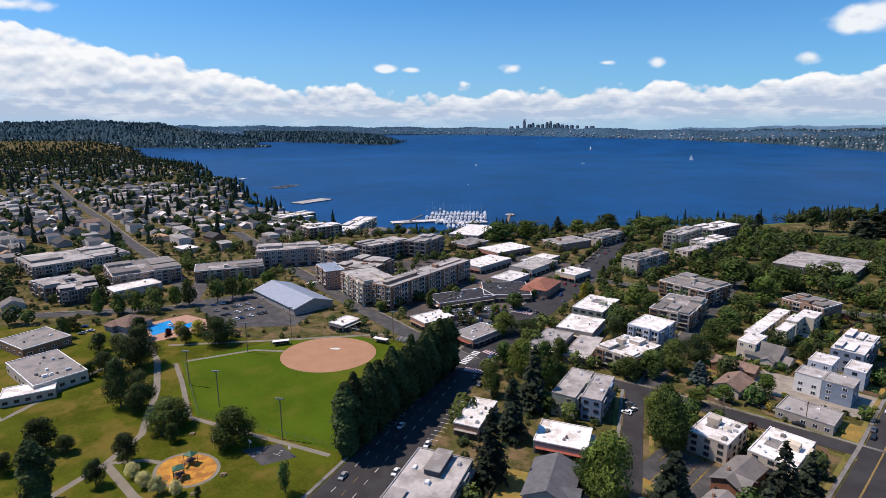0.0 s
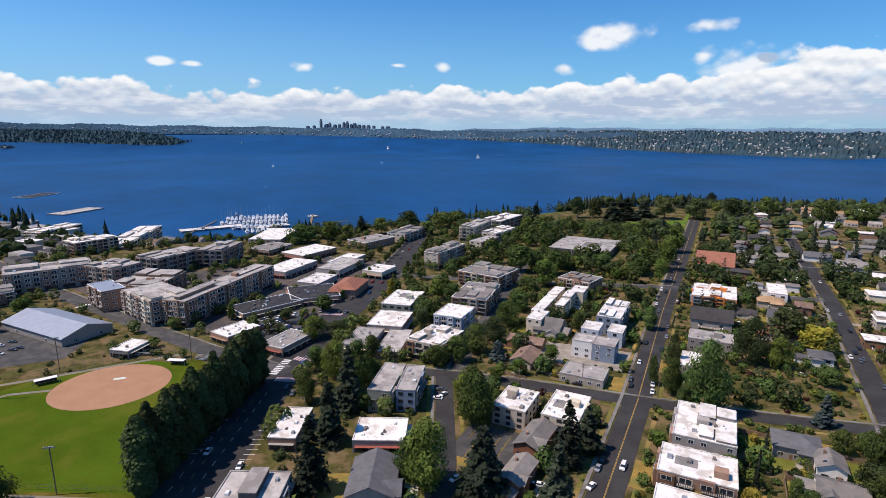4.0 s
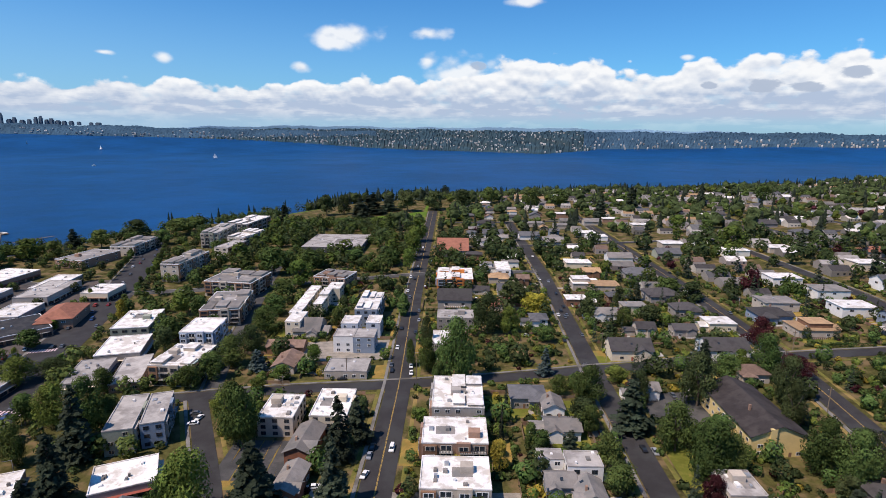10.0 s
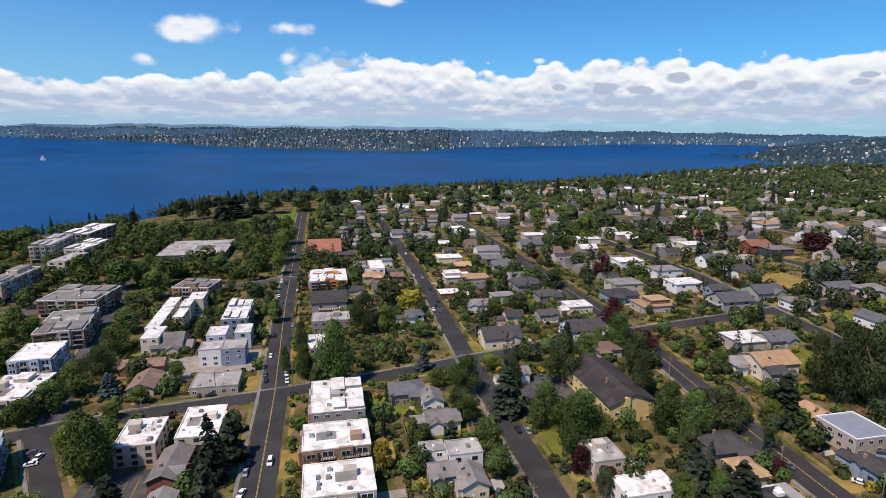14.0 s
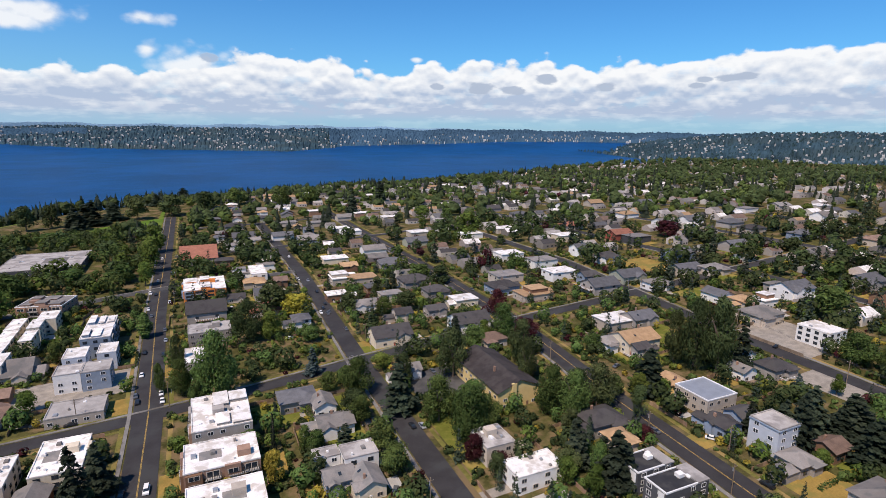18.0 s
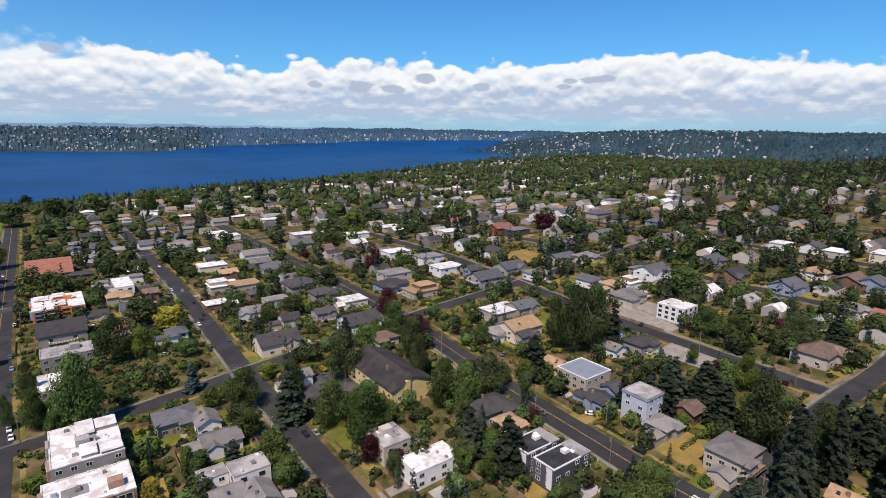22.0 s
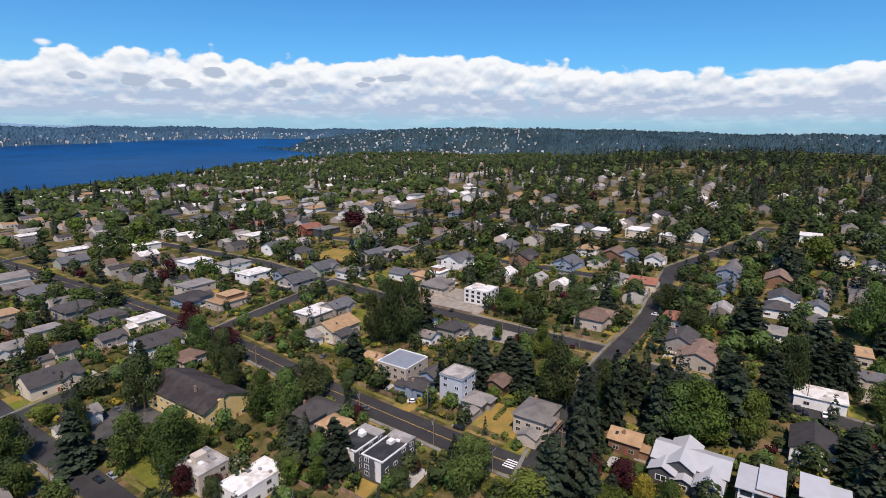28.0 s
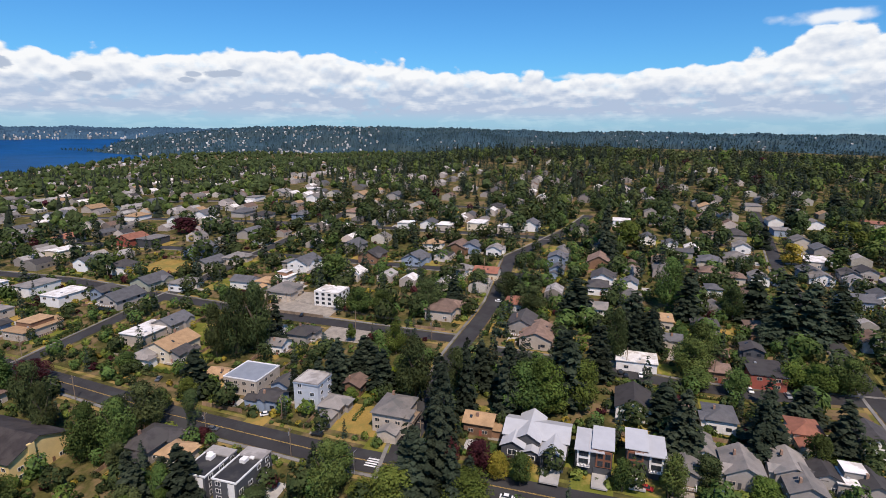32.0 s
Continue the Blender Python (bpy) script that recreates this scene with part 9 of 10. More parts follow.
car(-103.9, 205.1, 80, 'white')
car(-107.2, 208.8, 10, 'grey')
car(-104.6, 200.8, 10, 'white')
car(-42.8, 223.6, 40, 'grey')

for i, (x, y) in enumerate([(-254 + 11.0 * a + 0.4 * b, 222 + 3.0 * b) for a in range(4) for b in range(9)]):
    if (i * 7) % 5:
        car(x, y, 12 + (i % 2) * 180, ("white", "silver", "black", "grey", "red", "blue", "white", "grey")[(i * 5) % 8])
for i, (x, y) in enumerate([(-375 + 13.0 * a, 125 + 3.1 * b) for a in range(4) for b in range(9)]):
    if (i * 3) % 5 > 1:
        car(x, y, 30 + (i % 2) * 180, ("white", "silver", "black", "grey", "blue", "white", "grey")[(i * 4) % 7])
for i, y in enumerate((78, 86, 312, 327, 351, 375, 402, 425, 465, 488, 512, 545)):
    car(-30.0 if i % 3 else -20.5, y, 90, ("grey", "white", "black", "silver", "blue")[i % 5])
for i, y in enumerate((130, 182, 299, 335, 381, 414, 457, 502)):
    car(75.0 if i % 3 else 68.0, y, 90, ("black", "silver", "grey", "white")[i % 4])
for i, y in enumerate((25, 188, 288, 327, 375, 427, 481)):
    car(np.interp(y, (8, 92, 161, 216, 269, 375), (151, 151, 155, 161, 166, 169)) + 4.3 * (1 if i % 2 else -1), y, 90, ("white", "black", "silver", "grey")[i % 4])

# ---- ball field and playground ----
def flood_light(x, y, h, rot):
    p = thing("flood_light", x, y, rot, "tall wooden ball-field pole with floodlights", "flood light")
    part("pole", TUBE, WOOD, p, z=-0.5, sx=.42, sy=.42, sz=h + .5)
    part("crossarm", BOX, METAL, p, z=h - .5, sx=3.4, sy=.16, sz=.16)
    for i in range(5):
        part("lamp", VENT, METAL, p, x=(i - 2) * .72, y=-.2, z=h - .35, sx=.5, sy=.4, sz=.55)


for x, y, h in ((-259.9, 74.2, 17.5), (-229.2, 76.6, 17.0), (-186, 84.8, 17.6), (-279.4, 111.2, 17.0), (-285, 140, 18), (-237.5, 178.8, 18)):
    flood_light(x, y, h, 40)
FENCE_WIRE = material("fence_wire_dark", (0.10, 0.10, 0.09), 0.7, 0.1, 1, 5)


def mesh_fence(pts, h=2.4):
    """A wire fence: posts with three rails between them."""
    f = thing("wire_fence", pts[0][0], pts[0][1], 0, "grey wire fence round the ball field", "fence")
    for (x0, y0), (x1, y1) in zip(pts, pts[1:]):
        L = math.hypot(x1 - x0, y1 - y0)
        r = math.degrees(math.atan2(y1 - y0, x1 - x0))
        n = max(1, int(L / 4))
        for i in range(n):
            part("post", TUBE, METAL, f, x0 + (x1 - x0) * i / n - pts[0][0], y0 + (y1 - y0) * i / n - pts[0][1], -.2, .1, .1, h + .2)
        for z in (0.1, h * .5, h - .05):
            part("rail", BOX, FENCE_WIRE, f, (x0 + x1) / 2 - pts[0][0], (y0 + y1) / 2 - pts[0][1], z, L, .05, .06, r)


mesh_fence([(-290, 81.2), (-228.8, 67.5), (-163.8, 97.5)], 2.2)
mesh_fence([(-285, 132.5), (-267.5, 166.2), (-237.5, 177.5)], 6.0)


def shelter(name, x, y, rot, L, W, h, label, roof=None):
    s = thing(name, x, y, rot, label, "shelter")
    for a in (-1.2, 1.2):
        for b in (-1.2, 1.2):
            part("post", BOX, METAL, s, a * (L / 2 - .2), b * (W / 2 - .2), -.2, .15, .15, h + .2)
    part("roof", BOX, roof or TRIM, s, z=h, sx=L, sy=W, sz=.18)
    part("back", BOX, DARK, s, y=W / 2 - .1, z=-.1, sx=L - .4, sy=.1, sz=h * .8)
    part("bench", BOX, WOOD, s, y=W / 4, z=.4, sx=L - 1, sy=.4, sz=.08)


shelter("dugout", -277, 129.5, 65, 9, 3, 2.5, "low dugout with white roof beside the field")
shelter("dugout", -241, 172.5, 22, 9, 3, 2.5, "low dugout with white roof beside the field")


def bleachers(x, y, rot, rows=5, L=9):
    b = thing("bleachers", x, y, rot, "aluminium bleachers in stepped rows", "bleachers")
    for i in range(rows):
        part("seat", BOX, METAL, b, y=i * .7, z=.4 + i * .35, sx=L, sy=.3, sz=.06)
        part("step", BOX, METAL, b, y=i * .7 + .35, z=.15 + i * .35, sx=L, sy=.3, sz=.05)
    for a in (-.45, 0, .45):
        part("stand", BOX, METAL, b, x=a * L, y=rows * .35, z=-.1, sx=.1, sy=rows * .7, sz=.5)


bleachers(-267, 175, 200)
bleachers(-234, 182, 15)
PLAY = {n: material("play_" + n, c, 0.5, 0.05, 1, 4) for n, c in (("green", (0.05, 0.14, 0.08)), ("orange", (0.6, 0.22, 0.04)), ("brown", (0.12, 0.06, 0.04)))}


def play_tower(x, y, rot):
    p = thing("play_structure", x, y, rot, "dark green play tower with slide and roof", "playground")
    for a in (-1.2, 1.2):
        for b in (-1.2, 1.2):
            part("post", TUBE, PLAY["brown"], p, a * 1.4, b * 1.2, -.2, .18, .18, 4.0)
    part("platform", BOX, PLAY["brown"], p, z=1.5, sx=3, sy=2.6, sz=.15)
    part("roof", hip(3.0, 2.6, 1.2, .3), PLAY["green"], p, z=3.7)
    part("slide", BOX, PLAY["orange"], p, x=2.9, z=.2, sx=3.4, sy=.7, sz=.1, ry=30)
    part("ladder", BOX, PLAY["green"], p, x=-1.9, z=.0, sx=.1, sy=.8, sz=2.0, ry=20)
    part("bridge", BOX, PLAY["brown"], p, y=-2.4, z=1.4, sx=1.0, sy=2.4, sz=.12)
    for a in (-.5, .5):
        part("post", TUBE, PLAY["brown"], p, a, -3.6, -.2, .16, .16, 3.2)


play_tower(-194, 53, 30)
play_tower(-188, 47, 80)


def bench(x, y, rot):
    b = thing("park_bench", x, y, rot, "brown wooden picnic bench on grass", "bench")
    part("top", BOX, WOOD, b, z=.72, sx=1.9, sy=.75, sz=.06)
    for s in (-1.2, 1.2):
        part("seat", BOX, WOOD, b, y=s * .75, z=.42, sx=1.9, sy=.28, sz=.05)
        part("leg", BOX, WOOD, b, x=s * .7, z=-.1, sx=.1, sy=1.5, sz=.55)


for x, y, r in ((-221.2, 51.2, 20), (-213.8, 60, 60), (-203.8, 65, 20), (-178.8, 58.8, 40), (-217.5, 37.5, 0), (-175, 47.5, 70), (-190, 17.5, 20)):
    bench(x, y, r)
for x, y, r in ((-188.1, 72.5, 100), (-173.8, 81.9, 280)):
    h = thing("basketball_hoop", x, y, r, "basketball hoop on a metal post", "hoop")
    part("post", TUBE, METAL, h, z=-.2, sx=.14, sy=.14, sz=3.6)
    part("backboard", BOX, TRIM, h, x=.3, z=2.7, sx=.06, sy=1.8, sz=1.1)
    part("rim", TUBE, PLAY["orange"], h, x=.62, z=3.0, sx=.46, sy=.46, sz=.04)
court = thing("court_lines", -180.8, 76.2, 0, "white painted court lines", "court marking", z=Z(-180.8, 76.2) + .10)
for px, py, w, d, r in ((0, 0, 9, .12, 70), (0, 0, .12, 11, 70 - 90), (-3.4, -2.2, 3.4, .1, 20), (3.2, 2.2, 3.4, .1, 20), (-2.6, -3.6, .1, 3, 20), (2.6, 3.6, .1, 3, 20)):
    part("line", BOX, PAINT_WHITE, court, px, py, 0, w, d, .015, r)

# ---- poles, lamps and wires ----
POLES = [(-16.5, 243.8), (-16.8, 290), (-16.9, 340), (-17, 393.8), (-17.2, 452.5), (-17.2, 512.5), (60, 232.5), (80, 276.2), (79.4, 327.5), (80, 381.2), (59.4, 187.5), (59.4, 137.5),
         (162.5, 58.8), (163.1, 115), (145.6, 100), (145.6, 135), (146.9, 172.5), (152.5, 206.2), (157.5, 245), (175, 267.5), (177.5, 327.5), (177.5, 387.5), (177.5, 450),
         (245, 82.5), (246.2, 125), (258.8, 187.5), (266.2, 265), (277.5, 327.5), (295, 71.2), (352.5, 81.2), (402.5, 78.8), (240, -10), (238.8, -45), (242.5, -77.5), (-120, 235), (-75, 225), (-50, 243.8)]
for i, (x, y) in enumerate(POLES):
    utility_pole(x, y, 11.5, 0 if i % 4 else 90)
for x, y, r in ((-16, 257.5, 180), (62.5, 243.8, 0), (78.8, 262.5, 180), (160, 270, 180), (143.5, 75, 0), (-172.5, 197.5, 200), (-200, 172.5, 20), (-215, 250, 200), (258.8, 268.8, 180), (-130, 115, 200), (-147.5, 162.5, 200)):
    street_lamp(x, y, r)


def wires(pts, h, label):
    """Sagging wires from pole to pole, one object."""
    V, F = [], []
    for (x0, y0), (x1, y1) in zip(pts, pts[1:]):
        for o in (-1.0, 0.0, 1.0):
            prev = None
            for i in range(9):
                k = i / 8
                x, y = x0 + (x1 - x0) * k + o * .9, y0 + (y1 - y0) * k
                z = Z(x0, y0) * (1 - k) + Z(x1, y1) * k + h - 4 * k * (1 - k) * 0.8
                n = len(V)
                V += [(x - .02, y, z), (x + .02, y, z), (x, y, z + .04)]
                if prev is not None:
                    F += [(prev, prev + 1, n + 1, n), (prev + 1, prev + 2, n + 2, n + 1), (prev + 2, prev, n, n + 2)]
                prev = n
    tagged(mesh_object("power_lines", V, F, DARK), label, "power lines", kind="stuff")


wires(POLES[0:6], 9.9, "thin dark power lines along a street")
wires(POLES[13:19] + POLES[19:23], 9.9, "thin dark power lines along a street")
wires(POLES[23:26], 9.9, "thin dark power lines along a street")

# ---- hedges and fences ----
for x, y, w, d, h in ((36.2, 210, 1.6, 46, 3.2), (182.5, 122.5, 11, 1.4, 1.8), (175, 88.8, 8, 1.3, 1.6), (-80, 147.5, 7, 7, 2.6), (290, 200, 26, 2.0, 1.8), (187.5, 77.5, 1.3, 9, 1.8), (206.2, 268.8, 22, 2, 2), (-45, 248.8, 14, 1.6, 1.2), (87.5, 247.5, 9, 1.4, 1.4), (182.5, 257.5, 10, 2, 2.2), (37.5, 300, 2, 14, 3)):
    hedge(x, y, w, d, h)
for f in ((37.5, 225, 55, 225), (37.5, 185, 37.5, 223.8), (55, 187.5, 55, 220), (122.5, 105, 122.5, 125), (122.5, 125, 140, 127.5), (256.2, 150, 256.2, 187.5), (256.2, 187.5, 295, 187.5), (190, -5, 190, -27.5), (172.5, -5, 190, -5), (200, 95, 217.5, 95), (-82.5, 195, -57.5, 195), (192.5, 137.5, 207.5, 137.5), (125, 187.5, 125, 200)):
    fence(*f)

# ---- the marina ----
HULL = {n: material("hull_" + n, c, 0.35, 0.05, 1, 4, spec=0.5) for n, c in (("white", (0.8, 0.8, 0.79)), ("blue", (0.03, 0.06, 0.16)))}
_hv = [(-4.5, -1.4, .9), (-4.5, 1.4, .9), (1.5, -1.5, 1.0), (1.5, 1.5, 1.0), (5.0, 0, 1.3), (-4.3, -1.0, -.3), (-4.3, 1.0, -.3), (1.2, -1.0, -.3), (1.2, 1.0, -.3), (4.0, 0, -.3)]
_hf = [(0, 2, 4, 3, 1), (5, 6, 8, 9, 7), (0, 5, 7, 2), (2, 7, 9, 4), (4, 9, 8, 3), (3, 8, 6, 1), (1, 6, 5, 0)]
HULL_MESH = raw("hull", _hv, _hf)
CABIN = raw("cabin", *boxes((-2.4, -1.0, .9, 1.4, 1.0, 1.9), (-2.0, -.8, 1.9, .4, .8, 2.7)))
SAIL = raw("sail", [(0, 0, 1.8), (-4.2, .2, 1.9), (0, .05, 11), (.1, -.05, 1.8), (4.2, .25, 1.6), (.1, -.05, 9.5)], [(0, 1, 2), (3, 4, 5)])


def boat(x, y, rot, size=1.0, mast=False, sail=False, z=LAKE, colour="white"):
    b = thing("sailboat" if mast else "motorboat", x, y, rot, f"{colour} {'sailing boat with mast' if mast else 'motor cruiser with cabin'} on the lake", "boat", z=z + .3)
    b.scale = (size, size, size)
    part("hull", HULL_MESH, HULL[colour], b)
    part("cabin", CABIN, HULL["white"], b, sz=.7 if mast else 1.0)
    if not mast:
        part("windscreen", BOX, GLASS, b, x=1.42, z=1.1, sx=.1, sy=1.8, sz=.6)
    else:
        part("mast", TUBE, METAL, b, x=.2, z=.8, sx=.16, sy=.16, sz=10.8)
    if sail:
        part("sail", SAIL, HULL["white"], b, x=.2)


def pier(x0, y0, x1, y1, w):
    L = math.hypot(x1 - x0, y1 - y0)
    p = thing("pier", (x0 + x1) / 2, (y0 + y1) / 2, math.degrees(math.atan2(y1 - y0, x1 - x0)), "grey wooden pier on piles in the lake", "pier", z=LAKE)
    part("deck", BOX, WOOD, p, z=.9, sx=L, sy=w, sz=.25)
    for i in range(int(L / 16) + 1):
        for s in (-1.2, 1.2):
            part("pile", TUBE, WOOD, p, x=i * 16 - L / 2, y=s * w / 2, z=-3, sx=.35, sy=.35, sz=5.2)


# street trees and cars along the main street through the shops
_line = [(-205, 240), (-221.2, 300), (-240, 371.2), (-281.2, 487.5), (-327.5, 587.5)]
_rng = random.Random(21)
for (x0, y0), (x1, y1) in zip(_line, _line[1:]):
    L = math.hypot(x1 - x0, y1 - y0)
    nx, ny = -(y1 - y0) / L, (x1 - x0) / L
    for i in range(int(L / 13)):
        k = (i + .5) / int(L / 13)
        for sd in (-1, 1):
            if _rng.random() < .8:
                o = sd * _rng.uniform(12.5, 14)
                tree(x0 + (x1 - x0) * k + nx * o, y0 + (y1 - y0) * k + ny * o, _rng.uniform(6, 9.5), _rng.uniform(5, 7.5), "broad", _rng.choice(("green", "green", "bright", "dark")))
            if _rng.random() < .55:
                o = sd * _rng.choice((2.2, 5.6, 9.4))
                car(x0 + (x1 - x0) * k + nx * o, y0 + (y1 - y0) * k + ny * o, math.degrees(math.atan2(y1 - y0, x1 - x0)) + (180 if sd > 0 else 0), _rng.choice(("white", "black", "silver", "grey", "grey", "red", "blue")), _rng.random() < .25)


# cars on the lots between the shops
for cx, cy, n, r in ((-236, 236, 9, 17), (-240, 252, 8, 17), (-232, 262, 6, 17), (-262, 330, 6, 20), (-300, 400, 6, 22), (-330, 300, 5, 15)):
    for i in range(n):
        if _rng.random() < .8:
            u = (i - n / 2) * 2.9
            car(cx + u * math.cos(radians(r)), cy + u * math.sin(radians(r)), r + 90, _rng.choice(("white", "black", "silver", "grey", "red", "blue")), _rng.random() < .2)


# -- craft --
pier(-674.4, 606.9, -664.6, 617.0, 2.4)
boat(-677.6, 614.9, 136, 1.79, False, colour='blue')
boat(-661.3, 609.0, -44, 1.61, True, colour='white')
pier(-658.1, 576.2, -595.0, 641.2, 2.4)
boat(-650.2, 572.9, -44, 1.63, False, colour='white')
boat(-661.6, 584.0, 136, 1.88, True, colour='white')
boat(-646.0, 577.3, -44, 1.51, True, colour='white')
boat(-657.4, 588.3, 136, 1.52, False, colour='white')
boat(-641.8, 581.6, -44, 1.78, True, colour='white')
boat(-653.2, 592.6, 136, 1.40, False, colour='white')
boat(-637.6, 585.9, -44, 1.70, True, colour='white')
boat(-649.0, 597.0, 136, 1.47, False, colour='white')
boat(-633.4, 590.3, -44, 1.80, False, colour='white')
boat(-644.8, 601.3, 136, 1.41, False, colour='white')
boat(-629.2, 594.6, -44, 1.43, False, colour='white')
boat(-640.6, 605.6, 136, 1.50, False, colour='white')
boat(-625.0, 598.9, -44, 1.46, True, colour='white')
boat(-636.5, 610.0, 136, 1.66, False, colour='white')
boat(-620.8, 603.3, -44, 1.44, False, colour='white')
boat(-632.2, 614.3, 136, 1.88, False, colour='white')
boat(-628.0, 618.6, 136, 1.40, True, colour='white')
boat(-612.4, 611.9, -44, 1.42, True, colour='white')
boat(-623.8, 623.0, 136, 1.88, False, colour='white')
boat(-608.2, 616.3, -44, 1.74, True, colour='white')
boat(-619.6, 627.3, 136, 1.67, False, colour='white')
boat(-604.0, 620.6, -44, 1.66, True, colour='white')
boat(-615.4, 631.6, 136, 1.61, False, colour='white')
boat(-599.8, 624.9, -44, 1.36, False, colour='white')
boat(-611.2, 636.0, 136, 1.56, False, colour='white')
boat(-595.6, 629.3, -44, 1.54, True, colour='white')
boat(-591.4, 633.6, -44, 1.86, False, colour='white')
boat(-602.8, 644.6, 136, 1.81, False, colour='white')
pier(-636.5, 545.8, -570.0, 614.4, 2.4)
boat(-628.6, 542.4, -44, 1.49, False, colour='white')
boat(-640.1, 553.4, 136, 1.66, True, colour='white')
boat(-624.5, 546.7, -44, 1.41, False, colour='white')
boat(-635.9, 557.7, 136, 1.40, True, colour='white')
boat(-620.4, 551.0, -44, 1.72, True, colour='white')
boat(-631.8, 562.0, 136, 1.48, True, colour='white')
boat(-616.2, 555.2, -44, 1.47, False, colour='white')
boat(-627.6, 566.3, 136, 1.58, False, colour='white')
boat(-612.1, 559.5, -44, 1.43, False, colour='white')
boat(-607.8, 563.8, -44, 1.45, False, colour='white')
boat(-619.3, 574.8, 136, 1.35, True, colour='white')
boat(-603.7, 568.1, -44, 1.48, False, colour='white')
boat(-615.1, 579.1, 136, 1.74, True, colour='white')
boat(-599.6, 572.4, -44, 1.62, False, colour='white')
boat(-611.0, 583.4, 136, 1.59, False, colour='white')
boat(-595.4, 576.7, -44, 1.35, True, colour='white')
boat(-606.8, 587.7, 136, 1.66, False, colour='white')
boat(-591.3, 581.0, -44, 1.65, False, colour='white')
boat(-602.7, 592.0, 136, 1.72, False, colour='white')
boat(-587.1, 585.3, -44, 1.36, False, colour='white')
boat(-598.6, 596.3, 136, 1.70, False, colour='white')
boat(-583.0, 589.6, -44, 1.39, False, colour='white')
boat(-594.4, 600.6, 136, 1.42, True, colour='white')
boat(-578.9, 593.9, -44, 1.50, False, colour='white')
boat(-590.3, 604.9, 136, 1.62, False, colour='white')
boat(-586.1, 609.2, 136, 1.59, False, colour='white')
boat(-570.5, 602.4, -44, 1.84, True, colour='white')
boat(-581.9, 613.5, 136, 1.69, False, colour='white')
boat(-566.3, 606.7, -44, 1.69, False, colour='white')
boat(-577.8, 617.8, 136, 1.74, False, colour='white')
pier(-596.2, 530.9, -547.3, 581.6, 2.4)
boat(-588.5, 527.4, -44, 1.72, False, colour='white')
boat(-599.9, 538.5, 136, 1.73, False, colour='white')
boat(-584.4, 531.7, -44, 1.86, True, colour='blue')
boat(-580.4, 535.9, -44, 1.89, True, colour='white')
boat(-591.8, 547.0, 136, 1.68, False, colour='white')
boat(-576.2, 540.1, -44, 1.83, False, colour='white')
boat(-587.6, 551.2, 136, 1.85, False, colour='white')
boat(-572.1, 544.4, -44, 1.45, False, colour='white')
boat(-583.6, 555.4, 136, 1.36, False, colour='white')
boat(-568.1, 548.6, -44, 1.43, False, colour='white')
boat(-579.5, 559.6, 136, 1.56, False, colour='white')
boat(-564.0, 552.8, -44, 1.39, True, colour='white')
boat(-575.5, 563.8, 136, 1.71, False, colour='white')
boat(-560.0, 557.1, -44, 1.65, True, colour='white')
boat(-571.4, 568.1, 136, 1.36, False, colour='white')
boat(-555.9, 561.3, -44, 1.38, False, colour='white')
boat(-567.3, 572.3, 136, 1.59, False, colour='blue')
boat(-551.7, 565.5, -44, 1.38, False, colour='white')
boat(-563.2, 576.5, 136, 1.35, False, colour='white')
boat(-547.7, 569.7, -44, 1.79, True, colour='white')
boat(-559.1, 580.7, 136, 1.37, False, colour='white')
boat(-543.6, 573.9, -44, 1.47, False, colour='blue')
boat(-555.1, 584.9, 136, 1.52, True, colour='white')
pier(-558.5, 518.5, -531.0, 547.0, 2.4)
boat(-550.4, 515.3, -44, 1.85, False, colour='white')
boat(-561.9, 526.3, 136, 1.42, True, colour='white')
boat(-545.9, 520.0, -44, 1.51, True, colour='white')
boat(-557.4, 531.1, 136, 1.40, True, colour='white')
boat(-541.3, 524.8, -44, 1.58, False, colour='white')
boat(-536.7, 529.6, -44, 1.88, False, colour='white')
boat(-548.2, 540.6, 136, 1.67, True, colour='white')
boat(-532.1, 534.4, -44, 1.63, False, colour='white')
boat(-543.6, 545.4, 136, 1.42, True, colour='white')
boat(-527.5, 539.1, -44, 1.42, True, colour='white')
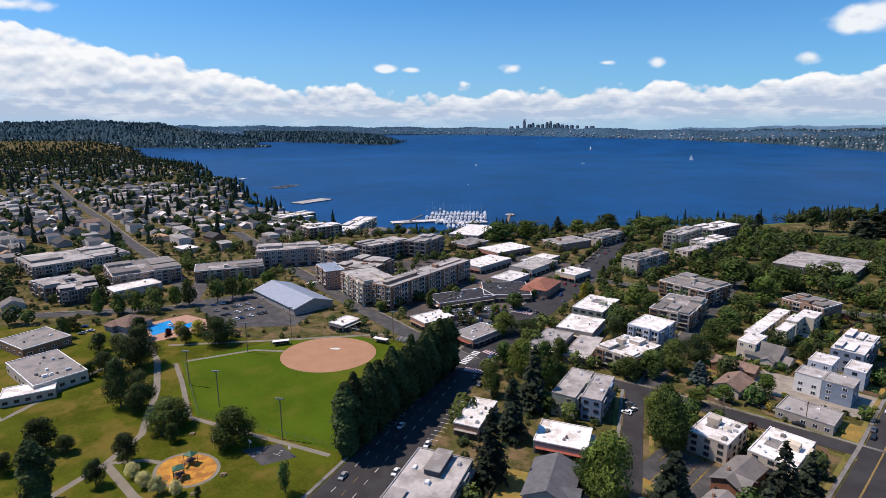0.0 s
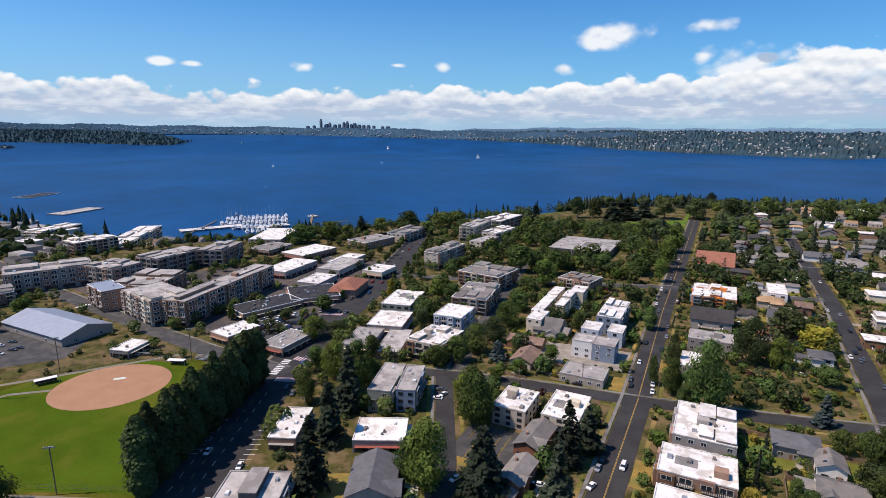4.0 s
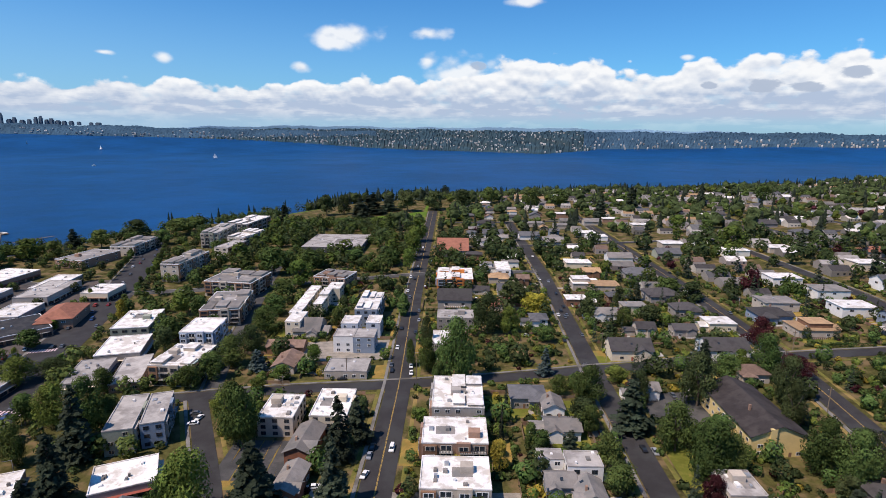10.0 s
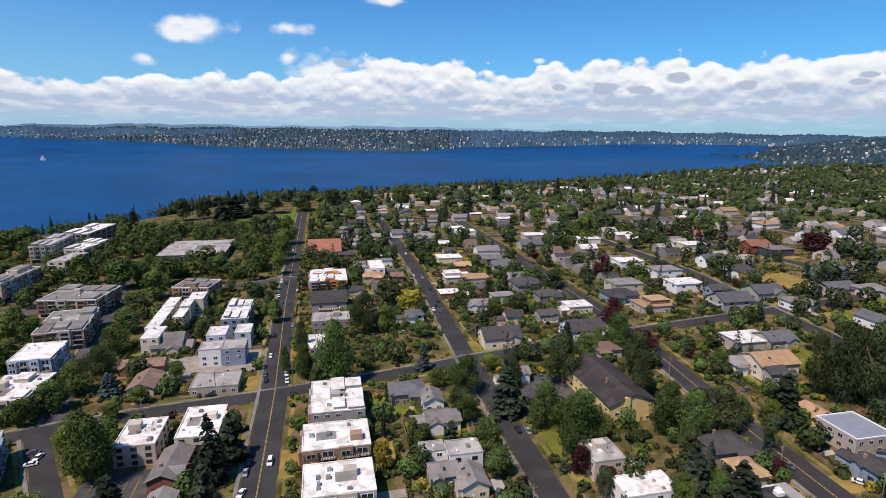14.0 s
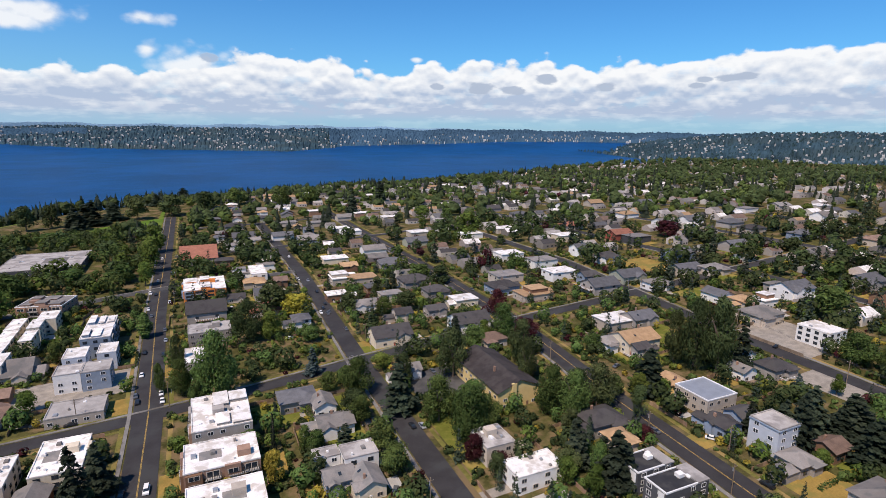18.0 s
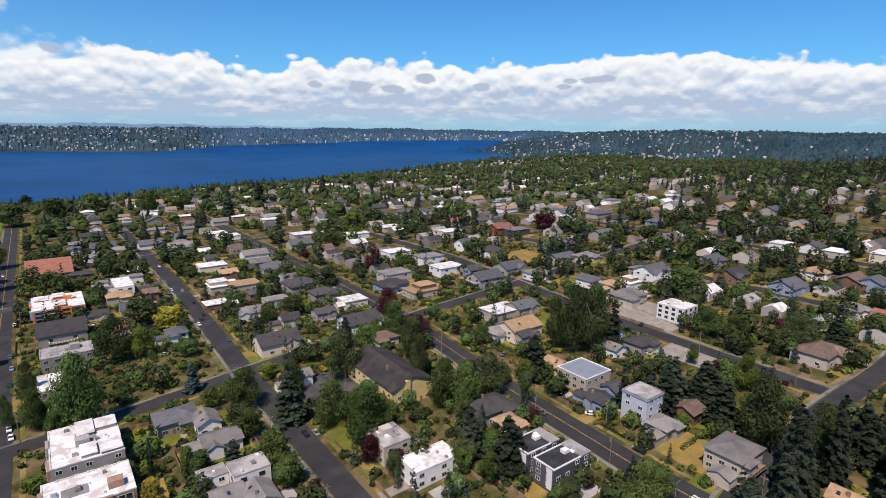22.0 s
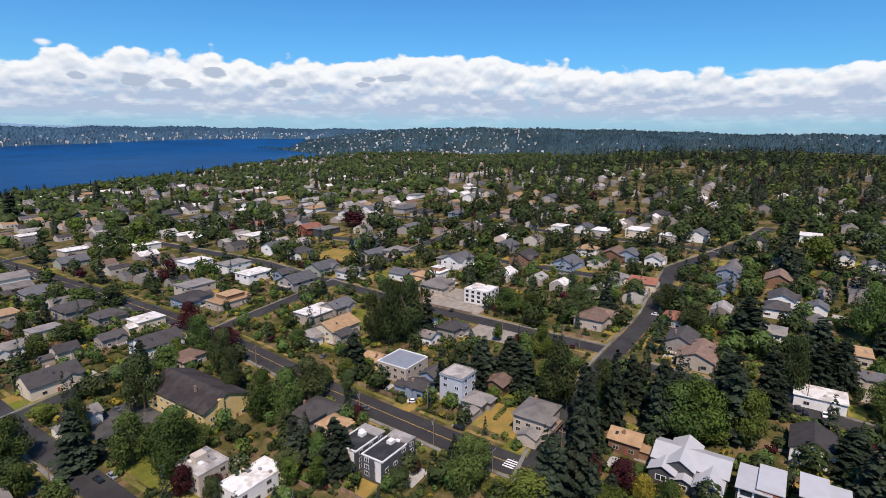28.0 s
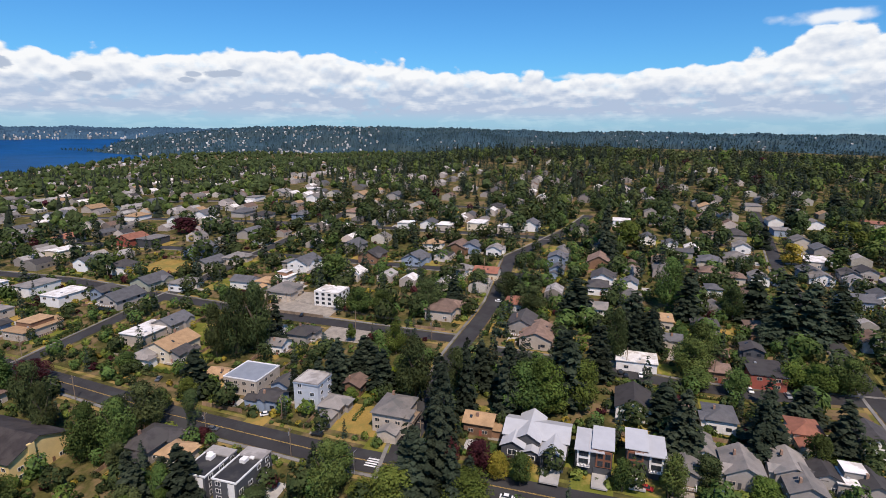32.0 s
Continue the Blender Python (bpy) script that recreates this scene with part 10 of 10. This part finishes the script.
pier(-474.9, 545.2, -573.4, 672.6, 3.5)
pier(-565.1, 663.0, -559.5, 668.8, 8)
pier(-509.5, 613.2, -490.9, 655.5, 2.4)
pier(-475.8, 597.3, -468.2, 619.2, 2.0)
pier(-604.3, 463.9, -662.0, 563.1, 2.5)
block(-569.2, 667.8, 12, 10, 6, 'w', 'w', 0, 2, units=1, name='pier_pavilion', label='small white pavilion at the end of the pier', below=12)
boat(-1045, 2415, 20, 2.2, True, True, -15.0)
boat(-1833, 2861, 340, 1.9, True, True, 0.8)
boat(-2266, 2920, 281, 1.6, True, True, 25.6)
boat(-1450, 1500, 133, 2.6, False, False, -15.0)
boat(-1242, 1892, 69, 1.6, False, False, -15.0)
boat(-956, 960, 312, 1.1, False, False, -15.0)
boat(-2724, 2556, 283, 1.4, True, True, 29.2)


# ---- the far city ----
TOWER = material('tower_glass', (0.10, 0.135, 0.17), 0.4, 0.1, 0.01, 0.1)


def tower(x, y, base, w, h):
    t = thing('skyscraper', x, y, 0, 'hazy blue-grey skyscraper of a far city', 'skyscraper', 'far city towers', z=base - 13)
    h *= .8
    part('shaft', BOX, TOWER, t, sx=w, sy=w, sz=h * .8)
    part('crown', BOX, TOWER, t, z=h * .8, sx=w * .7, sy=w * .7, sz=h * .2)


tower(-3073, 3765, 136, 17, 100)
tower(-3039, 3792, 136, 25, 49)
tower(-3017, 3810, 136, 20, 64)
tower(-2983, 3837, 136, 25, 44)
tower(-2953, 3860, 136, 20, 49)
tower(-2923, 3883, 136, 20, 69)
tower(-2900, 3900, 136, 18, 79)
tower(-2874, 3919, 136, 20, 49)
tower(-2851, 3936, 136, 25, 59)
tower(-2821, 3958, 136, 25, 44)
tower(-2790, 3979, 136, 25, 39)
tower(-2756, 4003, 136, 25, 39)
tower(-2718, 4029, 136, 20, 34)
tower(-2656, 4070, 136, 20, 28)
tower(-3117, 3729, 136, 20, 34)
tower(-2618, 4095, 136, 30, 28)
tower(-3157, 3695, 136, 25, 28)
